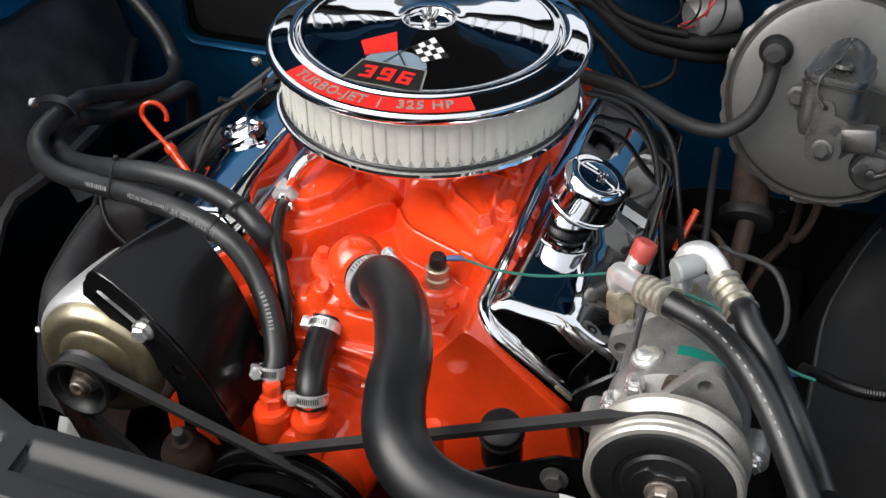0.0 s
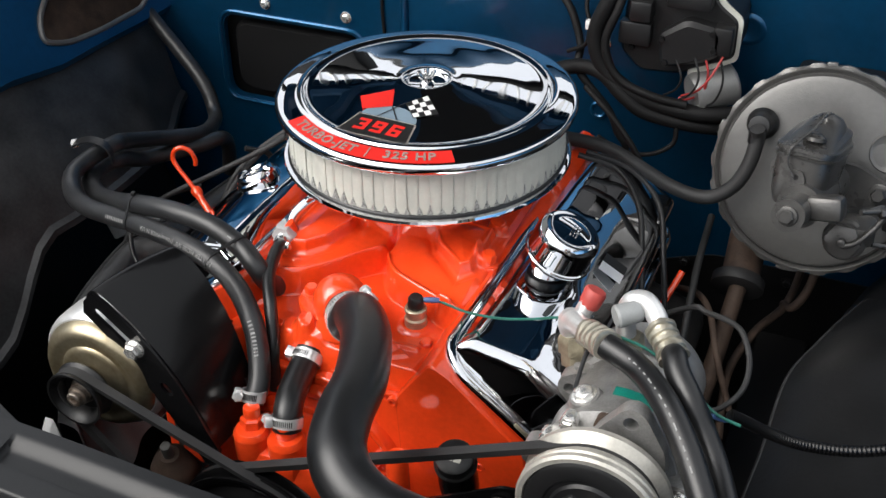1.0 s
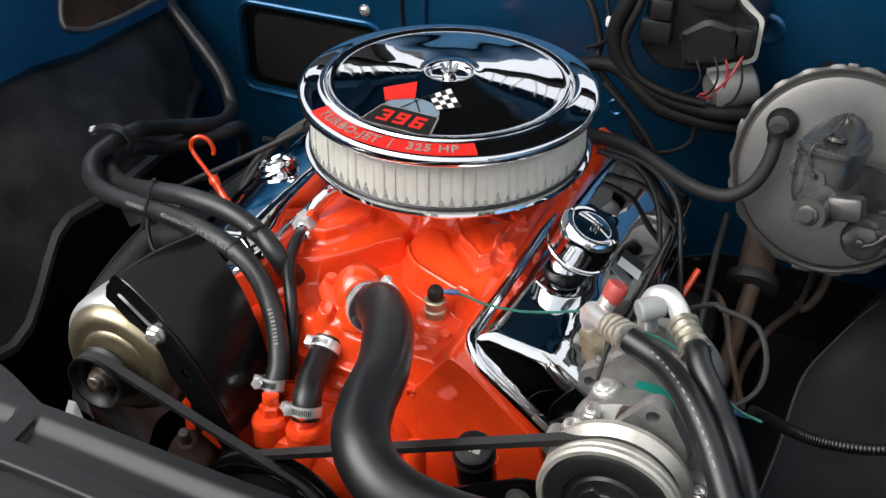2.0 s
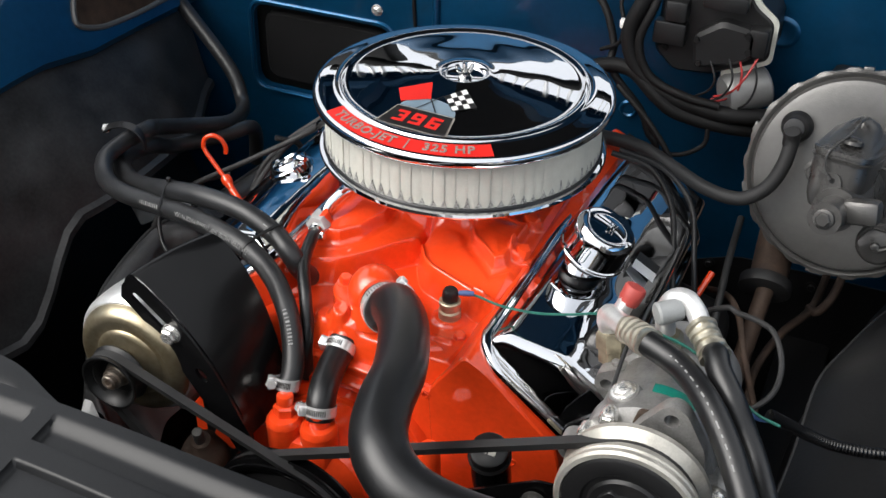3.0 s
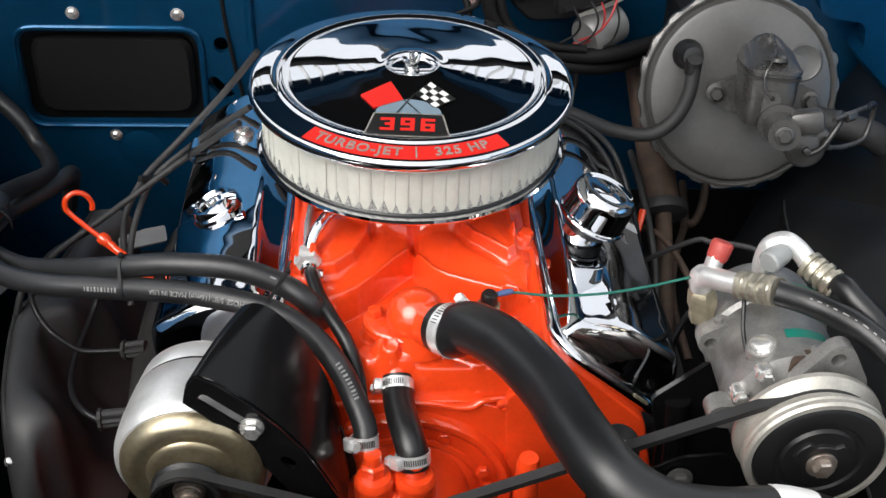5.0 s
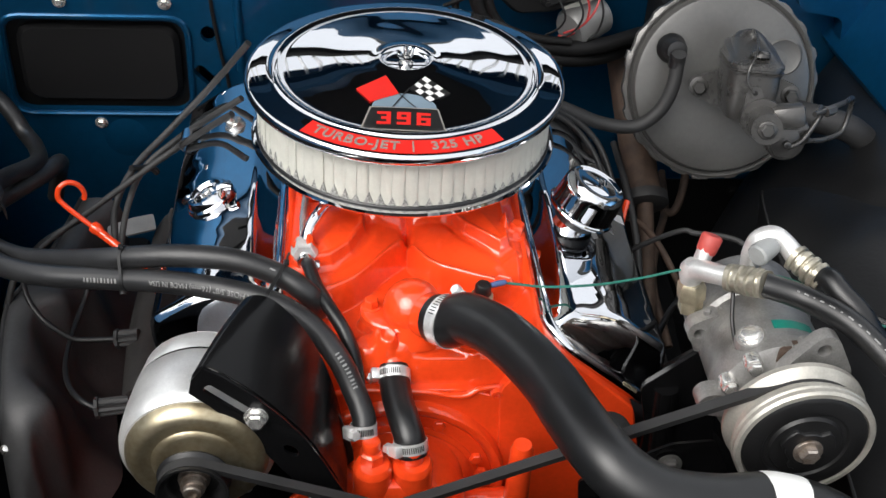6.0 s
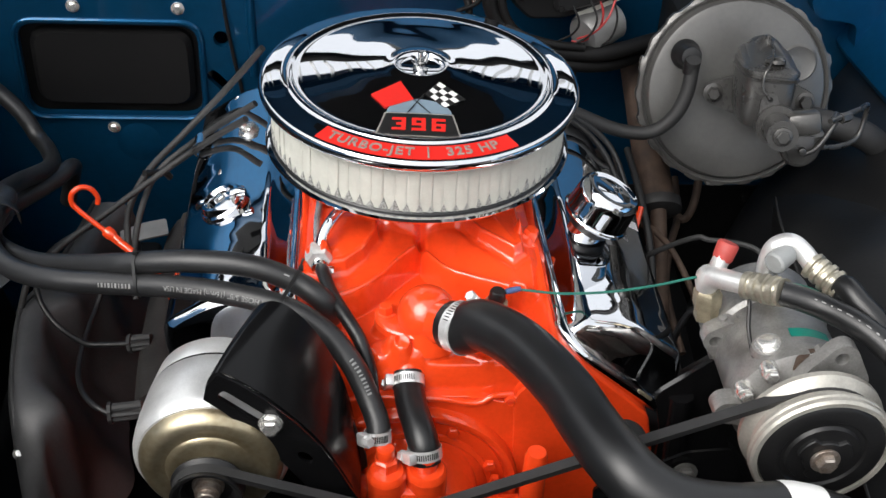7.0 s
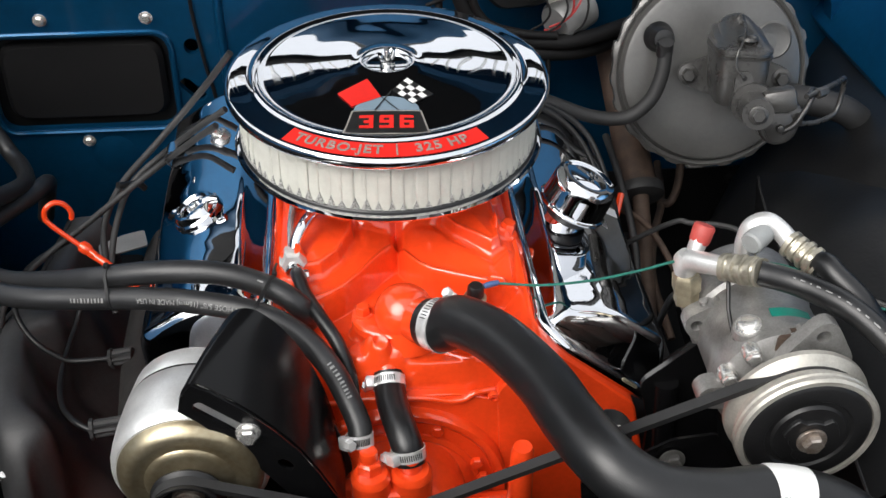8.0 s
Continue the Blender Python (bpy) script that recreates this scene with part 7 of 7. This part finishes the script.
# steering shaft and pedal rod below the booster
st = thing("steering_shaft", (0.37, 0.26, 0.55), "rusty brown steering shaft with rubber joint", "steering shaft")
bm = B()
tube(bm, [(0.36, 0.43, 0.80), (0.365, 0.27, 0.71), (0.368, 0.22, 0.68)], 0.026, 20, smooth=False)
part("column", bm, RUST, st)
bm = B()
lathe(bm, disc_profile(0.036, 0.016), (0.366, 0.222, 0.682), (0.02, -0.85, -0.5), 28)
part("coupling", bm, RUBBER_DULL, st)
bm = B()
tube(bm, [(0.368, 0.21, 0.675), (0.36, 0.10, 0.60), (0.35, 0.0, 0.53)], 0.012, 14, smooth=False)
part("shaft", bm, RUST, st)
bm = B()
tube(bm, [(0.463, 0.40, 0.70), (0.462, 0.34, 0.665), (0.455, 0.31, 0.625), (0.440, 0.29, 0.605), (0.425, 0.30, 0.60)], 0.0065, 10)
single("linkage_rod", bm, RUST, (0.45, 0.3, 0.6), "bent brown linkage rod below the booster", "rod")

# exhaust manifolds and heads' flanks, dull iron
for side, y0 in ((1, -0.20), (-1, -0.16)):
    ex = thing("exhaust_manifold", (side * 0.32, y0, 0.6), "dark cast iron exhaust manifold", "exhaust manifold", "exhaust manifolds")
    bm = B()
    tube(bm, [(side * 0.300, y0, 0.645), (side * 0.310, y0 + 0.12, 0.64), (side * 0.310, y0 + 0.25, 0.635), (side * 0.305, y0 + 0.38, 0.62), (side * 0.29, y0 + 0.44, 0.56)], 0.028, 16)
    part("collector", bm, EXHAUST, ex)
    for k in range(4):
        bm = B()
        tube(bm, [(side * 0.235, y0 + 0.01 + 0.115 * k, 0.675), (side * 0.305, y0 + 0.02 + 0.115 * k, 0.645)], 0.021, 12, smooth=False)
        part("port", bm, EXHAUST, ex)
# starter-side orange bracket seen past the valve cover
bm = B()
tube(bm, [(0.29, 0.06, 0.72), (0.307, 0.1, 0.757)], 0.0045, 8, smooth=False)
single("lift_bracket", bm, ORANGE, (0.30, 0.08, 0.73), "orange painted bracket on the engine's flank", "bracket")

# chassis below
bm = B()
for side in (-1, 1):
    box(bm, (side * 0.43, -0.1, 0.38), (0.08, 1.7, 0.14), 0.01)
box(bm, (0, -0.05, 0.34), (0.9, 0.30, 0.12), 0.02)
box(bm, (0, -0.05, 0.45), (0.26, 0.5, 0.12), 0.03)
single("chassis", bm, BLACK_FLAT, (0, -0.1, 0.28), "flat black chassis rails and crossmember carrying the engine", "chassis", kind="structure")
bm = B()
for side in (-1, 1):
    for y in (-0.55, 0.35):
        box(bm, (side * 0.43, y, 0.155), (0.10, 0.10, 0.31), 0.01)
single("chassis_stand", bm, BLACK_FLAT, (0, 0, 0), "black supports under the chassis", "support", kind="structure")

# black rubber splash flap beside the engine: a folded sheet hung from the fender's edge
FLAP_EDGE = [(-0.440, 0.24, 0.660), (-0.458, 0.12, 0.660), (-0.478, 0.04, 0.662), (-0.489, -0.007, 0.662), (-0.4755, -0.107, 0.660), (-0.460, -0.172, 0.652), (-0.449, -0.216, 0.600), (-0.440, -0.25, 0.54)]
FLAP_FOLD = [(-0.004, -0.19), (-0.008, -0.10), (-0.006, -0.022), (0.0, 0.0), (0.016, 0.007), (0.038, 0.003), (0.052, -0.018), (0.061, -0.052), (0.071, -0.09), (0.084, -0.125), (0.118, -0.165)]
flap = thing("splash_flap", (-0.42, -0.12, 0.33), "black rubber splash flap folded between engine and fender", "splash flap")
bm = B()
rows = []
edge = smooth_line(FLAP_EDGE, 8)
section = smooth_line([(a, 0, b) for a, b in FLAP_FOLD], 4)
for i, e in enumerate(edge):
    s = i / (len(edge) - 1)
    row = []
    for j, q in enumerate(section):
        t = j / (len(section) - 1)
        crease = ease(0.35, 0.6, t) * (0.010 * math.sin(17 * s + 5 * t) + 0.004 * math.sin(37 * s - 8 * t))
        row.append((e[0] + q[0] * (1 - 0.35 * ease(0.6, 1.0, s)) + crease, e[1] - 0.02 * t, e[2] + q[2] * (1 - 0.15 * ease(0.7, 1.0, s)) + 0.5 * crease))
    rows.append(row)
sheet(bm, rows, 0.003)
part("rubber_sheet", bm, FLAP_RUBBER, flap)
bm = B()
tube(bm, [Vector(p) + Vector((0.001, 0, 0.002)) for p in FLAP_EDGE], 0.0035, 8)
part("edge_bead", bm, RUBBER_DULL, flap)
bm = B()
lathe(bm, [(0, 0.006), (0.004, 0.005), (0.0065, 0.0), (0.0065, -0.003), (0, -0.003)], (-0.452, -0.205, 0.622), (0.3, -0.5, 0.8), 16)
part("rivet", bm, STEEL, flap, "bright rivet on the flap's edge")
# pale plate low beside the cover
bm = B()
prism(bm, rounded([(-0.035, -0.012), (0.03, -0.016), (0.036, 0.012), (0.008, 0.015), (-0.03, 0.011)], 0.004), axes((-0.361, 0.17, 0.66), (0.1, -0.2, 1)), 0.003)
single("tray_plate", bm, MOTOR_WHITE, (-0.361, 0.17, 0.66), "pale metal plate low beside the engine", "plate")
bm = B()
prism(bm, rounded([(-0.05, -0.022), (0.040, -0.016), (0.028, 0.006), (-0.05, 0.026)], 0.004), axes((-0.565, 0.130, 0.610), (0.5, -0.3, 1)), 0.003)
single("tray_plate", bm, MOTOR_WHITE, (-0.565, 0.13, 0.61), "pale bare metal plate on the inner fender's edge", "plate")
# thick grey-black hose behind the brake lines
bm = B()
single("brake_vent_hose", tube(bm, [(0.535, 0.175, 0.850), (0.575, 0.160, 0.848), (0.615, 0.15, 0.838), (0.65, 0.16, 0.80), (0.67, 0.16, 0.72)], 0.019, 16), RUBBER_DULL, (0.57, 0.12, 0.85), "thick grey-black hose beside the brake valve", "hose")
# blue pressed brace at the fender and firewall corner
bm = B()
prism(bm, rounded([(0.585, 0.935), (0.60, 0.905), (0.665, 0.895), (0.675, 0.83), (0.70, 0.815), (0.72, 0.95)], 0.012), Matrix.Translation((0, 0.375, 0)) @ XZ, 0.03)
brace = single("fender_brace", bm, BLUE, (0.66, 0.39, 0.81), "metallic blue pressed brace between fender and firewall", "brace")
# black disc in place of a hole, the shade inside it as colour
bm = B()
lathe(bm, [(0.0, 0.0015), (0.011, 0.0015), (0.012, 0.0)], (0.695, 0.3745, 0.862), AX, 20)
part("brace_hole_disc", bm, BLACK_FLAT, brace)

# thin grey wire hanging beside the compressor
bm = B()
tube(bm, [(0.250, 0.02, 0.70), (0.300, 0.0, 0.755), (0.344, -0.02, 0.795), (0.36, -0.03, 0.799), (0.387, -0.05, 0.809), (0.407, -0.07, 0.812), (0.422, -0.1, 0.799), (0.423, -0.13, 0.785), (0.409, -0.15, 0.772), (0.38, -0.15, 0.745), (0.33, -0.14, 0.69), (0.30, -0.13, 0.65)], 0.0034, 8)
single("hanging_wire", bm, RUBBER_DULL, (0.25, 0.02, 0.70), "thin black wire looping beside the inner fender", "wire")

# black apron along the driver's inner fender, with a turned edge
EDGE_A = smooth_line([(0.445, -0.42, 0.735), (0.450, -0.295, 0.755), (0.458, -0.200, 0.765), (0.464, -0.090, 0.775), (0.486, 0.020, 0.750), (0.513, 0.130, 0.723), (0.54, 0.22, 0.70)], 5)
rows = []
for p in EDGE_A:
    rows.append([p + Vector((0.004, 0, -0.10)), p + Vector((0, 0, -0.008)), p, p + Vector((0.012, 0.0, 0.010)), p + Vector((0.05, 0.01, 0.030)), p + Vector((0.10, 0.02, 0.045)), p + Vector((0.20, 0.03, 0.06))])
bm = B()
sheet(bm, rows, 0.003)
apron = thing("fender_apron", (0.46, -0.1, 0.66), "black rubbery apron beside the engine with worn pale edge", "apron")
part("sheet", bm, INNER_SHADED, apron)
bm = B()
tube(bm, [p + Vector((-0.001, 0, 0.002)) for p in EDGE_A], 0.0022, 6, smooth=False)
part("edge_bead", bm, RUBBER_DULL, apron)

for pts, r, mt, text in (([(0.285, 0.20, 0.66), (0.325, 0.14, 0.70), (0.350, 0.10, 0.70), (0.370, 0.05, 0.68), (0.40, 0.02, 0.62)], 0.0045, RUST, "rusty brown steel line low beside the engine"),
                         ([(0.315, 0.24, 0.76), (0.318, 0.16, 0.745), (0.322, 0.10, 0.72), (0.325, 0.05, 0.68), (0.32, 0.0, 0.63)], 0.0050, RUBBER_DULL, "black wire sleeve hanging beside the valve cover"),
                         ([(0.440, 0.38, 0.62), (0.430, 0.30, 0.60), (0.400, 0.22, 0.60), (0.380, 0.14, 0.58), (0.39, 0.05, 0.54)], 0.0060, RUST, "rusty brown linkage low behind the engine")):
    bm = B()
    single("engine_line", tube(bm, pts, r, 10), mt, pts[0], text, "line", "lines beside the engine")
